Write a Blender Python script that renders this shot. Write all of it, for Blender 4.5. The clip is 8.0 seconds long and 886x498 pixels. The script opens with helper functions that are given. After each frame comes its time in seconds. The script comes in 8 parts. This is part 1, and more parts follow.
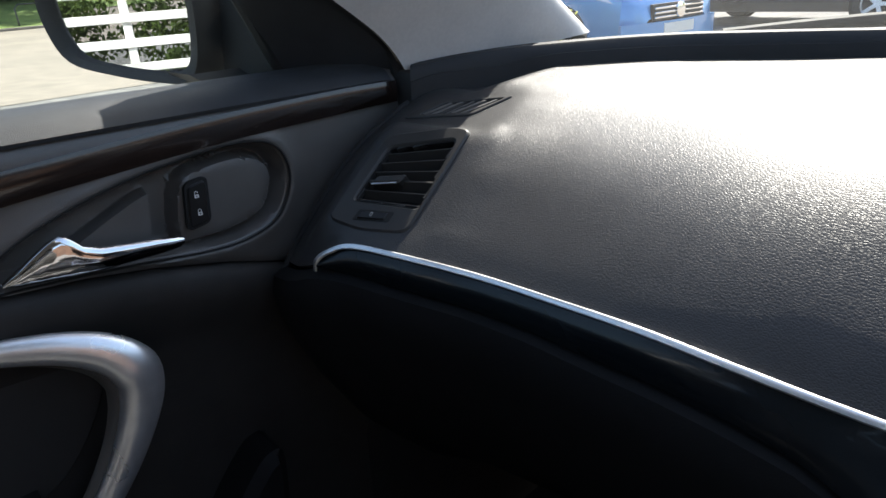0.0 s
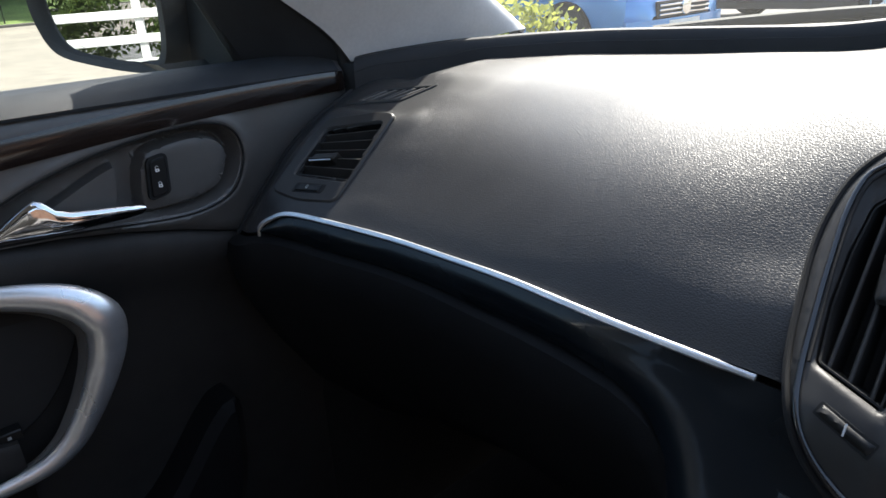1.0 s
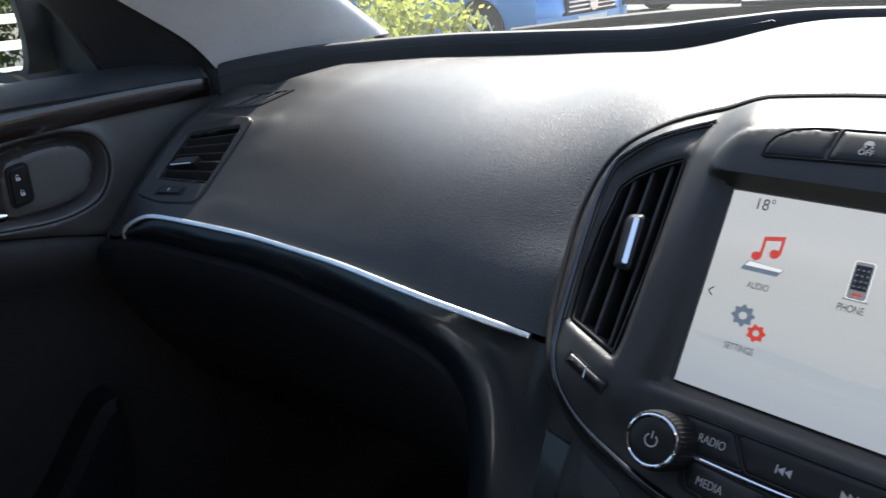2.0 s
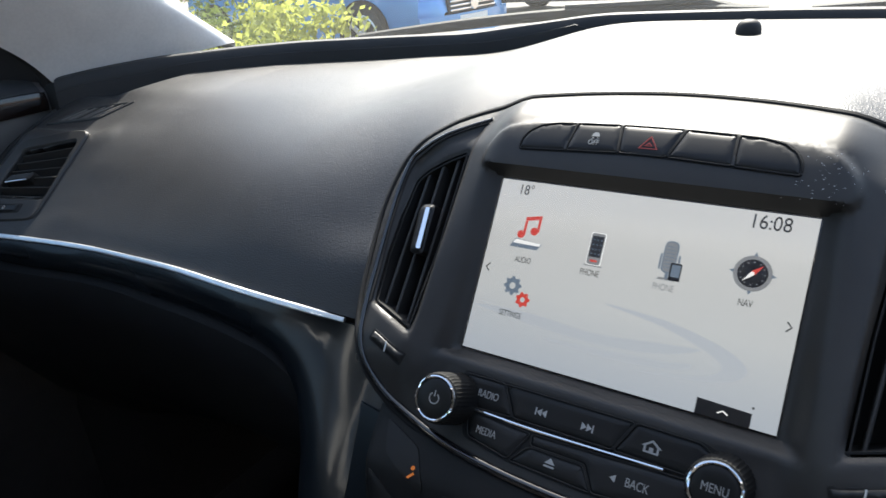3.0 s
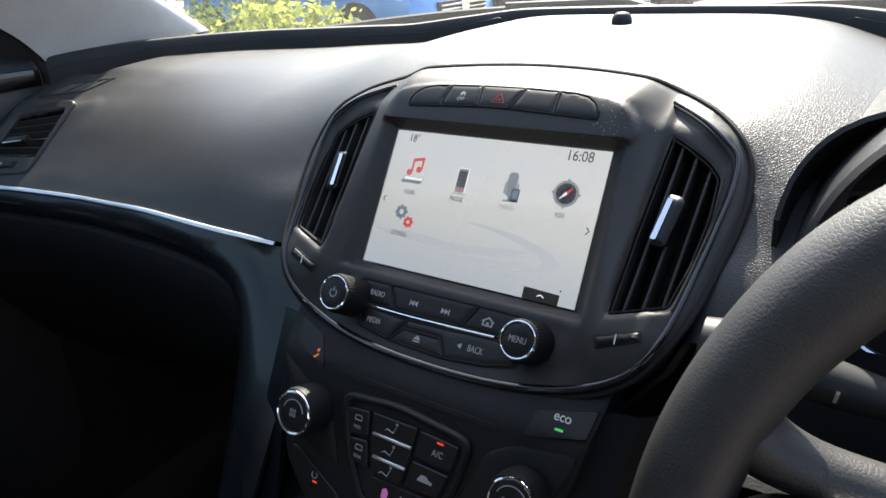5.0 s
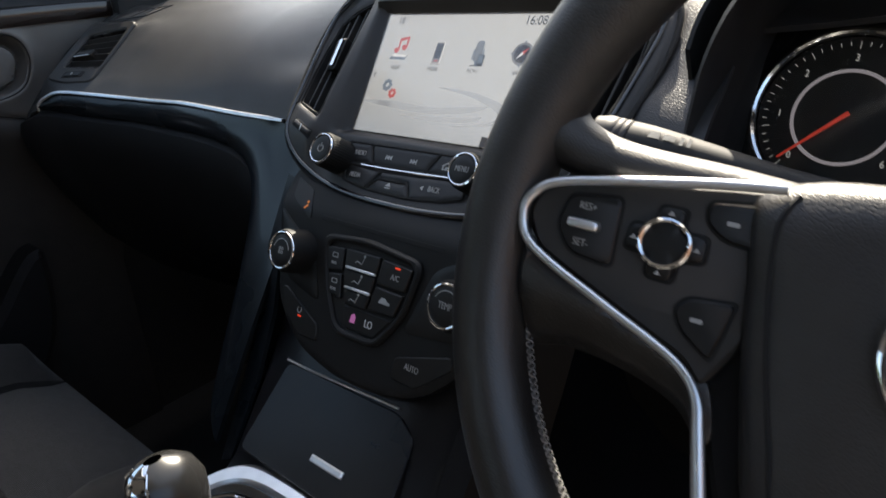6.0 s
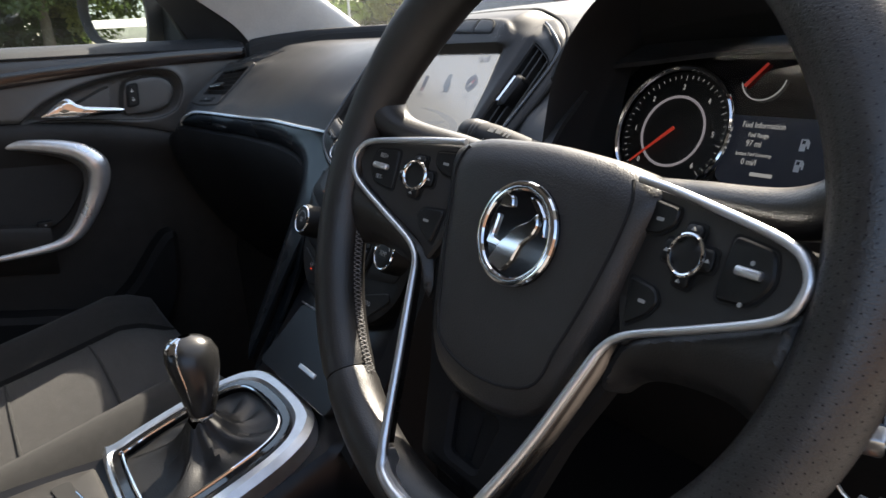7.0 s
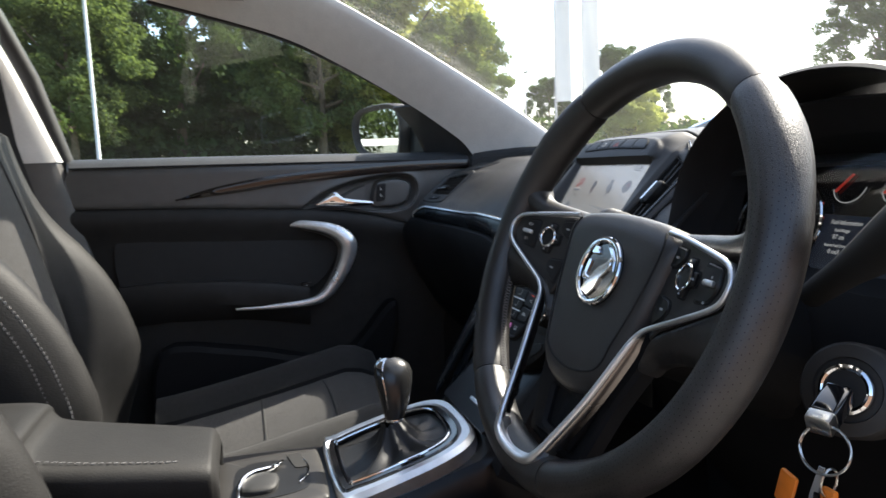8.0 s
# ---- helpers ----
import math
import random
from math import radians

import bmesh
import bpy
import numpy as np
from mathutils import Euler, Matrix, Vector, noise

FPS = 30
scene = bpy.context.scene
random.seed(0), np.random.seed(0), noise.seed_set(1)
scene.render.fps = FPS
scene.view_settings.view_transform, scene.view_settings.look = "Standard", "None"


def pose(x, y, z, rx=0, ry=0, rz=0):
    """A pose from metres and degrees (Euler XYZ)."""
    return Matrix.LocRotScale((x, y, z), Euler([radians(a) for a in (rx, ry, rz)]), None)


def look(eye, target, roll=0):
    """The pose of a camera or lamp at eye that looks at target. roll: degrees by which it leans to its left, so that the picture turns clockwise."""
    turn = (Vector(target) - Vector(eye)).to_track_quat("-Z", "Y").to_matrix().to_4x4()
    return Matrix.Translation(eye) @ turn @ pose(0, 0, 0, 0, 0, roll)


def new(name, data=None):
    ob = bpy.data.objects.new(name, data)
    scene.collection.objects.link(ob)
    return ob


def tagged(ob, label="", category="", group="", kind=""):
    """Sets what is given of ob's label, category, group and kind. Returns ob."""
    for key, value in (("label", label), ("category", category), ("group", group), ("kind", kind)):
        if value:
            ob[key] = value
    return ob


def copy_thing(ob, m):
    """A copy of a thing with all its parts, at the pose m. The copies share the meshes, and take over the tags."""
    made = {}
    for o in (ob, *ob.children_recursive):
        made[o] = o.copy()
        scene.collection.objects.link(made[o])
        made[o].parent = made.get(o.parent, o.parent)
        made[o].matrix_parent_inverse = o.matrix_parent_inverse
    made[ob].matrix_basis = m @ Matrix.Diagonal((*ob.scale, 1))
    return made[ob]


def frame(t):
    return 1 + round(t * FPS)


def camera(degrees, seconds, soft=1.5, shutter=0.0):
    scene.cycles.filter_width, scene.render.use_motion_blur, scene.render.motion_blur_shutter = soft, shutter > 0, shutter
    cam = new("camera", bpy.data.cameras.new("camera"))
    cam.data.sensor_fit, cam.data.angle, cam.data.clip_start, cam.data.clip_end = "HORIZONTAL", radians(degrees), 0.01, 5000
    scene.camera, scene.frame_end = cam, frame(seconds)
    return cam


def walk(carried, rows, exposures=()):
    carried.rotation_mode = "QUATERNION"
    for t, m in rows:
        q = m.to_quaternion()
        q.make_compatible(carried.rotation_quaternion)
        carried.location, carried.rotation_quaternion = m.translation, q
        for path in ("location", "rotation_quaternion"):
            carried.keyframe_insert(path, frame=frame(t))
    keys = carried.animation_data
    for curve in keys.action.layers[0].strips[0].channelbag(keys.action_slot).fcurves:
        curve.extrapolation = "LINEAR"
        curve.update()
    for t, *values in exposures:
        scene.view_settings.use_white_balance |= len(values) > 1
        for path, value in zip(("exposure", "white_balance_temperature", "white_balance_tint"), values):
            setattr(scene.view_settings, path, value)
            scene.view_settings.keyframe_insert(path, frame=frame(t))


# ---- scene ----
cam = camera(67.0, 8.0, shutter=0.18)
PATH = [
    (0, (-0.163, -0.319, 1.089), (-1.566, 0.886, 0.327), -4.0),
    (0.5, (-0.103, -0.319, 1.09), (-1.522, 0.864, 0.325), -4.1),
    (1, (-0.051, -0.315, 1.09), (-1.474, 0.861, 0.321), -3.9),
    (1.5, (-0.007, -0.302, 1.088), (-1.406, 0.898, 0.312), -4.0),
    (2, (0.035, -0.296, 1.098), (-1.247, 1.021, 0.31), -4.2),
    (2.2, (0.05, -0.287, 1.1), (-1.19, 1.07, 0.312), -4.4),
    (3.3, (0.13, -0.298, 1.109), (-0.892, 1.217, 0.297), -4.5),
    (3.5, (0.142, -0.306, 1.11), (-0.874, 1.215, 0.3), -4.5),
    (4, (0.17, -0.32, 1.109), (-0.838, 1.205, 0.298), -4.4),
    (4.2, (0.182, -0.331, 1.117), (-0.823, 1.196, 0.306), -4.4),
    (5.3, (0.259, -0.369, 1.081), (-0.809, 1.129, 0.297), -3.0),
    (5.5, (0.276, -0.380, 1.066), (-0.805, 1.116, 0.296), -2.6),
    (6, (0.355, -0.387, 1.013), (-0.877, 0.981, 0.231), -4.1),
    (6.5, (0.477, -0.387, 0.984), (-0.879, 0.87, 0.221), -4.4),
    (7, (0.612, -0.393, 0.998), (-0.946, 0.7, 0.385), -3.7),
    (7.5, (0.7, -0.411, 0.995), (-1.041, 0.467, 0.551), -2.9),
    (8, (0.819, -0.433, 0.982), (-1.083, 0.134, 0.736), -2.0),
]
walk(cam, [(t, look(eye, target, roll)) for t, eye, target, roll in PATH], [(0.0, 1.46, 6500, 8), (1.5, 1.65, 6400, 8), (2.0, 1.65, 6300, 8), (3.5, 1.74, 6600, 7), (4.2, 1.82, 6600, 7), (5.5, 1.88, 6850, 8), (6.0, 1.8, 7200, 9), (6.5, 1.78, 7250, 10), (7.0, 1.87, 7150, 10), (8.0, 1.86, 6700, 8)])

# ---- light ----
SUN_AZ, SUN_EL = -20.0, 46.0      # degrees to the right of straight ahead, and above the horizon
world = bpy.data.worlds.new("sky")
scene.world = world
world.use_nodes = True
wn = world.node_tree
sky = wn.nodes.new("ShaderNodeTexSky")
sky.sky_type, sky.sun_disc = 'NISHITA', False
sky.sun_elevation, sky.sun_rotation = radians(SUN_EL), radians(SUN_AZ)
sky.air_density, sky.dust_density, sky.ozone_density = 1.0, 2.5, 1.0
wn.links.new(sky.outputs[0], wn.nodes["Background"].inputs[0])
wn.nodes["Background"].inputs[1].default_value = 0.14
sun = new("sun", bpy.data.lights.new("sun", 'SUN'))
sun.data.energy, sun.data.angle, sun.data.color = 4.5, radians(0.6), (1.0, 0.95, 0.87)
sun.matrix_world = look((0, 0, 0), (-math.sin(radians(SUN_AZ)) * math.cos(radians(SUN_EL)), -math.cos(radians(SUN_AZ)) * math.cos(radians(SUN_EL)), -math.sin(radians(SUN_EL))))

# ---- materials ----
def mat(name, base, rough=0.5, metal=0.0, var=0.25, scale=60.0, bump=0.0, bscale=400.0, btype='noise', bdist=0.001, coat=0.0, spec=0.5, sheen=0.0, fine=0.0, rvar=0.0):
    """Base colour varied at two scales, with a fine relief. Sizes in object metres."""
    m = bpy.data.materials.new(name)
    m.use_nodes = True
    t = m.node_tree
    n, l = t.nodes, t.links
    b = n["Principled BSDF"]
    b.inputs["Roughness"].default_value, b.inputs["Metallic"].default_value = rough, metal
    b.inputs["Coat Weight"].default_value, b.inputs["Specular IOR Level"].default_value = coat, spec
    b.inputs["Coat Roughness"].default_value = 0.05
    if sheen:
        b.inputs["Sheen Weight"].default_value, b.inputs["Sheen Roughness"].default_value = sheen, 0.5
    geo = n.new("ShaderNodeTexCoord")
    big, small = n.new("ShaderNodeTexNoise"), n.new("ShaderNodeTexNoise")
    big.inputs["Scale"].default_value, big.inputs["Detail"].default_value = scale * 0.12, 4
    small.inputs["Scale"].default_value, small.inputs["Detail"].default_value = scale, 3
    for k in (big, small):
        l.new(geo.outputs["Object"], k.inputs["Vector"])
    mix = n.new("ShaderNodeMath"); mix.operation = 'ADD'
    l.new(big.outputs["Fac"], mix.inputs[0]); l.new(small.outputs["Fac"], mix.inputs[1])
    ramp = n.new("ShaderNodeMapRange")
    ramp.inputs["From Min"].default_value, ramp.inputs["From Max"].default_value = 0.7, 1.3
    ramp.inputs["To Min"].default_value, ramp.inputs["To Max"].default_value = 1 - var, 1 + var
    l.new(mix.outputs[0], ramp.inputs["Value"])
    col = n.new("ShaderNodeMix"); col.data_type, col.blend_type = 'RGBA', 'MULTIPLY'
    col.inputs["Factor"].default_value = 1.0
    col.inputs[6].default_value = (*base, 1)
    l.new(ramp.outputs[0], col.inputs[7])
    l.new(col.outputs[2], b.inputs["Base Color"])
    if rvar:
        rr = n.new("ShaderNodeMapRange")
        rr.inputs["From Min"].default_value, rr.inputs["From Max"].default_value = 0.35, 0.65
        rr.inputs["To Min"].default_value, rr.inputs["To Max"].default_value = max(0, rough - rvar), rough + rvar
        l.new(big.outputs["Fac"], rr.inputs["Value"]); l.new(rr.outputs[0], b.inputs["Roughness"])
    if bump:
        if btype == 'voronoi':
            tex = n.new("ShaderNodeTexVoronoi"); tex.feature = 'SMOOTH_F1'; out = tex.outputs["Distance"]
            tex.inputs["Smoothness"].default_value = 0.35
        elif btype == 'grain':
            tex = n.new("ShaderNodeTexVoronoi"); tex.feature = 'DISTANCE_TO_EDGE'
            edge = n.new("ShaderNodeMapRange"); edge.interpolation_type = 'SMOOTHSTEP'
            edge.inputs["From Max"].default_value = 0.22
            l.new(tex.outputs["Distance"], edge.inputs["Value"]); out = edge.outputs[0]
        elif btype == 'wave':
            tex = n.new("ShaderNodeTexWave"); out = tex.outputs["Fac"]
        else:
            tex = n.new("ShaderNodeTexNoise"); out = tex.outputs["Fac"]; tex.inputs["Detail"].default_value = 3
        tex.inputs["Scale"].default_value = bscale
        l.new(geo.outputs["Object"], tex.inputs["Vector"])
        bp = n.new("ShaderNodeBump")
        bp.inputs["Strength"].default_value, bp.inputs["Distance"].default_value = bump, bdist
        l.new(out, bp.inputs["Height"]); l.new(bp.outputs[0], b.inputs["Normal"])
    return m


GLOW = 0.36    # lamps and displays beside daylight


def emit(name, colour, strength, base=(0.02, 0.02, 0.02)):
    m = mat(name, base, 0.3, var=0.1)
    b = m.node_tree.nodes["Principled BSDF"]
    b.inputs["Emission Color"].default_value, b.inputs["Emission Strength"].default_value = (*colour, 1), strength * GLOW
    return m


def glass(name, tint=(0.96, 0.98, 0.97), rough=0.0, base=0.04, graze=0.6, dust=0.0, power=5.0, shine=(1.0, 1.0, 1.0)):
    """A thin pane: clear, with a mirror gloss that grows at grazing angles, alike from both sides. dust: strength of an
    added film that imitates glare haze.
    """
    m = bpy.data.materials.new(name)
    m.use_nodes = True
    t = m.node_tree
    n, l = t.nodes, t.links
    n.remove(n["Principled BSDF"])
    tr, gl, lw, pw, mr, mx = n.new("ShaderNodeBsdfTransparent"), n.new("ShaderNodeBsdfGlossy"), n.new("ShaderNodeLayerWeight"), n.new("ShaderNodeMath"), n.new("ShaderNodeMapRange"), n.new("ShaderNodeMixShader")
    tr.inputs[0].default_value = (*tint, 1)
    gl.inputs[0].default_value = (*shine, 1)
    gl.inputs["Roughness"].default_value, lw.inputs["Blend"].default_value = rough, 0.5
    pw.operation = 'POWER'
    pw.inputs[1].default_value = power
    mr.inputs["To Min"].default_value, mr.inputs["To Max"].default_value = base, graze
    l.new(lw.outputs["Facing"], pw.inputs[0]); l.new(pw.outputs[0], mr.inputs["Value"])
    l.new(mr.outputs[0], mx.inputs[0]); l.new(tr.outputs[0], mx.inputs[1]); l.new(gl.outputs[0], mx.inputs[2])
    if dust:
        # pale scattering layer added to imitate the veil of sun glare
        haze_film, veil, patchy, span, co = n.new("ShaderNodeBsdfTranslucent"), n.new("ShaderNodeMixShader"), n.new("ShaderNodeTexNoise"), n.new("ShaderNodeMapRange"), n.new("ShaderNodeTexCoord")
        haze_film.inputs[0].default_value = (0.85, 0.84, 0.80, 1)
        patchy.inputs["Scale"].default_value, patchy.inputs["Detail"].default_value = 6, 5
        span.inputs["To Min"].default_value, span.inputs["To Max"].default_value = dust * 0.6, dust * 1.4
        l.new(co.outputs["Object"], patchy.inputs["Vector"]); l.new(patchy.outputs["Fac"], span.inputs["Value"])
        l.new(span.outputs[0], veil.inputs[0]); l.new(tr.outputs[0], veil.inputs[1]); l.new(haze_film.outputs[0], veil.inputs[2])
        l.new(veil.outputs[0], mx.inputs[1])
    l.new(mx.outputs[0], n["Material Output"].inputs["Surface"])
    return m


def leaf_mat(name, base, scale):
    """Matt leaves that let some of the sun through."""
    m = mat(name, base, 0.8, var=0.55, scale=scale, spec=0.12)
    n, l = m.node_tree.nodes, m.node_tree.links
    tr, mx = n.new("ShaderNodeBsdfTranslucent"), n.new("ShaderNodeMixShader")
    tr.inputs[0].default_value = (base[0] * 1.7, base[1] * 1.6, base[2], 1)
    mx.inputs[0].default_value = 0.42
    l.new(n["Principled BSDF"].outputs[0], mx.inputs[1]); l.new(tr.outputs[0], mx.inputs[2])
    l.new(mx.outputs[0], n["Material Output"].inputs["Surface"])
    return m


M = {
    'dash': mat("grained_dash_skin", (0.026, 0.0255, 0.0258), 0.43, var=0.12, scale=30, bump=0.55, bscale=600, btype='grain', bdist=0.00018, spec=0.5, rvar=0.012),
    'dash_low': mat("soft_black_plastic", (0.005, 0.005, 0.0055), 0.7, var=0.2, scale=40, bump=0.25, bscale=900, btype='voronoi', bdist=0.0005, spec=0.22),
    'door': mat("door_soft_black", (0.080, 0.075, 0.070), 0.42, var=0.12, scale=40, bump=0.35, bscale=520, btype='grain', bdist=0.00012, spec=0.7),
    # same plastic as the upper door, its shade put into a darker colour
    'door_shaded': mat("door_trim_shaded", (0.022, 0.0203, 0.0188), 0.6, var=0.2, scale=40, bump=0.2, bscale=900, btype='voronoi', bdist=0.0005, spec=0.28),
    'belt': mat("grained_belt_skin", (0.026, 0.028, 0.031), 0.56, var=0.2, scale=40, bump=0.45, bscale=760, btype='grain', bdist=0.00018, spec=0.4),
    'panel': mat("satin_black_panel", (0.024, 0.0225, 0.021), 0.50, var=0.15, scale=50, bump=0.14, bscale=1500, bdist=0.0002, rvar=0.06, spec=0.42),
    'fascia': mat("dark_fascia_plastic", (0.0065, 0.0062, 0.0060), 0.58, var=0.15, scale=50, bump=0.14, bscale=1500, bdist=0.0002, rvar=0.05, spec=0.30),
    'button': mat("button_black", (0.0075, 0.0073, 0.0072), 0.44, spec=0.36, var=0.12, scale=80, bump=0.08, bscale=1500, bdist=0.0002),
    'knurl': mat("knurled_black", (0.006, 0.006, 0.006), 0.55, var=0.2, scale=60, bump=0.15, bscale=900, bdist=0.0003, spec=0.28),
    'rubber': mat("matt_black", (0.010, 0.010, 0.010), 0.65, var=0.2, scale=60, bump=0.15, bscale=900, bdist=0.0003),
    'gloss': mat("piano_black", (0.008, 0.008, 0.009), 0.10, var=0.1, coat=0.6, spec=0.6, rvar=0.03),
    'bluegloss': mat("dark_blue_gloss", (0.0045, 0.0068, 0.0090), 0.27, var=0.15, coat=0.16, spec=0.28, rvar=0.04),
    'woodgloss': mat("dark_brown_gloss", (0.016, 0.0105, 0.0085), 0.16, var=0.5, scale=25, coat=0.5),
    # near-black for gaps, and for openings whose shade is put into the colour
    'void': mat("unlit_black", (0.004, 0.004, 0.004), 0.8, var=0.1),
    'silver': mat("satin_silver", (0.78, 0.79, 0.81), 0.36, metal=1.0, var=0.08, scale=90, bump=0.03, bscale=1200, bdist=0.0002, rvar=0.05),
    'satin': mat("satin_silver_paint", (0.85, 0.85, 0.85), 0.30, metal=0.85, var=0.08, scale=90, bump=0.03, bscale=1200, bdist=0.0002, rvar=0.05),
    'gunmetal': mat("brushed_gunmetal", (0.23, 0.205, 0.19), 0.30, metal=1.0, var=0.12, scale=120, bump=0.05, bscale=1200, bdist=0.0002, rvar=0.06),
    'chrome': mat("chrome", (0.82, 0.83, 0.85), 0.06, metal=1.0, var=0.04),
    'leather': mat("black_leather", (0.013, 0.0118, 0.0110), 0.42, var=0.4, scale=50, spec=0.75, bump=0.3, bscale=620, btype='grain', bdist=0.00018, rvar=0.1),
    'perf': mat("perforated_leather", (0.015, 0.0130, 0.0117), 0.37, var=0.55, scale=60, spec=0.8, bump=0.4, bscale=700, btype='grain', bdist=0.00016, rvar=0.12),
    'pad': mat("airbag_skin", (0.024, 0.0222, 0.0212), 0.40, var=0.15, scale=60, bump=0.38, spec=0.6, bscale=640, btype='grain', bdist=0.00015),
    'thread': mat("grey_thread", (0.24, 0.235, 0.23), 0.8, var=0.25, scale=900),
    'fabric': mat("charcoal_fabric", (0.011, 0.0105, 0.0100), 0.9, var=0.3, scale=900, bump=0.6, bscale=1300, bdist=0.0006, sheen=0.06),
    'fabric_mid': mat("ribbed_grey_fabric", (0.026, 0.0243, 0.023), 0.9, var=0.35, scale=900, bump=0.9, bscale=150, btype='wave', bdist=0.0012, sheen=0.12),
    'vinyl': mat("dark_seat_vinyl", (0.010, 0.0096, 0.0092), 0.62, spec=0.28, var=0.2, scale=60, bump=0.4, bscale=500, btype='voronoi', bdist=0.0005),
    'pillar': mat("pale_pillar_cloth", (0.66, 0.64, 0.61), 0.28, var=0.06, scale=300, bump=0.2, bscale=1500, bdist=0.0003),
    'liner': mat("grey_headliner", (0.42, 0.41, 0.40), 0.95, var=0.1, scale=300, bump=0.3, bscale=1200, bdist=0.0004),
    'carpet': mat("black_carpet", (0.006, 0.006, 0.006), 1.0, var=0.4, scale=400, bump=0.8, bscale=700, bdist=0.002),
    'belt_web': mat("seat_belt_webbing", (0.02, 0.02, 0.02), 0.7, var=0.2, scale=300, bump=0.4, bscale=900, btype='wave', bdist=0.0004),
    # last value of both panes: the added glare haze
    'sideglass': glass("side_glass", (0.94, 0.98, 0.96), 0.0, 0.022, 0.5, 0.0018),
    'screenglass': glass("screen_glass", (0.97, 0.985, 0.98), 0.0, 0.016, 0.10, 0.011),
    'lid': mat("black_satin_lid", (0.007, 0.007, 0.008), 0.32, var=0.15, scale=50, spec=0.3, rvar=0.06),
    'knobskin': mat("dark_knob_skin", (0.018, 0.018, 0.018), 0.24, var=0.2, scale=60, spec=0.5, rvar=0.08),
    'mirror': mat("mirror_glass", (0.9, 0.9, 0.92), 0.0, metal=1.0, var=0.01),
    'white': mat("white_print", (0.72, 0.72, 0.70), 0.5, var=0.05),
    'dim': mat("worn_grey_print", (0.32, 0.32, 0.31), 0.5, var=0.15),
    'red_led': emit("red_lamp", (1.0, 0.06, 0.02), 0.7),
    'green_led': emit("green_lamp", (0.1, 1.0, 0.25), 0.4),
    'amber_led': emit("amber_lamp", (1.0, 0.28, 0.03), 0.35),
    'pink_led': emit("violet_lamp", (0.8, 0.25, 0.75), 0.28),
    'orange': mat("orange_plastic", (0.75, 0.20, 0.02), 0.45, var=0.15, scale=80),
    'steel': mat("scratched_steel", (0.62, 0.61, 0.58), 0.28, metal=1.0, var=0.15, scale=200, bump=0.1, bscale=800, bdist=0.0002),
    'asphalt': mat("worn_asphalt", (0.16, 0.15, 0.14), 0.92, var=0.35, scale=6, bump=0.6, bscale=60, bdist=0.01),
    'road': mat("pale_dry_road", (0.22, 0.185, 0.15), 0.95, var=0.2, scale=3, bump=0.5, bscale=40, bdist=0.01),
    'grass': mat("mown_grass", (0.13, 0.18, 0.040), 0.95, var=0.4, scale=8, bump=0.8, bscale=50, bdist=0.04),
    'leaf': leaf_mat("sunlit_leaves", (0.082, 0.115, 0.046), 1.2),
    'leaf_dark': leaf_mat("dark_leaves", (0.050, 0.080, 0.034), 1.2),
    'leaf_gold': leaf_mat("yellow_green_leaves", (0.25, 0.28, 0.10), 3.0),
    'hedge': leaf_mat("hedge_leaves", (0.055, 0.085, 0.022), 5.0),
    'bark': mat("grey_bark", (0.11, 0.085, 0.06), 0.95, var=0.4, scale=10, bump=0.8, bscale=25, bdist=0.02),
    'brickwall': mat("weathered_brown_brick", (0.20, 0.115, 0.075), 0.9, var=0.3, scale=4, bump=0.5, bscale=14, bdist=0.01),
    'whitepaint': mat("white_fence_paint", (0.78, 0.77, 0.73), 0.6, var=0.1, scale=8),
    'bluepaint': mat("blue_car_paint", (0.10, 0.30, 0.62), 0.22, metal=0.2, var=0.06, coat=0.8, scale=10),
    'blackpaint': mat("black_car_paint", (0.012, 0.012, 0.013), 0.2, metal=0.1, var=0.06, coat=0.8, scale=10),
    'silverpaint': mat("silver_car_paint", (0.55, 0.57, 0.60), 0.25, metal=0.6, var=0.05, coat=0.8, scale=10),
    'tyre': mat("tyre_rubber", (0.02, 0.02, 0.02), 0.8, var=0.3, scale=30, bump=0.4, bscale=80, bdist=0.004),
    'lamp': mat("clear_headlamp", (0.75, 0.77, 0.80), 0.08, metal=0.7, var=0.15, scale=25),
    'darkglass': mat("tinted_car_glass", (0.02, 0.025, 0.03), 0.05, var=0.1, coat=0.5),
    'flag': mat("white_banner_cloth", (0.75, 0.74, 0.72), 0.8, var=0.06, scale=5),
    'pole': mat("galvanised_pole", (0.45, 0.46, 0.46), 0.5, metal=0.6, var=0.15, scale=12),
    'plate': mat("blank_plate", (0.70, 0.70, 0.66), 0.5, var=0.05),
}
M['gaiter'] = mat("soft_gaiter_leather", (0.006, 0.006, 0.0065), 0.5, var=0.25, scale=50, bump=0.3, bscale=700, btype='voronoi', bdist=0.0005)
M['lit'] = emit("lit_legend", (0.75, 0.77, 0.80), 0.28)

# ---- shapes ----
import functools
from mathutils.geometry import tessellate_polygon, delaunay_2d_cdt



def mesh_of(bm, name):
    me = bpy.data.meshes.new(name)
    bmesh.ops.recalc_face_normals(bm, faces=bm.faces)
    bm.to_mesh(me)
    bm.free()
    for p in me.polygons:
        p.use_smooth = True
    me.set_sharp_from_angle(angle=radians(38))
    return me


def part(name, bm, material, parent=None, label="", m=None):
    ob = new(name, mesh_of(bm, name))
    ob.data.materials.append(M[material] if isinstance(material, str) else material)
    if parent is not None:
        ob.parent = parent
    if m is not None:
        ob.matrix_basis = m
    if label:
        tagged(ob, label)
    return ob


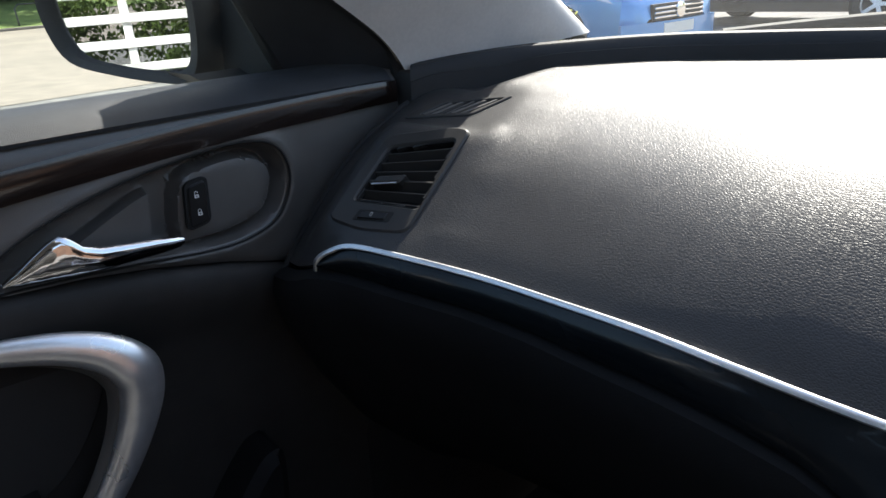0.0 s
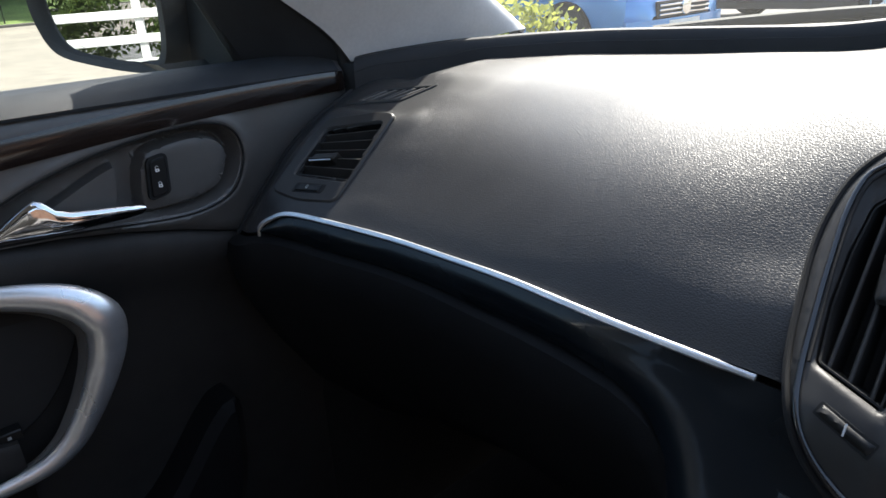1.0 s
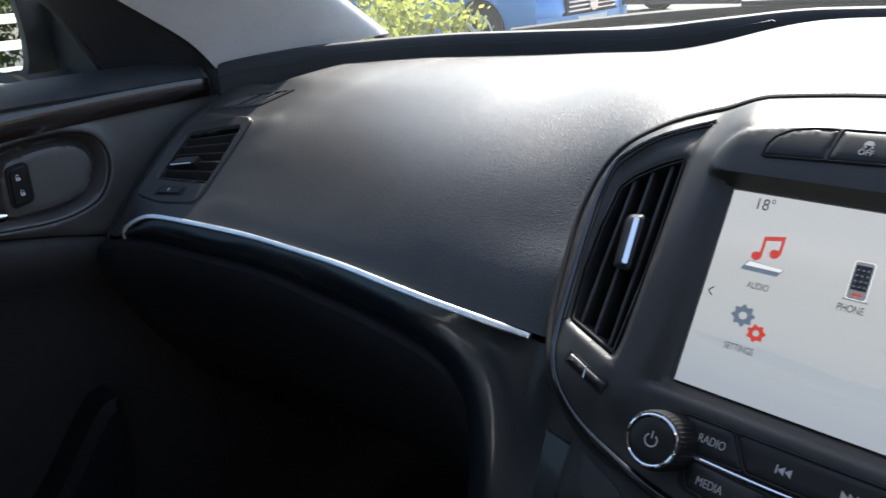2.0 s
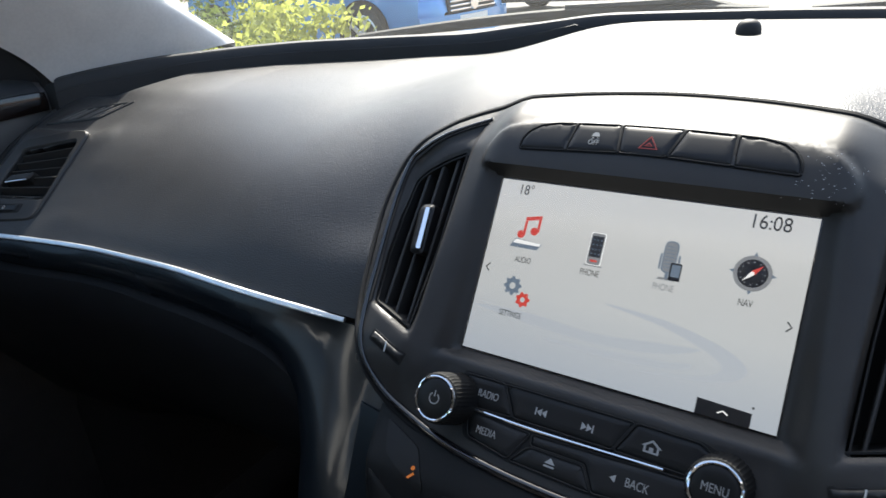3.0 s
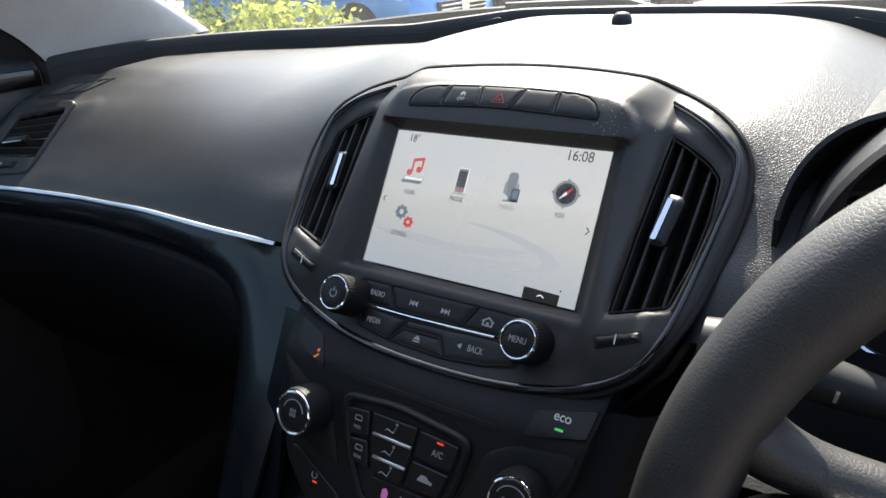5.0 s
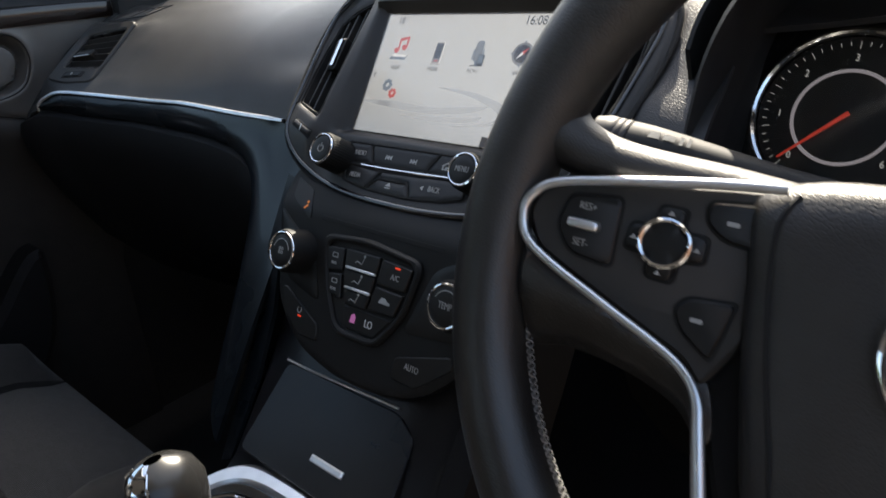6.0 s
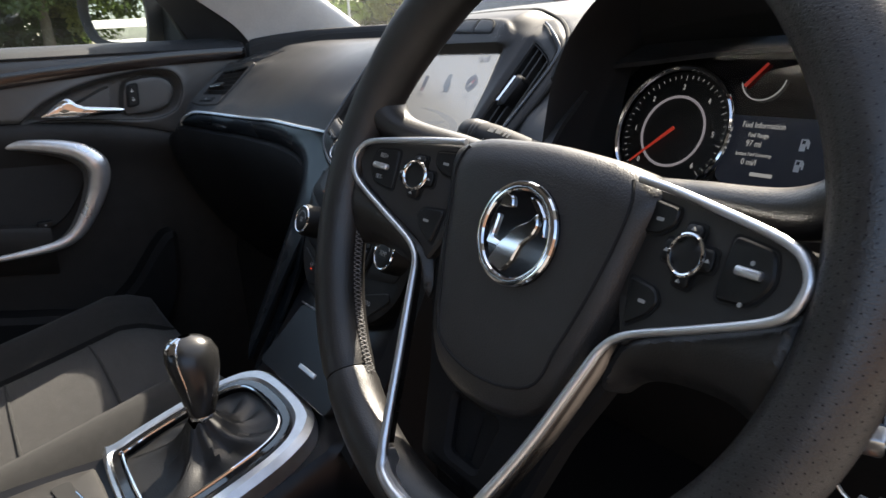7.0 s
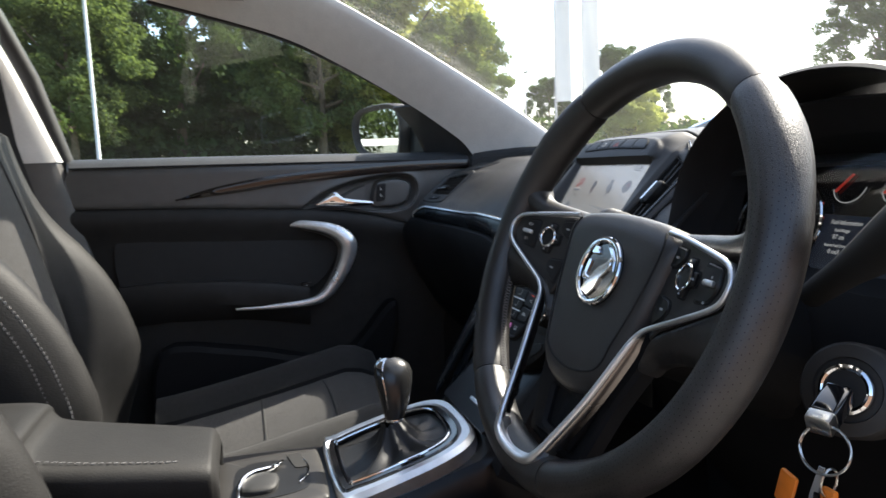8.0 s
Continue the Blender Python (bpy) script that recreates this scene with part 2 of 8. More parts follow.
def thing(name, label, category, m=None, group=""):
    ob = new(name)
    ob.empty_display_size = 0.05
    if m is not None:
        ob.matrix_basis = m
    return tagged(ob, label, category, group)


def struct(ob, label="", category=""):
    return tagged(ob, label, category, kind="structure")


def plane_frame(x, y, z, tilt, yaw=0.0):
    """u to the right, v up the face, n out of it; the face leans away at the top by tilt degrees."""
    a, b = radians(tilt), radians(yaw)
    u = Vector((math.cos(b), math.sin(b), 0))
    v = Vector((-math.sin(b) * math.sin(a), math.cos(b) * math.sin(a), math.cos(a)))
    w = u.cross(v)
    return Matrix(((u.x, v.x, w.x, x), (u.y, v.y, w.y, y), (u.z, v.z, w.z, z), (0, 0, 0, 1)))


def mm(*pts):
    return [(a / 1000.0, b / 1000.0) for a, b in pts]


def area2(p):
    return sum(p[i - 1][0] * p[i][1] - p[i][0] * p[i - 1][1] for i in range(len(p)))


def inset(p, d):
    """The polygon drawn in by d (out where d is negative)."""
    s = 1 if area2(p) > 0 else -1
    out = []
    k = len(p)
    for i in range(k):
        a, b, c = Vector(p[i - 1]), Vector(p[i]), Vector(p[(i + 1) % k])
        e, f = (b - a), (c - b)
        if e.length < 1e-7 or f.length < 1e-7:
            out.append(tuple(b))
            continue
        e.normalize(); f.normalize()
        n1, n2 = Vector((-e.y, e.x)) * s, Vector((-f.y, f.x)) * s
        n = n1 + n2
        q = n.length_squared
        n = n * (2 / max(q, 1.2)) if q > 1e-6 else n1
        out.append((b.x + n.x * d, b.y + n.y * d))
    return out


def crom(pts, n=6, closed=True):
    """A smooth curve through the points."""
    k = len(pts)
    out = []
    for i in range(k if closed else k - 1):
        get = (lambda j: Vector(pts[j % k])) if closed else (lambda j: Vector(pts[min(max(j, 0), k - 1)]))
        a, b, c, d = get(i - 1), get(i), get(i + 1), get(i + 2)
        for s in range(n):
            t = s / n
            out.append(tuple(0.5 * (2 * b + (c - a) * t + (2 * a - 5 * b + 4 * c - d) * t * t + (3 * b - a - 3 * c + d) * t ** 3)))
    if not closed:
        out.append(tuple(pts[-1]))
    return out


def rounded(pts, r, n=4):
    """The polygon with its corners rounded to r."""
    out = []
    k = len(pts)
    for i in range(k):
        a, b, c = Vector(pts[i - 1]), Vector(pts[i]), Vector(pts[(i + 1) % k])
        e, f = (a - b), (c - b)
        q = min(r, e.length * 0.45, f.length * 0.45)
        p0, p1 = b + e.normalized() * q, b + f.normalized() * q
        for s in range(n + 1):
            t = s / n
            out.append(tuple((1 - t) ** 2 * p0 + 2 * t * (1 - t) * b + t * t * p1))
    return out


def rect(cx, cy, w, h, r=0.0):
    p = [(cx - w / 2, cy - h / 2), (cx + w / 2, cy - h / 2), (cx + w / 2, cy + h / 2), (cx - w / 2, cy + h / 2)]
    return rounded(p, r) if r else p


def circle(cx, cy, r, n=32):
    return [(cx + r * math.cos(2 * math.pi * i / n), cy + r * math.sin(2 * math.pi * i / n)) for i in range(n)]


def flat(outer, holes=(), n0=0.0, n1=0.01, bev=0.001, bm=None, crown=None):
    """A plate of that outline with holes, from n0 to n1, its upper edges bevelled. crown(u, v): how far the face swells."""
    bm = bm or bmesh.new()
    up = crown or (lambda a, b: 0.0)
    tops = []
    for i, loop in enumerate((outer, *holes)):
        d = bev if i == 0 else -bev
        top = inset(loop, d) if bev else list(loop)
        rings = [[(x, y, n0) for x, y in loop], [(x, y, n1 - bev + up(x, y)) for x, y in loop], [(x, y, n1 + up(x, y)) for x, y in top]]
        if not bev:
            rings = [rings[0], rings[2]]
        vs = [[bm.verts.new(p) for p in ring] for ring in rings]
        k = len(loop)
        for a, b in zip(vs, vs[1:]):
            for j in range(k):
                bm.faces.new((a[j], a[(j + 1) % k], b[(j + 1) % k], b[j]))
        tops.append((top, vs[-1], vs[0]))
    allv = [v for _, t, _ in tops for v in t]
    allb = [v for _, _, t in tops for v in t]
    for tri in tessellate_polygon([[Vector((x, y, 0)) for x, y in t] for t, _, _ in tops]):
        for src in (allv, allb):
            try:
                bm.faces.new([src[i] for i in tri])
            except ValueError:
                pass
    return bm


def dome(outer, n0, n1, rise, rings=5, bm=None):
    """A closed cushion: the outline drawn in ring by ring while it swells to n1 + rise."""
    bm = bm or bmesh.new()
    cx, cy = sum(p[0] for p in outer) / len(outer), sum(p[1] for p in outer) / len(outer)
    loops = [[(x, y, n0) for x, y in outer], [(x, y, n1) for x, y in outer]]
    for i in range(1, rings + 1):
        t = i / (rings + 0.5)
        h = n1 + rise * math.sin(t * math.pi / 2)
        s = math.cos(t * math.pi / 2) ** 0.6
        loops.append([(cx + (x - cx) * s, cy + (y - cy) * s, h) for x, y in outer])
    vs = [[bm.verts.new(p) for p in ring] for ring in loops]
    k = len(outer)
    for a, b in zip(vs, vs[1:]):
        for j in range(k):
            bm.faces.new((a[j], a[(j + 1) % k], b[(j + 1) % k], b[j]))
    bm.faces.new(vs[-1])
    bm.faces.new(vs[0][::-1])
    return bm


def lathe(profile, m=None, n=32, bm=None):
    """profile: (radius, height) along n. Closed at both ends."""
    bm = bm or bmesh.new()
    rings = []
    for r, h in profile:
        rings.append([bm.verts.new((max(r, 1e-5) * math.cos(2 * math.pi * i / n), max(r, 1e-5) * math.sin(2 * math.pi * i / n), h)) for i in range(n)])
    for a, b in zip(rings, rings[1:]):
        for j in range(n):
            bm.faces.new((a[j], a[(j + 1) % n], b[(j + 1) % n], b[j]))
    bm.faces.new(rings[0][::-1]); bm.faces.new(rings[-1])
    if m is not None:
        bmesh.ops.transform(bm, matrix=m, verts=bm.verts)
    return bm


def tube(path, r, n=10, closed=False, bm=None, flatten=1.0, up=(0, 0, 1)):
    """A bar along the path. r: radius, or one for each point. flatten: its height along up over its width."""
    bm = bm or bmesh.new()
    path = [Vector(p) for p in path]
    k = len(path)
    rings = []
    up = Vector(up)
    for i, p in enumerate(path):
        a = path[i - 1] if (i or closed) else p
        b = path[(i + 1) % k] if (i < k - 1 or closed) else p
        d = (b - a).normalized()
        s = d.cross(up)
        s = s.normalized() if s.length > 1e-5 else d.orthogonal().normalized()
        w = s.cross(d)
        q = r[i] if isinstance(r, (list, tuple)) else r
        rings.append([bm.verts.new(p + s * (q * math.cos(2 * math.pi * j / n)) + w * (q * flatten * math.sin(2 * math.pi * j / n))) for j in range(n)])
    for i in range(k if closed else k - 1):
        a, b = rings[i], rings[(i + 1) % k]
        for j in range(n):
            bm.faces.new((a[j], a[(j + 1) % n], b[(j + 1) % n], b[j]))
    if not closed:
        bm.faces.new(rings[0][::-1]); bm.faces.new(rings[-1])
    return bm


def loft(rows, thick=0.0, close=False, bm=None):
    """A skin over rows of points; thick: its depth, on the side away from its face."""
    bm = bm or bmesh.new()
    vs = [[bm.verts.new(p) for p in row] for row in rows]
    faces = []
    for a, b in zip(vs, vs[1:]):
        k = len(a)
        for j in range(k if close else k - 1):
            faces.append(bm.faces.new((a[j], a[(j + 1) % k], b[(j + 1) % k], b[j])))
    if thick:
        bmesh.ops.recalc_face_normals(bm, faces=faces)
        bmesh.ops.solidify(bm, geom=faces, thickness=thick)
    return bm


def box(x0, x1, y0, y1, z0, z1, bev=0.004, seg=2, bm=None):
    t = bmesh.new()
    bmesh.ops.create_cube(t, size=1.0)
    bmesh.ops.transform(t, matrix=Matrix.Translation(((x0 + x1) / 2, (y0 + y1) / 2, (z0 + z1) / 2)) @ Matrix.Diagonal((abs(x1 - x0), abs(y1 - y0), abs(z1 - z0), 1)), verts=t.verts)
    if bev:
        bmesh.ops.bevel(t, geom=t.edges[:], offset=bev, segments=seg, profile=0.5, affect='EDGES')
    if bm is None:
        return t
    me = bpy.data.meshes.new("tmp"); t.to_mesh(me); t.free(); bm.from_mesh(me); bpy.data.meshes.remove(me)
    return bm


def inside(poly, p):
    """For each row of p, whether it lies in the polygon."""
    q = np.asarray(poly, float)
    x, y = p[:, 0], p[:, 1]
    hit = np.zeros(len(p), bool)
    for (x0, y0), (x1, y1) in zip(q, np.roll(q, -1, 0)):
        if y0 != y1:
            hit ^= ((y0 > y) != (y1 > y)) & (x < (x1 - x0) * (y - y0) / (y1 - y0) + x0)
    return hit


def away(poly, u, v, closed=True):
    """Distance from a place to the outline."""
    q = np.asarray(poly, float)
    a, b = (q, np.roll(q, -1, 0)) if closed else (q[:-1], q[1:])
    d, w = b - a, np.array((u, v)) - a
    t = np.clip((w * d).sum(1) / np.maximum((d * d).sum(1), 1e-12), 0, 1)
    return float(np.sqrt(((w - d * t[:, None]) ** 2).sum(1).min()))


def dense(poly, step=0.002):
    """The outline with points at even steps."""
    out = []
    for a, b in zip(poly, poly[1:] + poly[:1]):
        k = max(1, int(math.dist(a, b) / step))
        out += [(lerp(a[0], b[0], i / k), lerp(a[1], b[1], i / k)) for i in range(k)]
    return out


def skin(outer, holes, height, depth, step=0.003, extra=()):
    """A fine skin over the outline, at height(u, v), with holes, and with walls of that depth along its edges."""
    loops = [list(outer)] + [list(h) for h in holes]
    pts, edges = [], []
    for loop in loops:
        k = len(pts)
        pts += [Vector(p) for p in loop]
        edges += [(k + i, k + (i + 1) % len(loop)) for i in range(len(loop))]
    lo, hi = np.min(outer, 0), np.max(outer, 0)
    g = np.array([(a + (0.5 * step if j % 2 else 0), b) for j, b in enumerate(np.arange(lo[1], hi[1], step * 0.87)) for a in np.arange(lo[0], hi[0], step)] + [tuple(p) for p in extra])
    keep = inside(outer, g)
    for h in holes:
        keep &= ~inside(h, g)
    pts += [Vector(p) for p in g[keep]]
    vs, _, fs, *_ = delaunay_2d_cdt(pts, edges, [], 0, 1e-6)
    mid = np.array([sum((vs[i] for i in f), Vector((0, 0))) / len(f) for f in fs])
    keep = inside(outer, mid)
    for h in holes:
        keep &= ~inside(h, mid)
    bm = bmesh.new()
    made = [bm.verts.new((p.x, p.y, height(p.x, p.y))) for p in vs]
    for f, ok in zip(fs, keep):
        if ok:
            bm.faces.new([made[i] for i in f])
    bmesh.ops.delete(bm, geom=[v for v in bm.verts if not v.link_faces], context='VERTS')
    if depth:
        rim = [e for e in bm.edges if e.is_boundary]
        low = bmesh.ops.extrude_edge_only(bm, edges=rim)
        for v in low['geom']:
            if isinstance(v, bmesh.types.BMVert):
                v.co.z -= depth
    return bm


def writing(name, text, size, material, parent, u, v, n, align='CENTER', turn=None, squeeze=0.85, thick=0.0002, label=""):
    cu = bpy.data.curves.new(name, 'FONT')
    cu.body, cu.size, cu.align_x, cu.align_y, cu.extrude = text, size, align, 'CENTER', thick
    cu.space_character = 1.0
    tmp = bpy.data.objects.new(name, cu)
    me = bpy.data.meshes.new_from_object(tmp)
    bpy.data.objects.remove(tmp); bpy.data.curves.remove(cu)
    ob = new(name, me)
    me.materials.clear(); me.materials.append(M[material])
    ob.parent = parent
    ob.matrix_basis = Matrix.Translation((u, v, n)) @ (turn or Matrix()) @ Matrix.Diagonal((squeeze, 1, 1, 1))
    if label:
        tagged(ob, label)
    return ob


def knob(parent, name, u, v, n0, n1, r, label):
    """A turning knob with a knurled skirt, a chrome ring and a flat face."""
    bm = bmesh.new()
    k = 80
    rings = []
    for q, h in ((r * 1.02, n0), (r, n0 + 0.003), (r * 0.97, n1 - 0.004), (r * 0.90, n1 - 0.001), (r * 0.80, n1 - 0.0005)):
        rings.append([bm.verts.new(((q - (0.0007 if i % 2 and n0 + 0.002 < h < n1 - 0.003 else 0)) * math.cos(2 * math.pi * i / k), (q - (0.0007 if i % 2 and n0 + 0.002 < h < n1 - 0.003 else 0)) * math.sin(2 * math.pi * i / k), h)) for i in range(k)])
    for a, b in zip(rings, rings[1:]):
        for j in range(k):
            bm.faces.new((a[j], a[(j + 1) % k], b[(j + 1) % k], b[j]))
    bm.faces.new(rings[0][::-1]); bm.faces.new(rings[-1])
    body = part(name, bm, 'knurl', parent, label, Matrix.Translation((u, v, 0)))
    part("ring", tube([(r * 0.80 * math.cos(2 * math.pi * i / 40), r * 0.80 * math.sin(2 * math.pi * i / 40), n1) for i in range(40)], r * 0.065, 8, True), 'chrome', body, "chrome ring")
    part("face", lathe([(r * 0.72, n1 - 0.002), (r * 0.72, n1 + 0.0002), (r * 0.68, n1 + 0.0006), (r * 0.3, n1 + 0.0006)]), 'button', body)
    return body

# ---- car shell ----
def lerp(a, b, t):
    return a + (b - a) * t


def along(table, x):
    """Straight between the rows of (x, values ...)."""
    if x <= table[0][0]:
        return table[0][1:]
    for a, b in zip(table, table[1:]):
        if x <= b[0]:
            t = (x - a[0]) / (b[0] - a[0])
            return tuple(lerp(p, q, t) for p, q in zip(a[1:], b[1:]))
    return table[-1][1:]


def flow(table, x):
    """Smoothly through the rows of (x, values ...), with no overshoot."""
    k = len(table)
    if x <= table[0][0]:
        return table[0][1:]
    if x >= table[-1][0]:
        return table[-1][1:]
    i = next(j for j in range(k - 1) if x <= table[j + 1][0])
    h = table[i + 1][0] - table[i][0]
    t = (x - table[i][0]) / h
    out = []
    for c in range(1, len(table[0])):
        def slope(j):
            return (table[j + 1][c] - table[j][c]) / (table[j + 1][0] - table[j][0])
        def tangent(j):
            if j == 0 or j == k - 1:
                return slope(min(j, k - 2))
            a, b = slope(j - 1), slope(j)
            return 0.0 if a * b <= 0 else 2 * a * b / (a + b)
        p, q, a, b = table[i][c], table[i + 1][c], tangent(i) * h, tangent(i + 1) * h
        out.append(p * (1 + 2 * t) * (1 - t) ** 2 + a * t * (1 - t) ** 2 + q * t * t * (3 - 2 * t) + b * t * t * (t - 1))
    return tuple(out)


def ease(t):
    t = min(1.0, max(0.0, t))
    return t * t * (3 - 2 * t)


def smooth3(table, n=6):
    return crom([tuple(p) for p in table], n, closed=False)


struct(part("floor", box(-0.74, 0.74, -1.9, 0.62, 0.26, 0.30, 0.01), 'carpet'), "black carpeted car floor", "car floor")
struct(part("wall_front", box(-0.74, 0.74, 0.62, 0.66, 0.26, 0.98, 0.01), 'carpet'), "black carpeted bulkhead behind the dashboard", "bulkhead")
struct(part("wall_rear", box(-0.74, 0.74, -1.94, -1.9, 0.26, 1.05, 0.01), 'fabric'), "dark rear of the cabin", "rear wall")
for side in (-1, 1):
    struct(part("wall_side", box(side * 0.74, side * 0.78, -1.9, -0.80, 0.26, 1.0, 0.01), 'door'), "dark rear side of the cabin", "side wall")
struct(part("wall_kick", box(-0.80, -0.745, -0.05, 0.66, 0.22, 0.975, 0.01), 'carpet'), "dark footwell side panel", "side wall")
struct(part("wall_kick", box(0.74, 0.78, 0.12, 0.62, 0.26, 0.97, 0.01), 'door'), "dark footwell side panel", "side wall")
struct(part("wall_jamb", box(-0.80, -0.738, -0.86, -0.64, 0.24, 1.0, 0.01), 'dash_low'), "dark door jamb", "side wall")
struct(part("wall_corner", box(-0.770, -0.669, 0.092, 0.16, 0.90, 1.004, 0.006), 'rubber'), "black rubber corner between door and dashboard", "corner trim")
roof_rows = []
for y in np.linspace(-0.40, -1.9, 9):
    roof_rows.append([(x, y, 1.40 + 0.03 * math.sin((-y - 0.4) / 1.5 * math.pi) - 0.10 * (abs(x) / 0.62) ** 4 * 0.6) for x in np.linspace(-0.62, 0.62, 13)])
struct(part("ceiling", loft(roof_rows, 0.03), 'liner'), "grey cloth headliner", "ceiling")

# windscreen, a bowed pane from the scuttle to the header
def screen_point(s, t):
    """s: -1 to 1 across, t: 0 at the foot to 1 at the header."""
    foot = Vector((0.665 * s, 0.62 - 0.30 * s * s, 1.0 + 0.01 * (1 - s * s)))
    head = Vector((0.565 * s, -0.34 - 0.06 * s * s, 1.412 - 0.027 * s * s))
    p = foot.lerp(head, t)
    p.z += 0.045 * math.sin(math.pi * t)
    return p
rows = [[screen_point(s, t) for s in np.linspace(-1, 1, 25)] for t in np.linspace(0, 1, 13)]
w = struct(part("window_1", loft(rows, 0.004), 'screenglass'), "clear curved windscreen", "windscreen")
w.visible_shadow = False

# pillars: the edge by the windscreen and the edge by the door
def a_pillar(side):
    front = smooth3([(0.651, 0.325, 1.002), (0.650, 0.25, 1.053), (0.637, 0.11, 1.136), (0.622, -0.02, 1.207), (0.609, -0.105, 1.250), (0.590, -0.256, 1.321), (0.562, -0.44, 1.380)], 5)
    back = smooth3([(0.694, 0.112, 0.990), (0.687, 0.080, 1.031), (0.682, 0.040, 1.063), (0.679, -0.055, 1.127), (0.664, -0.215, 1.214), (0.648, -0.345, 1.268), (0.618, -0.58, 1.322)], 5)
    rows = []
    for f, b in zip(front, back):
        f, b = Vector(f), Vector(b)
        row = []
        for k in range(17):
            t = (k / 16) ** 1.4
            p = f.lerp(b, t)
            p.x -= 0.031 * math.sin(math.pi * t ** 0.5)
            p.y -= 0.006 * math.sin(math.pi * t)
            p.z += 0.019 * math.sin(math.pi * t ** 0.5)
            row.append((p.x * side, p.y, p.z))
        rows.append(row)
    edge = part("screen_seal", tube([(f[0] * side + 0.004 * side, f[1] + 0.008, f[2] + 0.004) for f in front], 0.005, 8), 'rubber')
    struct(edge, "black seal along the windscreen edge", "seal")
    ob = part("pillar_trim", loft(rows, 0.006), 'pillar')
    return struct(ob, "pale grey windscreen pillar trim", "pillar")
a_pillar(-1)
a_pillar(1)
for side in (-1, 1):
    rows = []
    for y0, z, x in ((-0.70, 0.30, 0.735), (-0.715, 0.75, 0.725), (-0.757, 0.935, 0.715), (-0.775, 1.015, 0.705), (-0.83, 1.18, 0.675), (-0.875, 1.30, 0.645), (-0.92, 1.385, 0.60)):
        rows.append([(side * x, y0, z), (side * (x - 0.022), y0 - 0.004, z), (side * (x - 0.032), y0 - 0.02, z), (side * (x - 0.045), y0 - 0.10, z), (side * (x - 0.05), y0 - 0.17, z), (side * x, y0 - 0.19, z)])
    low = part("pillar_base", loft(rows[:4], 0.004), 'door')
    struct(low, "dark lower door pillar trim", "pillar")
    struct(part("pillar_trim", loft(rows[3:], 0.004), 'pillar'), "pale grey upper door pillar trim", "pillar")

# ---- face of the centre display panel, in its own frame ----
A = plane_frame(0, 0, 0.885, 33.5)
ROLL = [(-0.070, 0.0195), (-0.060, 0.0180), (-0.045, 0.0150), (-0.030, 0.0120), (-0.012, 0.0100), (0.112, 0.0095), (0.125, 0.0087), (0.141, 0.0055), (0.149, 0.001), (0.160, -0.009), (0.172, -0.022), (0.182, -0.034)]
HALF = [(0, 178.5), (45, 175.5), (85, 168.5), (115, 160.5), (140, 146), (158, 130), (168.5, 114), (172.5, 95), (172.5, 72), (167.5, 42), (160, 9), (149, -16), (138, -31), (122, -43), (98, -53), (70, -59.5), (36, -63), (0, -64)]
outline = crom(mm(*HALF, *[(-a, b) for a, b in HALF[1:-1][::-1]]), 5)
SCREEN_HOLE = rounded(mm((-88.6, -1.2), (88.6, -1.2), (88.6, 107.6), (-88.6, 107.6)), 0.0015)
vr = mm((121.5, 124), (133, 118), (149, 107.5), (156.5, 99), (157.5, 72), (155, 42), (149, 12), (115.5, 0.5), (117, 54))
VENT_R = rounded(vr, 0.003)
VENT_L = [(-a, b) for a, b in VENT_R][::-1]
BEZEL = [(p[0], p[1]) for p in rounded(mm((115.5, 148.5), (139, 133.5), (156, 119), (162.5, 110), (163.5, 92), (161, 68), (158, 45), (152, 9), (110.5, -7), (113, 54)), 0.004)]
brow_half = [(0, 148.5), (30, 148), (62, 146.5), (84, 142.5), (96, 135.5), (102.5, 126), (104, 117), (100, 110.5), (92, 108.8)]
BROW = crom(mm(*brow_half), 5, closed=False)
BROW = BROW + [(-a, b) for a, b in BROW[1:-1][::-1]]


def face_base(u, v):
    """The panel's face without its relief: the flanks lean back more than the display does."""
    a = v - 0.124
    roll = math.hypot(a, 0.008) - 0.008 if a > 0 else 0.0
    mid, = flow(ROLL, v)
    side = 0.0235 - 0.20 * v - 0.2 * max(0.0, abs(u) - 0.14) - 0.5 * roll
    return lerp(mid, side, ease((abs(u) - 0.088) / 0.030) * ease((v + 0.060) / 0.055))


@functools.lru_cache(maxsize=None)
def face_at(u, v):
    """The panel's face with its brow, the slopes down to the display and the vent bezels."""
    p = abs(u)
    h = face_base(u, v)
    one = np.array([(p, v)])
    if v > 0.098 and p < 0.115:
        d = away(BROW, p, v) * (1 if inside(BROW, np.array([(u, v)]))[0] else -1)
        h += 0.0034 * ease((d + 0.0006) / 0.0046)
    if p < 0.115 and -0.016 < v < 0.125:
        du, dv = max(0.0, p - 0.0886), max(0.0, -0.0012 - v, v - 0.1076)
        side, low, top = ease(du / 0.0135), ease((-0.0012 - v) / 0.0070), ease((v - 0.1076) / 0.0062)
        h = lerp(0.0006, h, max(side, low, top))
    if p > 0.105 and -0.02 < v < 0.155:
        if inside(BEZEL, one)[0]:
            low = v + 0.007 - (p - 0.1105) * 0.385
            h -= 0.0046 * lerp(0.15, 1.0, ease(low / 0.022)) * ease(away(BEZEL, p, v) / 0.0060) * (1.0 - 0.25 * ease(away(VENT_R, p, v) / 0.010))
        h -= 0.0010 * (1 - ease(away(VENT_R, p, v) / 0.0025))
    h -= 0.0022 * (1 - ease(away(outline, u, v) / 0.0040))
    return h


def face(u, v, lift=0.0):
    return face_at(round(u, 5), round(v, 5)) + lift


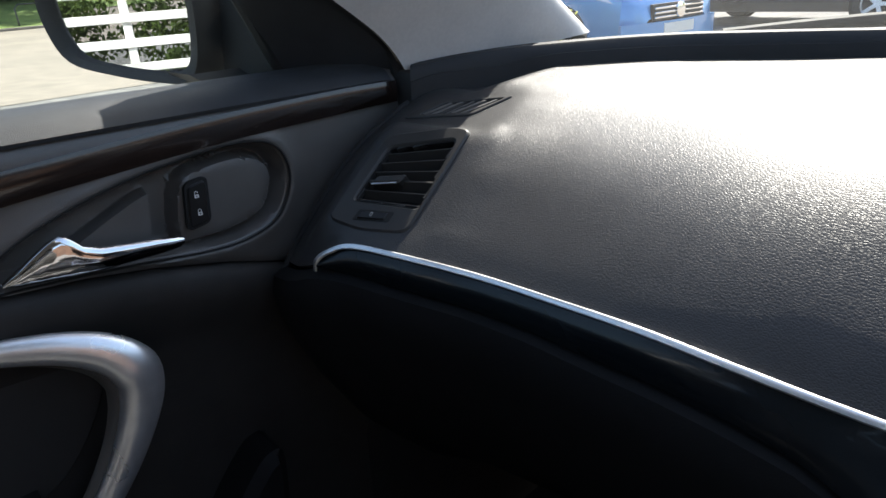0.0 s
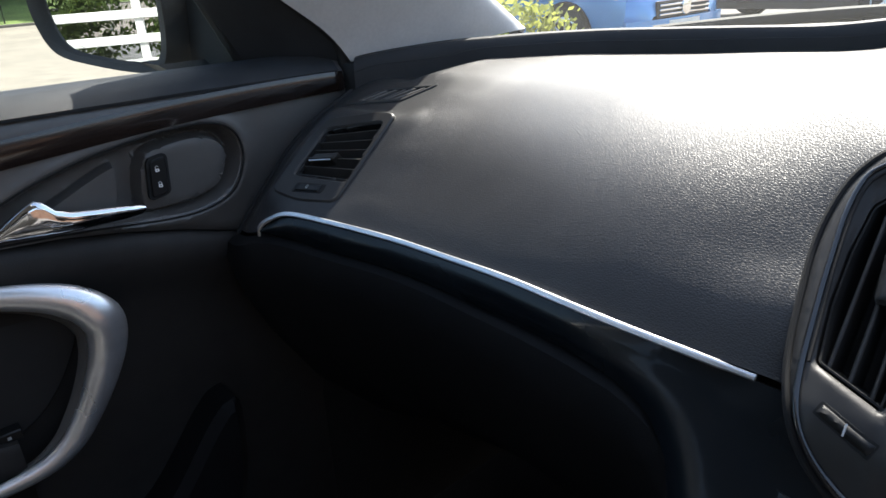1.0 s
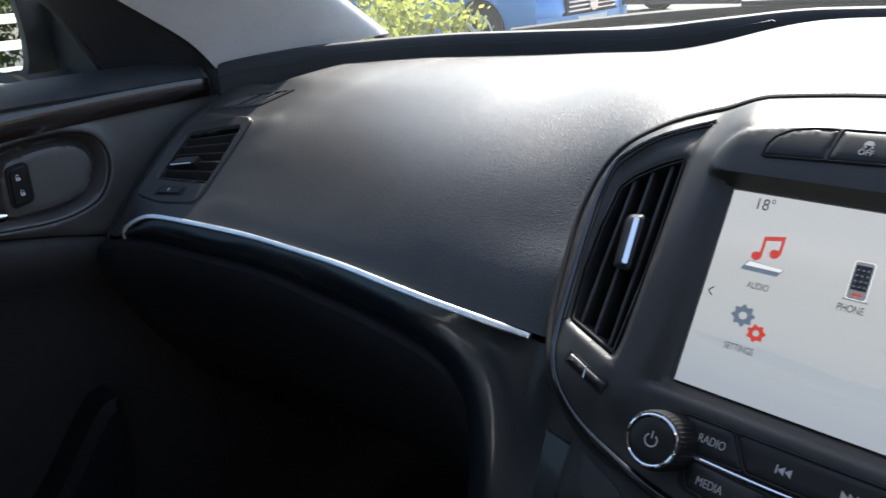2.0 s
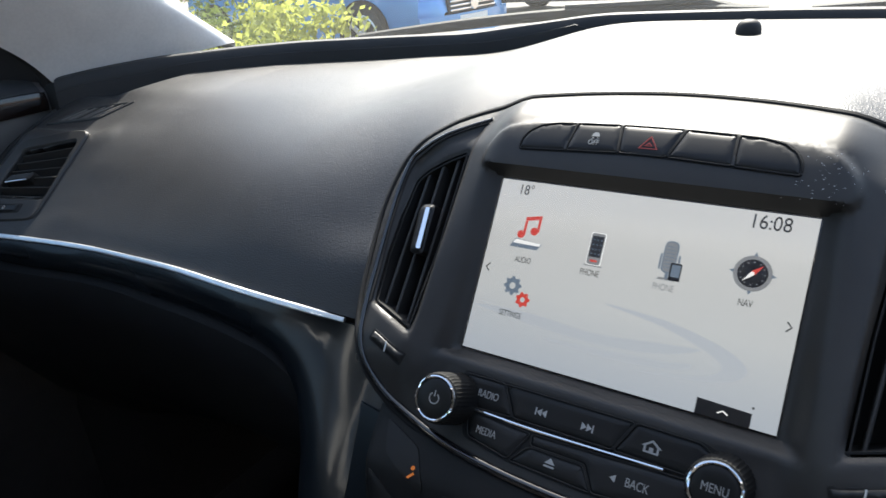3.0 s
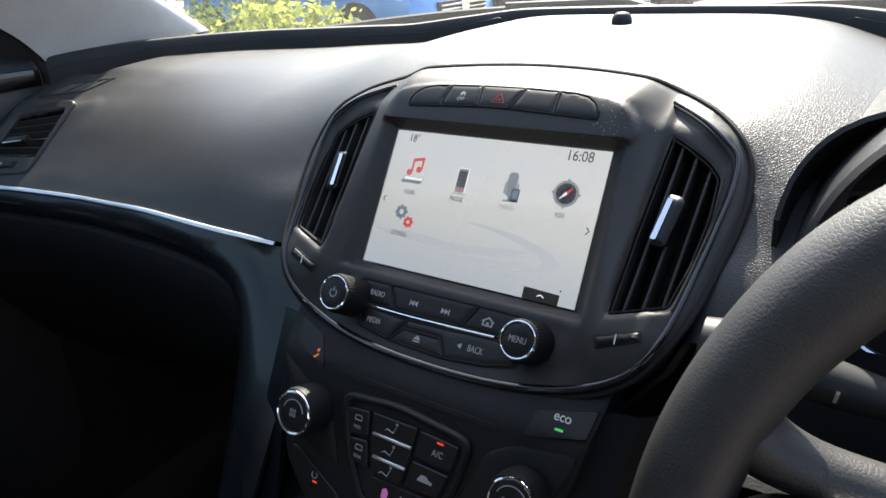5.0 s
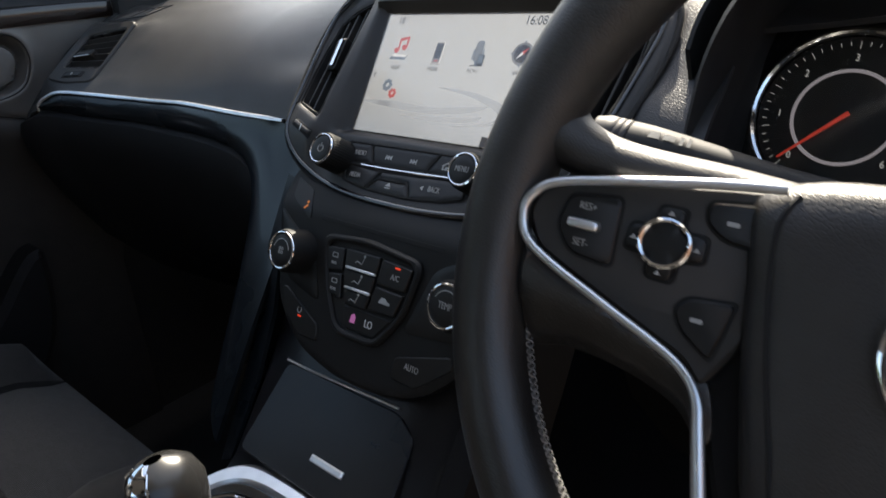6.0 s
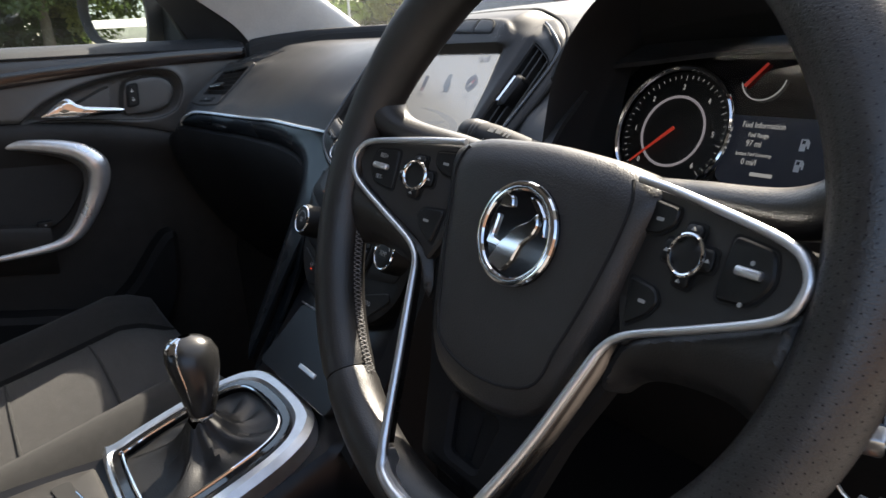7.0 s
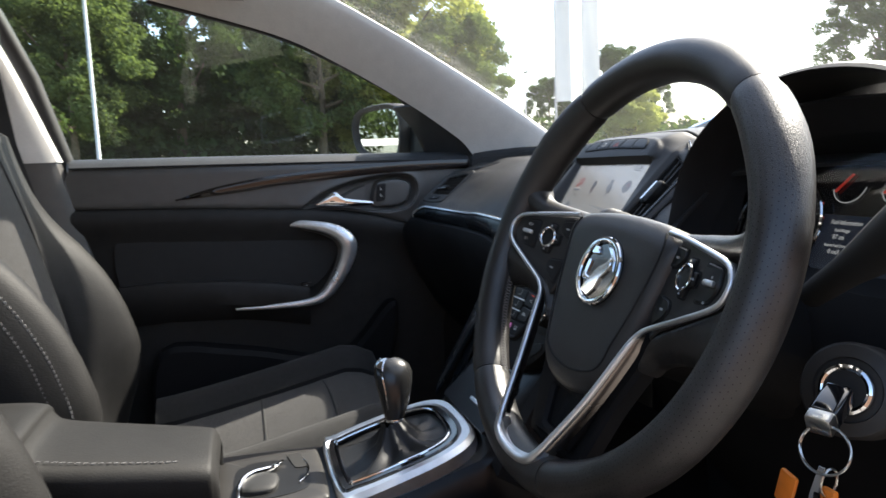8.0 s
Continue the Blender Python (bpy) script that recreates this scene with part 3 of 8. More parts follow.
EDGE = np.array([A @ Vector((a, b, face(a, b) - 0.0018)) for a, b in dense(inset(outline, -0.001), 0.004) if b > -0.03])


@functools.lru_cache(maxsize=None)
def gaps():
    """How far the rim of the display panel lies from the pad, place by place."""
    raw = np.array([z - pad_height(x, y) for x, y, z in EDGE])
    w = np.hanning(11)
    return np.convolve(np.pad(raw, 5, mode='edge'), w / w.sum(), mode='valid')


def meet(x, y, z):
    """The pad runs into the rim of the display panel and passes on beneath it."""
    if abs(x) > 0.31 or y > 0.27:
        return z
    far = (EDGE[:, 0] - x) ** 2 + (EDGE[:, 1] - y) ** 2
    d = math.sqrt(far.min())
    w = 1 / (far + 2e-5) ** 3
    front = ease((y - flow(FRONT, -abs(x))[0]) / 0.045)
    x0, y0 = EDGE[:, 0], EDGE[:, 1]
    x1, y1 = np.roll(x0, -1), np.roll(y0, -1)
    crossed = ((y0 > y) != (y1 > y)) & (x < (x1 - x0) * (y - y0) / (y1 - y0 + 1e-12) + x0)
    if crossed.sum() % 2:
        return z + (gaps() * w).sum() / w.sum() * front - 0.02 * ease(d / 0.012) - 0.09 * ease(d / 0.07)
    return z + (gaps() * w).sum() / w.sum() * (1 - ease(d / 0.12)) * front


# ---- dashboard ----
dashboard = thing("dashboard", "dark grained dashboard with silver trim line below the windscreen", "dashboard")
FRONT = [(-0.668, -0.066, 0.862), (-0.640, -0.072, 0.868), (-0.612, -0.070, 0.877), (-0.598, -0.062, 0.890), (-0.579, -0.051, 0.896), (-0.529, -0.035, 0.894), (-0.471, -0.020, 0.891), (-0.406, -0.015, 0.891), (-0.344, -0.015, 0.893),
         (-0.292, -0.015, 0.892), (-0.247, -0.013, 0.890), (-0.210, -0.011, 0.889), (-0.173, -0.009, 0.888), (-0.145, -0.006, 0.886)]
SHAPE = [(0, 0), (0.005, 0.007), (0.01, 0.014), (0.02, 0.027), (0.04, 0.047), (0.065, 0.067), (0.084, 0.077), (0.11, 0.088), (0.145, 0.097), (0.19, 0.103), (0.25, 0.107), (0.32, 0.109), (0.42, 0.109)]
RISE = [(-0.668, 1.2), (-0.64, 1.12), (-0.60, 0.98), (-0.56, 0.95), (-0.42, 0.95), (-0.33, 0.955), (-0.25, 0.96), (-0.145, 1.0)]
DENT = [(0.0, 0.0), (0.012, 0.0055), (0.03, 0.0120), (0.05, 0.0140), (0.07, 0.0125), (0.09, 0.0100), (0.12, 0.0085), (0.15, 0.0045), (0.19, 0.0), (0.5, 0.0)]
REAR = [(-0.668, 0.085), (-0.64, 0.130), (-0.614, 0.168), (-0.58, 0.210), (-0.546, 0.255), (-0.494, 0.310), (-0.44, 0.338), (-0.356, 0.368), (-0.245, 0.395), (-0.16, 0.407), (0.0, 0.412), (0.16, 0.407), (0.245, 0.395), (0.356, 0.368), (0.44, 0.338), (0.494, 0.310), (0.546, 0.255), (0.58, 0.210), (0.614, 0.168), (0.64, 0.130), (0.668, 0.085)]


VENTS = (((-0.575, 0.0, 0.934), (0.971, 0.169, -0.169), (-0.03, 0.786, 0.618), (-0.044, 0.027, -0.05, 0.060)),
         ((-0.59, 0.08, 0.975), (0.971, 0.17, 0), (-0.15, 0.93, 0.33), (-0.05, 0.03, -0.018, 0.028)))


def vent_plane(x, y, o, u, v, rim):
    """Height of a vent's plane at a place, and how far the skin follows it there."""
    o, u, v = Vector(o), Vector(u).normalized(), Vector(v)
    v = (v - u * v.dot(u)).normalized()
    n = u.cross(v)
    z = o.z - (n.x * (x - o.x) + n.y * (y - o.y)) / n.z
    d = Vector((x, y, z)) - o
    a, b = d.dot(u), d.dot(v)
    out = math.hypot(max(rim[0] - a, 0, a - rim[1]), max(rim[2] - b, 0, b - rim[3]))
    return z, 1 - ease(out / 0.036)


def pad_height(x, y):
    """Height of the dashboard's upper skin; the two halves are alike."""
    q = -abs(x)
    fy, fz = flow(FRONT, q)
    k, = flow(RISE, q)
    h, = flow(SHAPE, max(0.0, y - fy))
    z = fz + h * k + ease(((0.290 if x > 0 else 0.300) - abs(x)) / 0.17) * 0.033 * ease((y - fy) / 0.09)
    z -= flow(DENT, max(0.0, y - fy))[0] * ease((abs(x) - 0.24) / 0.27)
    if x < -0.45:
        for vent in VENTS:
            d, w = vent_plane(x, y, *vent)
            z = lerp(z, d, w * ease((y - fy) / 0.022))
    return z


def soften(grid, wide):
    """Even out the columns of a grid of heights, its ends kept."""
    w = np.exp(-(np.arange(-3 * wide, 3 * wide + 1) / wide) ** 2 / 2)
    grown = np.concatenate([2 * grid[:1] - grid[3 * wide:0:-1], grid, 2 * grid[-1:] - grid[-2:-3 * wide - 2:-1]])
    return sum(k * grown[i:i + len(grid)] for i, k in enumerate(w / w.sum()))


xs = np.concatenate([np.arange(-0.668, -0.50, 0.0025), np.arange(-0.50, 0.2185, 0.004)])
ts = np.linspace(0, 1, 84) ** 1.1
plain = np.array([[pad_height(x, lerp(flow(FRONT, -abs(x))[0], flow(REAR, x)[0], t)) for t in ts] for x in xs])
even = soften(soften(plain, 7).T, 3).T
rows = []
for i, x in enumerate(xs):
    f0, ry = flow(FRONT, -abs(x))[0], flow(REAR, x)[0]
    calm = ease((x + 0.515) / 0.04) * ease((0.205 - x) / 0.06)
    row = []
    for t in ts:
        y = lerp(f0, ry, t)
        z = lerp(pad_height(x, y), np.interp(t, ts, even[i]), calm * ease(t / 0.05))
        row.append((x, y, meet(x, y, z)))
    last = row[-1]
    row += [(x, last[1] + 0.006, last[2] - 0.004), (x, last[1] + 0.008, last[2] - 0.012)]
    rows.append(row)
SIDE_HOLE = [(-0.033, -0.030), (0.025, -0.0165), (0.018, 0.051), (-0.034, 0.0245)]
TOP_HOLE = [(-0.039, -0.0095), (0.0075, 0.001), (0.027, 0.0275), (-0.0255, 0.0125)]


def in_hole(p):
    """Whether a place of the skin lies in one of the two vent openings."""
    for (o, u, v, _), hole in zip(VENTS, (SIDE_HOLE, TOP_HOLE)):
        u, v = Vector(u).normalized(), Vector(v)
        v = (v - u * v.dot(u)).normalized()
        d = p - Vector(o)
        a, b = d.dot(u), d.dot(v)
        if abs(d.dot(u.cross(v))) < 0.02 and all((q[0] - r[0]) * (b - r[1]) - (q[1] - r[1]) * (a - r[0]) > 0 for r, q in zip(hole, hole[1:] + hole[:1])):
            return True
    return False


bm = loft(rows)
bmesh.ops.delete(bm, geom=[f for f in bm.faces if f.calc_center_median().x < -0.5 and in_hole(f.calc_center_median())], context='FACES')
bmesh.ops.recalc_face_normals(bm, faces=bm.faces)
bmesh.ops.solidify(bm, geom=bm.faces[:], thickness=0.004)
part("pad", bm, 'dash', dashboard)
rows = []
for x in np.linspace(float(xs[-1]) - 0.0002, 0.668, 60):
    ry, = flow(REAR, x)
    y0 = lerp(0.10, 0.06, abs(x - 0.369) / 0.17) if x < 0.536 else flow(FRONT, -x)[0]
    row = [(x, y, meet(x, y, pad_height(x, y))) for y in np.linspace(y0, ry, 40)]
    last = row[-1]
    row += [(x, last[1] + 0.006, last[2] - 0.004), (x, last[1] + 0.008, last[2] - 0.012)]
    rows.append(row)
part("pad_driver", loft(rows, 0.004), 'dash', dashboard)
# closed end of the dashboard beside the door
bm = bmesh.new()
ys = np.linspace(-0.066, 0.10, 20)
bm.faces.new([bm.verts.new((-0.6695, y, pad_height(-0.668, y) - 0.001)) for y in ys] + [bm.verts.new(p) for p in ((-0.6695, 0.30, 0.98), (-0.6695, 0.30, 0.50), (-0.6695, 0.05, 0.70), (-0.6695, -0.06, 0.80))])
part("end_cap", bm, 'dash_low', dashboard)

gap = [(-0.6685, y, pad_height(-0.668, y) + 0.0005) for y in np.linspace(-0.066, 0.084, 24)]
gap = [(-0.671, -0.062, 0.775), (-0.671, -0.073, 0.80), (-0.670, -0.075, 0.83), (-0.669, -0.073, 0.85)] + gap
part("door_gap", tube(gap, 0.0028, 8), 'void', dashboard, "dark gap beside the door")

# black raised ledge that carries the belt line round to the windscreen
rows = []
for x in np.concatenate([np.linspace(-0.667, -0.50, 30), np.linspace(-0.49, 0.49, 60), np.linspace(0.50, 0.667, 30)]):
    ry, = flow(REAR, x)
    a, b = flow(REAR, x - 0.004)[0], flow(REAR, x + 0.004)[0]
    n = Vector((-(b - a), 0.008, 0)).normalized()
    top, = flow([(0.0, 1.035), (0.15, 1.034), (0.24, 1.026), (0.33, 1.018), (0.45, 1.018), (0.55, 1.0195), (0.60, 1.0185), (0.64, 1.014), (0.668, 1.008)], abs(x))
    s = x / 0.668
    foot = screen_point(s * 0.99, 0.0)
    low = pad_height(math.copysign(min(abs(x), 0.667), x), ry) if abs(x) > 0.19 else 1.003
    e = Vector((x, ry + 0.001, 0))
    row = [e + Vector((0, 0, low - 0.012)), e + n * 0.001 + Vector((0, 0, low + 0.001)), e + n * 0.003 + Vector((0, 0, lerp(low, top, 0.55))), e + n * 0.0045 + Vector((0, 0, lerp(low, top, 0.57))), e + n * 0.006 + Vector((0, 0, top - 0.004)), e + n * 0.010 + Vector((0, 0, top)), e + n * 0.020 + Vector((0, 0, top + 0.001)), e + n * 0.034 + Vector((0, 0, top - 0.003)), e + n * 0.045 + Vector((0, 0, top - 0.016))]
    rows.append([tuple(p) for p in row])
part("rear_ledge", loft(rows, 0.002), 'rubber', dashboard, "matt black raised ledge")
rows = []
for s in np.linspace(-0.99, 0.99, 41):
    f = screen_point(s, 0.0)
    y0 = min(flow(REAR, f.x)[0] + 0.02, f.y - 0.01)
    rows.append([(f.x, y0, 0.985), (f.x, lerp(y0, f.y, 0.5), 0.987), (f.x, f.y - 0.003, f.z + 0.001)])
part("defroster_tray", loft(rows, 0.003), 'rubber', dashboard, "matt black defroster tray")
part("light_sensor", dome(circle(0, 0, 0.010, 24), -0.002, 0.002, 0.009), 'rubber', dashboard, "black domed light sensor", Matrix.Translation((-0.002, 0.317, pad_height(-0.002, 0.317))))

# decor strip under the pad, with its silver line
TRIM_LOW = [(-0.606, 0.876), (-0.59, 0.872), (-0.55, 0.868), (-0.49, 0.865), (-0.43, 0.864), (-0.376, 0.863), (-0.33, 0.863), (-0.286, 0.861), (-0.25, 0.856), (-0.225, 0.848), (-0.205, 0.830), (-0.190, 0.800), (-0.178, 0.760), (-0.165, 0.70), (-0.15, 0.66), (-0.12, 0.64)]
rows = []
for x in np.linspace(-0.604, -0.122, 64):
    fy, fz = flow(FRONT, x)
    lz, = along(TRIM_LOW, x)
    top = fz - 0.003
    row = []
    for k in range(9):
        t = k / 8
        z = lerp(top, lz, t)
        drop = max(0.0, 0.875 - z)
        row.append((x, fy - 0.003 - 0.006 * math.sin(math.pi * min(t, 1)) - drop * lerp(0.42, 0.70, ease((x + 0.26) / 0.13)), z))
    rows.append(row)
part("decor_strip", loft(rows, 0.004), 'bluegloss', dashboard, "glossy blue-black decor strip")
line = [(x, y - 0.004, z - 0.0005) for x, y, z in smooth3([(-0.6085, -0.070, 0.8735), (-0.6065, -0.0685, 0.8825)] + [p for p in FRONT if -0.60 < p[0] < -0.17], 5)]
part("trim_line", tube(line, [0.0025 if 3 < i < len(line) - 3 else 0.0020 for i in range(len(line))], 8, up=(0, -0.8, 0.6), flatten=0.8), 'silver', dashboard, "thin silver trim line")

# lower dashboard and glovebox
rows = []
for x in np.linspace(-0.672, -0.176, 34):
    fy, fz = flow(FRONT, x)
    lz = along(TRIM_LOW, x)[0] if x > -0.606 else fz - 0.004
    prof = [(0.002, 0.0), (-0.010, -0.006), (-0.014, -0.02), (-0.010, -0.045), (0.0, -0.075), (0.02, -0.12), (0.06, -0.19), (0.13, -0.27), (0.25, -0.36), (0.40, -0.42)]
    drop = max(0.0, 0.875 - lz)
    rows.append([(x, fy + a - drop * 0.25, lz + b * (1 if drop < 0.02 else 1.0)) for a, b in prof])
split = min(rows, key=lambda q: abs(q[0][0] + 0.205))
part("lid_seam", tube(smooth3([(p[0] + 0.012 * i / 7, p[1] - 0.001, p[2]) for i, p in enumerate(split[:8])], 4), 0.0016, 6), 'void', dashboard, "dark seam beside the glovebox lid")
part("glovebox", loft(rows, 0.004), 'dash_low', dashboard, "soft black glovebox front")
rows = []
for x in np.linspace(0.172, 0.72, 22):
    rows.append([(x, 0.03, 0.885), (x, -0.005, 0.878), (x, -0.020, 0.84), (x, -0.02, 0.78), (x, 0.02, 0.70), (x, 0.12, 0.58), (x, 0.30, 0.48)])
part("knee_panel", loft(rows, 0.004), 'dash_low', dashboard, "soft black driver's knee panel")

# ---- passenger's side air vent, in the pad ----
def basis(o, u, v):
    """A frame from its place, a first axis and a second one near v."""
    u, v = Vector(u).normalized(), Vector(v)
    v = (v - u * v.dot(u)).normalized()
    n = u.cross(v)
    return Matrix(((u.x, v.x, n.x, o[0]), (u.y, v.y, n.y, o[1]), (u.z, v.z, n.z, o[2]), (0, 0, 0, 1)))


def side_vent():
    m = basis(*VENTS[0][:3])
    hole = rounded(mm((-34, -31), (26, -17), (19, 52), (-35, 25)), 0.006)
    vent = part("side_vent", flat(rounded(mm((-46, -54), (-10, -52), (29, -39), (26, 64), (10, 62), (-43, 36), (-48, -3)), 0.009), [hole], -0.012, 0.0022, 0.0016), 'panel', dashboard, "black side air vent with slats", m)
    # throat and back sheet coloured near-black for the shade inside the vent
    part("throat", loft([[(x, y, 0.0) for x, y in inset(hole, -0.0005)], [(x * 0.97, y * 0.97 + 0.006, -0.040) for x, y in inset(hole, -0.0005)]], 0.0015, close=True), 'void', vent, "throat blackened for shade")
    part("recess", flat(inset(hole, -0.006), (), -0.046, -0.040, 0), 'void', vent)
    for k in range(6):
        t = (k + 0.35) / 6
        a, b = Vector((lerp(-0.034, -0.035, t), lerp(-0.031, 0.025, t))), Vector((lerp(0.026, 0.019, t), lerp(-0.017, 0.052, t)))
        d = (b - a).normalized()
        q = Vector((-d.y, d.x))
        bm = loft([[(*(a + q * 0.0006), -0.0015), (*(b + q * 0.0006), -0.0015)], [(*(a - q * 0.0006), -0.0012), (*(b - q * 0.0006), -0.0012)], [(*(a - q * 0.0048), -0.0085), (*(b - q * 0.0048), -0.0085)]], 0.0009)
        part("slat", bm, 'panel', vent)
    slider = part("slider", flat(rounded(mm((-27, -13), (-3, -3), (-1, 6), (-25, -4)), 0.002), (), -0.010, 0.0050, 0.0016), 'panel', vent, "dark grey vent slider")
    part("lip", tube([(-0.0255, -0.0130, 0.0044), (-0.0045, -0.0040, 0.0044)], 0.0008, 6), 'silver', slider, "pale slider lip")
    part("wheel_bed", flat(rounded(mm((-23, -47), (9, -37), (9, -27), (-22, -36)), 0.002), (), 0.0, 0.0026, 0.0002), 'void', vent)
    wheel = part("thumbwheel", flat(rounded(mm((-19, -44.5), (5, -37), (5, -29.5), (-18, -37)), 0.001), (), -0.004, 0.0040, 0.001), 'button', vent, "ribbed thumbwheel")
    writing("mark", "0", 0.006, 'dim', wheel, -0.008, -0.0370, 0.0042)
    up = basis(*VENTS[1][:3])
    hole = rounded(mm((-40, -10), (8, 1), (28, 28), (-26, 13)), 0.003)
    top = part("window_vent", flat(rounded(mm((-54, -18), (12, -3), (35, 33), (-30, 16), (-43, 8)), 0.005), [hole], -0.008, 0.0014, 0.0008), 'panel', dashboard, "black demister vent with fins", up)
    # black sheet stands in for the shade below the fins
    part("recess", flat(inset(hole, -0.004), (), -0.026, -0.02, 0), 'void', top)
    for k in range(5):
        t = (k + 0.6) / 5.2
        a, b = (lerp(-40, 8, t), lerp(-10, 1, t)), (lerp(-26, 28, t), lerp(13, 28, t))
        bm = loft([[(a[0] / 1000 - 0.0075, a[1] / 1000, -0.014), (b[0] / 1000 - 0.0070, b[1] / 1000, -0.014)], [(a[0] / 1000 + 0.0005, a[1] / 1000, -0.0012), (b[0] / 1000 + 0.0005, b[1] / 1000, -0.0012)], [(a[0] / 1000 - 0.0020, a[1] / 1000, 0.0006), (b[0] / 1000 - 0.0016, b[1] / 1000, 0.0006)]], 0.0008)
        # blade coloured black for the shade between neighbouring fins
        fin = part("fin", bm, 'void', top)
        a, b = Vector((*a, 0)) / 1000, Vector((*b, 0)) / 1000
        # paler tip colour stands in for light caught on the fin edge
        part("tip", loft([[a + Vector((0.0016, 0.0006, -0.0035)), b + Vector((0.0012, -0.001, -0.0035))], [a + Vector((0.0004, 0, 0.0004)), b + Vector((0.0004, -0.001, 0.0004))], [a + Vector((-0.0030, 0, 0.0008)), b + Vector((-0.0010, -0.001, 0.0008))]], 0.0006), 'door', fin, "fin edge coloured paler as if lit")
side_vent()

# ---- centre display panel ----
panel = thing("infotainment_panel", "satin black centre panel with colour display, vents and buttons", "infotainment panel", A)


finer = []
for d in (0.0007, 0.0016, 0.0026, 0.0040):
    finer += inset(outline, d)
for d in (-0.0008, -0.0018, -0.003):
    finer += inset(dense(VENT_R), d) + inset(dense(VENT_L), d)
for d in (0.0, 0.0015, 0.003, 0.0045, 0.006):
    q = dense(inset(BEZEL, d), 0.0015)
    finer += q + [(-a, b) for a, b in q]
for d in (-0.001, 0.001, 0.003, 0.005):
    finer += inset(BROW, d)
part("surround", skin(outline, [SCREEN_HOLE, VENT_R, VENT_L], face, 0.030, 0.003, finer), 'panel', panel)
line = [(x, y, face(x, y) - 0.0008) for x, y in inset(outline, -0.0012)]
part("edge_bead", tube(line, 0.0021, 8, True, up=(0, 0, 1)), 'void', panel, "black edge seam")
# gloss black bead from groove to groove, under the keypad
way = [(115, 150), (128, 142.5), (142, 133), (156, 121.5), (163.5, 112), (165, 92), (162.5, 68), (159.5, 45), (153.5, 9), (147, -13), (137, -28), (121, -40), (97, -50), (69, -56.5), (36, -60), (0, -61)]
bead = crom(mm(*way, *[(-a, b) for a, b in way[:-1][::-1]]), 5, closed=False)
part("gloss_bead", tube([(x, y, face(x, y) + 0.0004) for x, y in bead], [along([(0, 0.0012), (0.30, 0.0018), (0.42, 0.0030), (0.58, 0.0030), (0.70, 0.0018), (1, 0.0012)], i / (len(bead) - 1))[0] for i in range(len(bead))], 10, up=(0, 0, 1)), 'gloss', panel, "gloss black bead")
for s in (-1, 1):
    rut = crom([(s * a / 1000, b / 1000) for a, b in ((116, 146.5), (129, 139), (142, 129.5), (154.5, 118), (161, 108.5), (162, 92), (159.8, 68), (156.5, 45), (151, 12))], 4, closed=False)
    part("groove", tube([(x, y, face(x, y) + 0.0003) for x, y in rut], 0.0009, 6, up=(0, 0, 1)), 'void', panel, "dark groove beside the vent")
def outlined(shape, lift=0.0010):
    """A thin dark gap round a key."""
    part("key_gap", tube([(u, v, face(u, v, lift)) for u, v in inset(shape, -0.0003)], 0.00055, 6, True, up=(0, 0, 1)), 'void', panel, "dark gap round a key")


# row of flush buttons in the brow
cuts = [((-76, 124.2), (-47.5, 125.6), (-44.7, 142.8), (-56, 142.2), (-66, 140), (-72.5, 135.5), (-75.5, 130)), ((-46.4, 125.7), (-16.2, 127.2), (-18.3, 144), (-43.6, 142.9)), ((-15, 127.2), (10.6, 127.2), (17, 144), (-17.1, 144)), ((11.9, 127.2), (44.2, 125.7), (43.6, 142.9), (18.3, 144)), ((45.4, 125.6), (76, 124.2), (75.5, 130), (72.5, 135.5), (66, 140), (56, 142.2), (44.8, 142.8))]
bed = mm((-77, 123), (-46, 124.4), (0, 126.2), (46, 124.4), (77, 123), (77, 130.5), (73.5, 136.5), (67, 141.2), (56, 143.5), (40, 144.6), (0, 145.4), (-40, 144.6), (-56, 143.5), (-67, 141.2), (-73.5, 136.5), (-77, 130.5))
part("button_row_bed", skin(rounded(bed, 0.003), (), lambda u, v: face(u, v, 0.0002), 0.001), 'void', panel)
for k, c in enumerate(cuts):
    shape = rounded(mm(*c), 0.0016)
    b = part("button", skin(shape, (), lambda u, v: face(u, v, 0.0010 - 0.0007 * (1 - ease(away(shape, u, v) / 0.0012))), 0.0012, 0.003, inset(shape, 0.0006) + inset(shape, 0.0013)), 'button', panel)
    outlined(shape, 0.0006)
    if k == 2:
        tri = mm((-5.0, 130.5), (5.6, 130.5), (0.5, 138.5))
        for d in (0.0, 0.0022):
            t = inset(tri, d)
            part("hazard_mark", skin(t, [inset(t, 0.0006)], lambda u, v: face(u, v, 0.0013), 0.0004), M.setdefault('hazard', emit("dim_red_mark", (0.6, 0.05, 0.03), 0.10, (0.22, 0.03, 0.02))), b, "red warning triangle mark")
    if k == 1:
        turn = Matrix.Rotation(radians(-14), 4, 'X')
        writing("mark", "OFF", 0.0044, 'dim', b, -0.031, 0.1315, face(-0.031, 0.1315, 0.0013), turn=turn)
        part("car_mark", skin(mm((-33, 135.5), (-28.5, 135.5), (-28.9, 137), (-29.8, 138), (-31.6, 138), (-32.6, 137)), (), lambda u, v: face(u, v, 0.0013), 0.0004), 'dim', b)
        for x in (-0.0325, -0.0295):
            part("skid_mark", tube([(x, 0.1350, face(x, 0.1350, 0.0012)), (x + 0.001, 0.1342, face(x, 0.1342, 0.0012)), (x - 0.0005, 0.1335, face(x, 0.1335, 0.0012))], 0.0003, 5), 'dim', b)
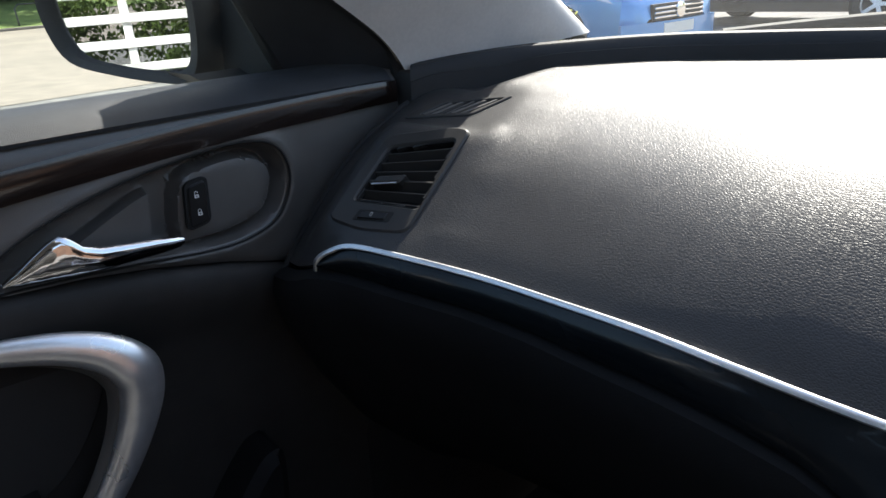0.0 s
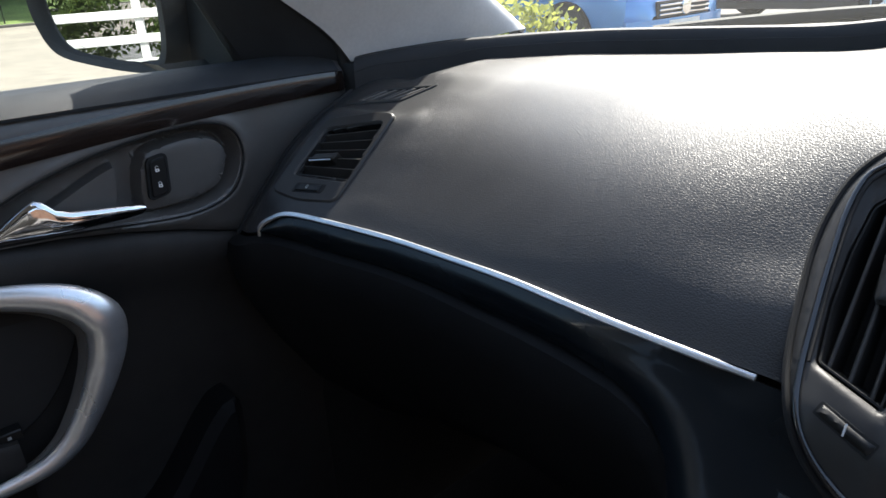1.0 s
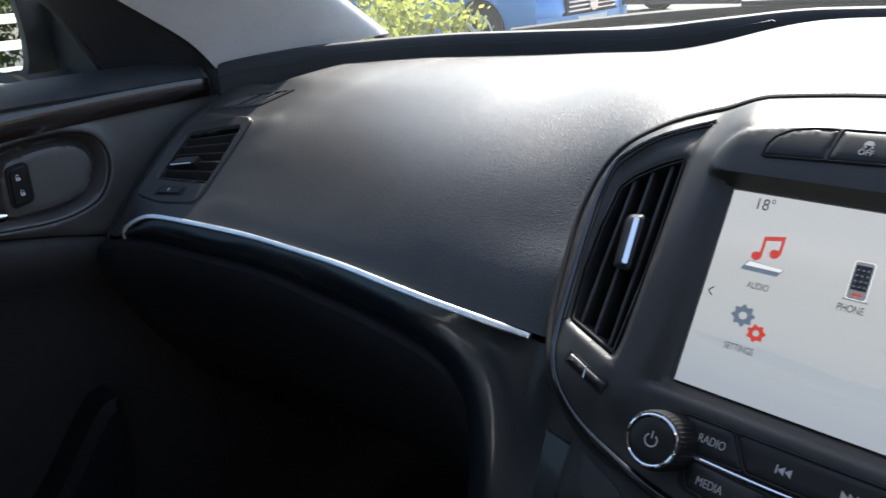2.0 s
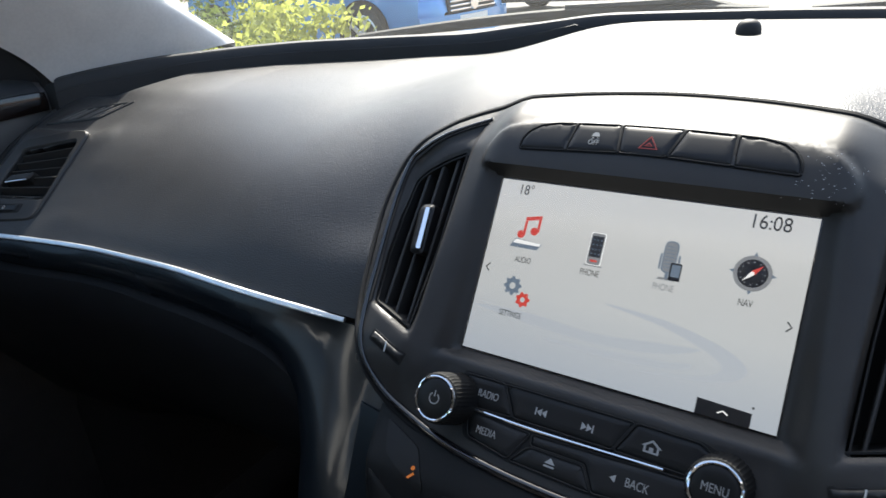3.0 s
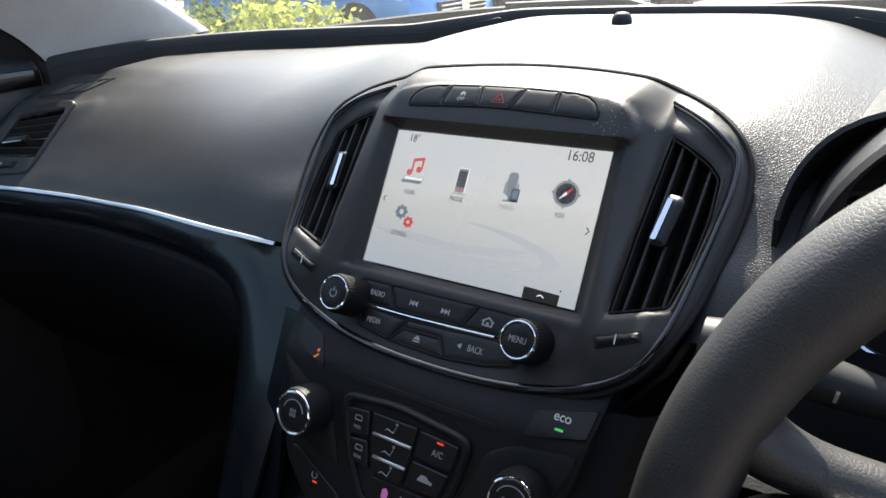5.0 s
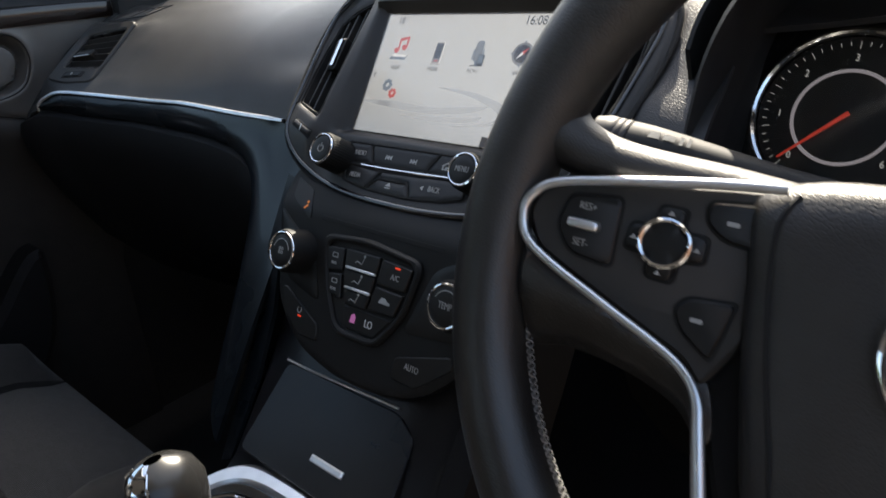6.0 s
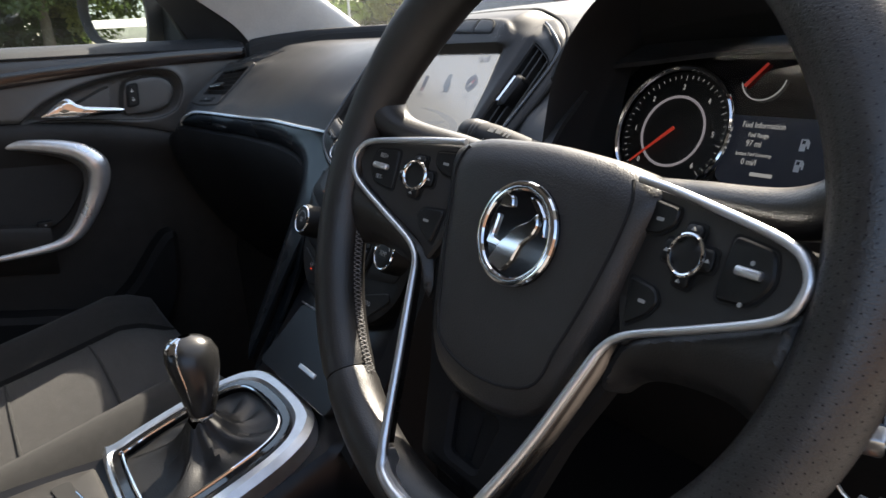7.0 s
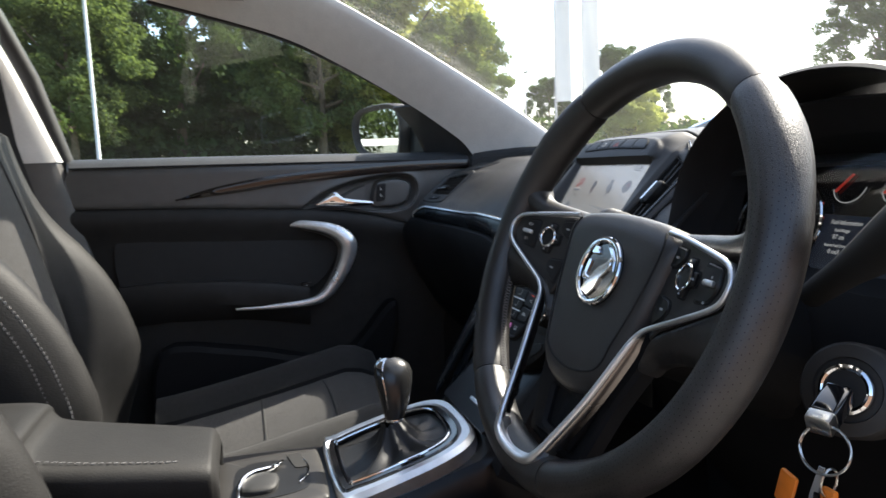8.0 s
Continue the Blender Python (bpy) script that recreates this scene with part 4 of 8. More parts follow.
for x in (-46.9, 44.8):
    part("catch", skin(rect(x / 1000, 0.1285, 0.0016, 0.0056, 0.0006), (), lambda u, v: face(u, v, 0.0012), 0.001), 'panel', panel)
# fine dust and specks on the brow
r = random.Random(7)
bm = bmesh.new()
for _ in range(70):
    x, y = r.gauss(0.088, 0.012), r.gauss(0.126, 0.009)
    if 0.06 < x < 0.112 and 0.112 < y < 0.146:
        q = r.uniform(0.00012, 0.0003)
        bm.faces.new([bm.verts.new((x + q * math.cos(a), y + q * 0.8 * math.sin(a), face(x, y, 0.0004))) for a in np.arange(0, 6.28, 1.05)])
tagged(part("dust", bm, 'white', panel, "pale dust specks"), kind="stuff")

# the display itself: a lit, flat picture
scr = part("display", flat(rect(0, 0.0535, 0.180, 0.112, 0.002), (), -0.006, 0.0, 0.0004), 'gloss', panel, "lit colour display with menu icons")
def screen_paper():
    m = bpy.data.materials.new("lit_menu_background")
    m.use_nodes = True
    t = m.node_tree
    n, l = t.nodes, t.links
    b = n["Principled BSDF"]
    tc, sep = n.new("ShaderNodeTexCoord"), n.new("ShaderNodeSeparateXYZ")
    l.new(tc.outputs["Object"], sep.inputs[0])
    r = n.new("ShaderNodeValToRGB")
    mr = n.new("ShaderNodeMapRange")
    mr.inputs["From Min"].default_value, mr.inputs["From Max"].default_value = 0.0, 0.107
    l.new(sep.outputs["Y"], mr.inputs["Value"])
    l.new(mr.outputs[0], r.inputs[0])
    e = r.color_ramp.elements
    e[0].position, e[0].color = 0.0, (0.43, 0.47, 0.53, 1)
    e[1].position, e[1].color = 1.0, (0.60, 0.595, 0.58, 1)
    k = r.color_ramp.elements.new(0.38); k.color = (0.56, 0.575, 0.585, 1)
    b.inputs["Base Color"].default_value = (0.03, 0.03, 0.03, 1)
    b.inputs["Roughness"].default_value = 0.22
    l.new(r.outputs[0], b.inputs["Emission Color"])
    b.inputs["Emission Strength"].default_value = 0.29
    b.inputs["Coat Weight"].default_value, b.inputs["Coat Roughness"].default_value = 1.0, 0.12
    return m
part("picture", flat(rect(0, 0.0535, 0.176, 0.107), (), -0.001, 0.0004, 0), screen_paper(), scr)
INK = emit("dark_ink", (0.02, 0.02, 0.025), 0.2, (0.02, 0.02, 0.02))
M['ink'] = INK
M['ink_soft'] = emit("grey_ink", (0.30, 0.31, 0.33), 0.6)
M['ink_red'] = emit("red_ink", (0.70, 0.06, 0.04), 0.7)
M['ink_steel'] = emit("steel_ink", (0.16, 0.21, 0.28), 0.7)
M['ink_pale'] = emit("pale_swoosh", (0.445, 0.475, 0.52), 0.83)
M['ink_white'] = emit("white_ink", (0.85, 0.85, 0.85), 0.9)
for text, size, u, v, c in (("18°", 0.0088, -70.5, 101.3, 'ink'), ("16:08", 0.0106, 66.5, 101.3, 'ink'), ("AUDIO", 0.0050, -62, 58.8, 'ink'), ("PHONE", 0.0052, -20, 59, 'ink'), ("PHONE", 0.0052, 21.5, 59, 'ink_soft'), ("NAV", 0.0052, 62.5, 59.3, 'ink'), ("SETTINGS", 0.0050, -62, 25.6, 'ink')):
    writing("caption", text, size, c, scr, u / 1000, v / 1000, 0.0006, thick=0.00005, squeeze=0.85 if u > 64 or u < -64 else 0.66)
for u, v, s in ((-84, 51, -1), (84, 52, 1)):
    part("arrow", tube([(u / 1000 - s * 0.0012, v / 1000 + 0.0024, 0.0006), (u / 1000 + s * 0.0010, v / 1000, 0.0006), (u / 1000 - s * 0.0012, v / 1000 - 0.0024, 0.0006)], 0.0004, 6), 'ink', scr)


def sticker(pts, colour, lift=0.0005, holes=()):
    part("icon", flat(pts, holes, 0.0, lift, 0), colour, scr)


# music note over a chrome tray
sticker(mm((-73, 66), (-55, 66), (-52.5, 70), (-70, 71.5)), 'ink_steel', 0.0006)
sticker(mm((-71, 68.5), (-54, 68.5), (-53, 70), (-69.5, 71)), 'ink_white', 0.0008)
sticker(mm((-66, 74), (-64.6, 74), (-64.6, 83), (-57.4, 84.5), (-57.4, 77), (-56, 77), (-56, 87), (-66, 85)), 'ink_red', 0.0010)
sticker(circle(-0.0672, 0.0742, 0.0024, 16), 'ink_red', 0.0011)
sticker(circle(-0.0590, 0.0770, 0.0024, 16), 'ink_red', 0.0011)
# telephone
def scaled(cu, cv, k, *pts):
    return mm(*[(cu + (a - cu) * k, cv + (b - cv) * k) for a, b in pts])


sticker(rounded(scaled(-19.2, 73, 0.84, (-24.5, 62), (-14, 62), (-14, 84.5), (-24.5, 84.5)), 0.0015), 'ink_white', 0.0007)
sticker(rounded(scaled(-19.2, 73, 0.84, (-24, 62.4), (-14.5, 62.4), (-14.5, 84), (-24, 84)), 0.0014), 'ink_soft', 0.0008)
sticker(rounded(scaled(-19.2, 73, 0.84, (-23.3, 67.5), (-15.2, 67.5), (-15.2, 82.0), (-23.3, 82.0)), 0.0004), 'ink', 0.0009)
for i in range(3):
    for j in range(4):
        sticker(rect(-0.0214 + i * 0.0022, 0.0702 + j * 0.0027, 0.0009, 0.0008), 'ink_steel', 0.0011)
sticker(rect(-0.0192, 0.0662, 0.0040, 0.0012), 'ink_red', 0.0009)
sticker(rect(-0.0192, 0.0634, 0.011, 0.0007), 'ink_soft', 0.0006)
# microphone
sticker(rounded(scaled(21.8, 73, 0.86, (17.4, 66), (26.2, 66), (26.2, 86.5), (17.4, 86.5)), 0.0037), 'ink_steel', 0.0007)
sticker(rounded(scaled(21.8, 73, 0.86, (18.3, 67), (25.3, 67), (25.3, 85.6), (18.3, 85.6)), 0.0030), 'ink_soft', 0.0008)
for j in range(7):
    sticker(rect(0.0218, 0.0700 + j * 0.0019, 0.0050, 0.0007), 'ink_steel', 0.0009)
for a in (15.8, 27.0):
    sticker(rounded(scaled(21.8, 73, 0.86, (a, 68), (a + 1.2, 68), (a + 1.2, 78), (a, 78)), 0.0004), 'ink_steel', 0.0007)
sticker(rounded(scaled(21.8, 73, 0.86, (16, 61.5), (27.5, 61.5), (26, 63), (17.5, 63)), 0.0005), 'ink_soft', 0.0007)
sticker(rect(0.0218, 0.0655, 0.0018, 0.0036), 'ink_steel', 0.0007)
sticker(rounded(mm((23, 63.5), (29, 63.5), (29, 73), (23, 73)), 0.0007), 'ink', 0.0010)
sticker(rect(0.0262, 0.0688, 0.0046, 0.0066), 'ink_steel', 0.0011)
# compass
sticker(circle(0.063, 0.0748, 0.0092, 32), 'ink_soft', 0.0006)
sticker(circle(0.063, 0.0748, 0.0072, 32), 'ink', 0.0008)
for k in range(4):
    a = k * math.pi / 2
    c, s = math.cos(a), math.sin(a)
    sticker([(0.063 + c * 0.0112, 0.0748 + s * 0.0112), (0.063 + c * 0.0090 - s * 0.0010, 0.0748 + s * 0.0090 + c * 0.0010), (0.063 + c * 0.0090 + s * 0.0010, 0.0748 + s * 0.0090 - c * 0.0010)], 'ink_steel', 0.0007)
sticker(mm((67.6, 79.4), (62.2, 75.9), (64.0, 74.0)), 'ink_red', 0.0010)
sticker(mm((58.8, 70.4), (62.2, 75.5), (63.7, 74.0)), 'ink_white', 0.0010)
for k in range(12):
    sticker(circle(0.063 + 0.0058 * math.cos(k * math.pi / 6), 0.0748 + 0.0058 * math.sin(k * math.pi / 6), 0.0004, 8), 'ink_soft', 0.0009)
sticker(circle(0.063, 0.0748, 0.0009, 12), 'ink_white', 0.0012)
# two gears
for cu, cv, r, c, teeth in ((-64.6, 42.6, 5.8, 'ink_steel', 8), (-56.2, 35.6, 4.6, 'ink_red', 7)):
    g = []
    for k in range(teeth * 4):
        q = r * (1.0 if k % 4 < 2 else 0.78)
        a = 2 * math.pi * k / (teeth * 4)
        g.append(((cu + q * math.cos(a)) / 1000, (cv + q * math.sin(a)) / 1000))
    sticker(g, c, 0.0008, [circle(cu / 1000, cv / 1000, r * 0.00035, 16)])
# pale sweep across the foot of the picture, and the pull-up tab
for shape in (((-87, 27), (-50, 23), (-10, 21), (26, 24), (47, 31), (28, 30), (-10, 26.5), (-50, 29)), ((-8, 44), (26, 38.5), (52, 30), (58, 24), (48, 18), (16, 12.5), (56, 17), (70, 25), (60, 34), (28, 42)), ((-40, 17), (0, 15), (36, 18), (44, 23), (30, 21), (0, 19))):
    part("sweep", flat(crom(mm(*shape), 5), (), 0.0, 0.0005, 0), 'ink_pale', scr)
part("tab", flat(mm((50, 0), (76, 0), (76, 7), (50, 8)), (), 0, 0.0006, 0), 'ink', scr)
part("tab_arrow", tube([(0.0605, 0.0030, 0.0007), (0.063, 0.0045, 0.0007), (0.0655, 0.0030, 0.0007)], 0.00035, 6), 'ink_white', scr)
sticker(circle(0.076, 0.0098, 0.0006, 10), 'ink', 0.0007)

# dull brown gloss added to imitate the display fading at slanting views
cover = part("cover_glass", flat(rect(0, 0.0532, 0.1765, 0.1082, 0.001), (), 0.0013, 0.0018, 0), glass("display_dimming_glass", (1.0, 1.0, 1.0), 0.24, 0.0, 0.97, power=1.5, shine=(0.50, 0.45, 0.41)), scr, "satin cover glass, tinted to dim slanting views")
cover.visible_shadow = False

# side vents of the panel
def panel_vent(s):
    def side(*pts):
        q = [(s * a / 1000, b / 1000) for a, b in pts]
        return q if s > 0 else q[::-1]
    pts = VENT_R if s > 0 else VENT_L
    # walls and back sheet near-black, so the vent's inner shade is in the colour
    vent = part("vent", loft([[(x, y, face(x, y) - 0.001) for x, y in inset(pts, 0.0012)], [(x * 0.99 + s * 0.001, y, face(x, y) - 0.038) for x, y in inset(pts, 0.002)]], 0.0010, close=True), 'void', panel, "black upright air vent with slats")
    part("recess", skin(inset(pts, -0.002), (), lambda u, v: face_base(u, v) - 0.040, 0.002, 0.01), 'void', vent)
    for k in range(3):
        lo, hi = (122.5 + 10.8 * k, 2.5 + 3.6 * k), (129.5 + 9.8 * k, 119 - 6.6 * k)
        rows = []
        for t in np.linspace(0, 1, 10):
            u, v = s * lerp(lo[0], hi[0], t) / 1000, lerp(lo[1], hi[1], t) / 1000
            n = face_base(u, v) - 0.0080
            rows.append([(u - 0.0010, v, n - 0.022), (u - 0.0010, v, n - 0.0006), (u - 0.0004, v, n), (u + 0.0004, v, n), (u + 0.0010, v, n - 0.0006), (u + 0.0010, v, n - 0.022)])
        part("slat", loft(rows, 0, close=True), 'panel', vent)
    grip = rounded(side((126.5, 49), (136.5, 48.5), (141, 78), (139, 82), (131.5, 83), (130, 81)), 0.003)
    slid = part("slider", skin(grip, (), lambda u, v: face_base(u, v) - 0.0005 - 0.0022 * (1 - ease(away(grip, u, v) / 0.0030)), 0.012, 0.002, inset(grip, 0.001) + inset(grip, 0.002)), 'button', vent, "black slider with silver insert")
    lens = rounded(side((127.6, 52), (131.0, 52), (134.6, 80), (131.4, 80)), 0.0012)
    part("insert", skin(lens, (), lambda u, v: face_base(u, v) + 0.0006, 0.003, 0.002), 'chrome', slid, "silver insert")
    bed = rounded(side((111.5, -12.6), (138.3, -3.2), (140.5, -10.2), (114, -21)), 0.0012)
    part("wheel_bed", skin(bed, (), lambda u, v: face(u, v, 0.0003), 0.001), 'void', panel)
    disc = rounded(side((112.6, -13.8), (137.6, -4.8), (139, -9.6), (114.8, -19.2)), 0.0008)
    tag = part("thumbwheel", skin(disc, (), lambda u, v: face(u, v, 0.0018 - 0.0012 * (1 - ease(away(disc, u, v) / 0.0025))), 0.002, 0.002, inset(disc, 0.0012)), 'button', panel, "vent thumbwheel")
    part("mark", skin(rect(s * 0.1255, -0.0120, 0.0007, 0.0060), (), lambda u, v: face(u, v, 0.0021), 0.0004), 'white', tag)
panel_vent(1)
panel_vent(-1)

# keypad
KEYPAD = [("RADIO", (-74, -14.2), (-49.6, -13.8), (-40.6, -29.8), (-66, -31.2)), ("PREV", (-48.4, -13.8), (25.2, -13.0), (17.0, -29.0), (-39.3, -29.8)), ("HOME", (26.8, -13), (58, -13), (64, -16.5), (60, -29.2), (18.4, -29)),
        ("MEDIA", (-68, -33.5), (-27, -35.2), (-36, -51), (-62, -47)), ("EJECT", (-25.4, -42), (5, -41.5), (12, -52.5), (-34, -51.5)), ("BACK", (-25.5, -35.2), (58, -31.5), (62, -44), (44, -49), (13.4, -52.4), (6, -40.2), (-25, -40.6))]
bedshape = rounded(mm((-78, -12.6), (60, -11.8), (70, -16), (66, -46), (44, -51), (12, -54.2), (-36, -53), (-66, -48.5)), 0.004)
part("keypad", skin(bedshape, (), lambda u, v: face(u, v, 0.0002), 0.001), 'void', panel)


def print_on(name, shape, parent, material='dim', holes=()):
    part(name, skin(mm(*shape), holes, lambda u, v: face(u, v, 0.0015), 0.0004, 0.002), material, parent)


for name, *c in KEYPAD:
    shape = rounded(mm(*c), 0.0016)
    key = part("key", skin(shape, (), lambda u, v: face(u, v, 0.0012 - 0.0009 * (1 - ease(away(shape, u, v) / 0.0014))), 0.0015, 0.003, inset(shape, 0.0007) + inset(shape, 0.0015)), 'button', panel)
    outlined(shape)
    lean = Matrix.Rotation(radians(-9), 4, 'X')
    if name in ("RADIO", "MEDIA"):
        u, v = (-0.0575, -0.0225) if name == "RADIO" else (-0.0520, -0.0420)
        writing("legend", name, 0.0060, 'dim', key, u, v, face(u, v, 0.0015), squeeze=0.72, turn=lean)
    if name == "BACK":
        writing("legend", "BACK", 0.0064, 'dim', key, 0.034, -0.0418, face(0.034, -0.0418, 0.0015), squeeze=0.72, turn=lean)
        print_on("mark", ((20, -41.8), (23, -39.9), (23, -43.7)), key)
    if name == "PREV":
        for cx, s in ((-24, -1), (2, 1)):
            for k in (-1.5, 1.5):
                print_on("mark", ((cx + k - 1.4 * s, -20.4), (cx + k + 1.4 * s, -22.4), (cx + k - 1.4 * s, -24.4)), key)
            print_on("mark", [(a * 1000, b * 1000) for a, b in rect((cx + s * 3.4) / 1000, -0.0224, 0.0007, 0.004)], key)
    if name == "HOME":
        print_on("mark", ((32.4, -24.8), (40.0, -24.8), (40.0, -21.8), (41.4, -21.8), (36.2, -18.2), (31, -21.8), (32.4, -21.8)), key, 'dim', [mm((33.4, -24), (39.0, -24), (39.0, -21.4), (36.2, -19.4), (33.4, -21.4))])
        print_on("mark", ((35.2, -24.6), (37.2, -24.6), (37.2, -22), (35.2, -22)), key)
    if name == "EJECT":
        print_on("mark", ((-14.6, -46.2), (-8.8, -46.2), (-11.7, -43.2)), key)
        print_on("mark", ((-14.6, -48), (-8.8, -48), (-8.8, -47.1), (-14.6, -47.1)), key)
part("chrome_line", tube([(x, y, face(x, y, 0.0010)) for x, y, _ in smooth3([(-0.0640, -0.0322, 0), (-0.03, -0.0325, 0), (0.0, -0.0318, 0), (0.044, -0.0302, 0)], 6)], 0.0010, 8), 'chrome', panel, "thin chrome line")
kn = knob(panel, "knob", -0.0770, -0.0298, 0.008, 0.0375, 0.0150, "knurled volume knob with chrome ring")
part("mark", tube([(0.003 * math.sin(a), 0.003 * math.cos(a), 0.0383) for a in np.linspace(0.6, 5.68, 16)], 0.0004, 6), 'dim', kn)
part("mark", tube([(0, 0.001, 0.0383), (0, 0.0045, 0.0383)], 0.0004, 6), 'dim', kn)
kn = knob(panel, "knob", 0.0712, -0.0273, 0.008, 0.0375, 0.0143, "knurled menu knob with chrome ring")
writing("legend", "MENU", 0.0058, 'dim', kn, 0, 0, 0.0383, squeeze=0.75)

# ---- climate panel ----
B = plane_frame(0, -0.066, 0.826, 24)
clim = thing("climate_panel", "satin black climate control panel below the display", "climate panel", B)
edge = crom(mm((-124, 54), (-123, 7), (-112, -40), (-101, -75), (-70, -104), (-30, -116), (0, -118), (30, -116), (70, -104), (101, -75), (112, -40), (123, 7), (124, 54), (80, 54), (0, 54), (-80, 54)), 5)
cl_hole = mm((-57, -9), (-6, -4), (54, -10), (45, -54), (22, -84), (-26, -84), (-45, -50))


def tuck(v):
    """The fascia bends back under the panel above it."""
    return -0.55 * max(0.0, v - 0.004) ** 2 / (max(0.0, v - 0.004) + 0.006)


def fascia(u, v, lift=0.0):
    return lift + tuck(v) - 0.0020 * (1 - ease(away(edge, u, v) / 0.0035))


def bent(bm):
    for v in bm.verts:
        v.co.z += tuck(v.co.y)
    return bm


part("fascia", skin(edge, (), fascia, 0.03, 0.005, inset(edge, 0.001) + inset(edge, 0.0025)), 'fascia', clim)
part("slot", flat(rect(0.0005, 0.002, 0.132, 0.0036, 0.001), (), -0.001, 0.0004, 0.0002), 'void', clim, "disc slot")
part("airbag_lamp", bent(skin(rounded(mm((-117, 31), (-90, 22), (-79, 4), (-80, -2), (-110, 14)), 0.003), (), lambda u, v: 0.0008, 0.002)), 'button', clim)
part("mark", bent(flat(circle(-0.088, 0.0115, 0.0012, 10), (), 0.0006, 0.0013, 0)), 'amber_led', clim, "amber passenger airbag lamp")
part("mark", bent(flat(mm((-90.5, 6), (-89, 5.5), (-86, 8.5), (-87, 9.5)), (), 0.0006, 0.0013, 0)), 'amber_led', clim)
eco = part("eco_key", bent(skin(rounded(mm((88, 20), (124, 29), (122, 13), (84, 4)), 0.002), (), lambda u, v: 0.0022, 0.003)), 'button', clim)
writing("legend", "eco", 0.0085, 'white', eco, 0.105, 0.0205, 0.0027 + tuck(0.0205), squeeze=0.9, turn=Matrix.Rotation(radians(-22), 4, 'X'))
part("lamp", bent(flat(rect(0.105, 0.0135, 0.005, 0.0012), (), 0.0014, 0.0028, 0)), 'green_led', eco, "green lamp")
part("knob_bed", dome(rounded(mm((-120, 4), (-104, -6), (-66, -26), (-50, -66), (-84, -58), (-100, -52)), 0.008), -0.002, 0.0006, 0.0012, 3), 'button', clim)
part("knob_bed", dome(rounded(mm((121, 2), (80, -4), (62, -14), (44, -64), (96, -58)), 0.008), -0.002, 0.0006, 0.0012, 3), 'button', clim)
kn = knob(clim, "knob", -0.0815, -0.0305, -0.001, 0.0225, 0.0185, "knurled fan knob with chrome ring")
part("mark", tube([(0.0095 * math.cos(a), 0.0095 * math.sin(a), 0.0232) for a in np.linspace(0.2, 2.9, 14)], 0.0004, 6), 'dim', kn)
for k in range(4):
    part("mark", flat(circle(0.0022 * math.cos(k * 1.57 + .78), 0.0022 * math.sin(k * 1.57 + .78), 0.0014, 10), [circle(0.0022 * math.cos(k * 1.57 + .78), 0.0022 * math.sin(k * 1.57 + .78), 0.0008, 10)], 0.0228, 0.0234, 0), 'dim', kn)
kn = knob(clim, "knob", 0.0915, -0.0315, -0.001, 0.0190, 0.0185, "knurled temperature knob with chrome ring")
part("mark", tube([(0.0105 * math.cos(a), 0.0105 * math.sin(a), 0.0197) for a in np.linspace(0.4, 2.7, 14)], 0.0004, 6), 'dim', kn)
writing("legend", "TEMP", 0.0066, 'dim', kn, 0, 0, 0.0197, squeeze=0.75)
part("cluster_frame", flat(rounded(cl_hole, 0.012), [rounded(inset(cl_hole, 0.0055), 0.010)], -0.002, 0.0045, 0.002), 'fascia', clim)
part("cluster_bed", flat(rounded(inset(cl_hole, 0.005), 0.010), (), -0.002, 0.0008, 0.0), 'void', clim)
CK = [((-49, -18), (-29, -16), (-27, -35), (-45, -37)), ((-44, -38.5), (-27, -36.5), (-23, -57), (-39, -54)), ((-27.5, -15.5), (11.5, -15), (10, -29), (-25.5, -29.5)), ((-25.3, -31), (9.8, -30.5), (8, -44.5), (-22.8, -45)), ((-22.5, -46.5), (7.8, -46), (5, -58), (-19, -58)),
      ((13, -15.5), (45, -17), (41, -36), (11, -35.5)), ((10.8, -37), (40.6, -37.5), (35, -56), (7, -57)), ((-21, -59.5), (33, -58.5), (18, -77), (-18, -77))]
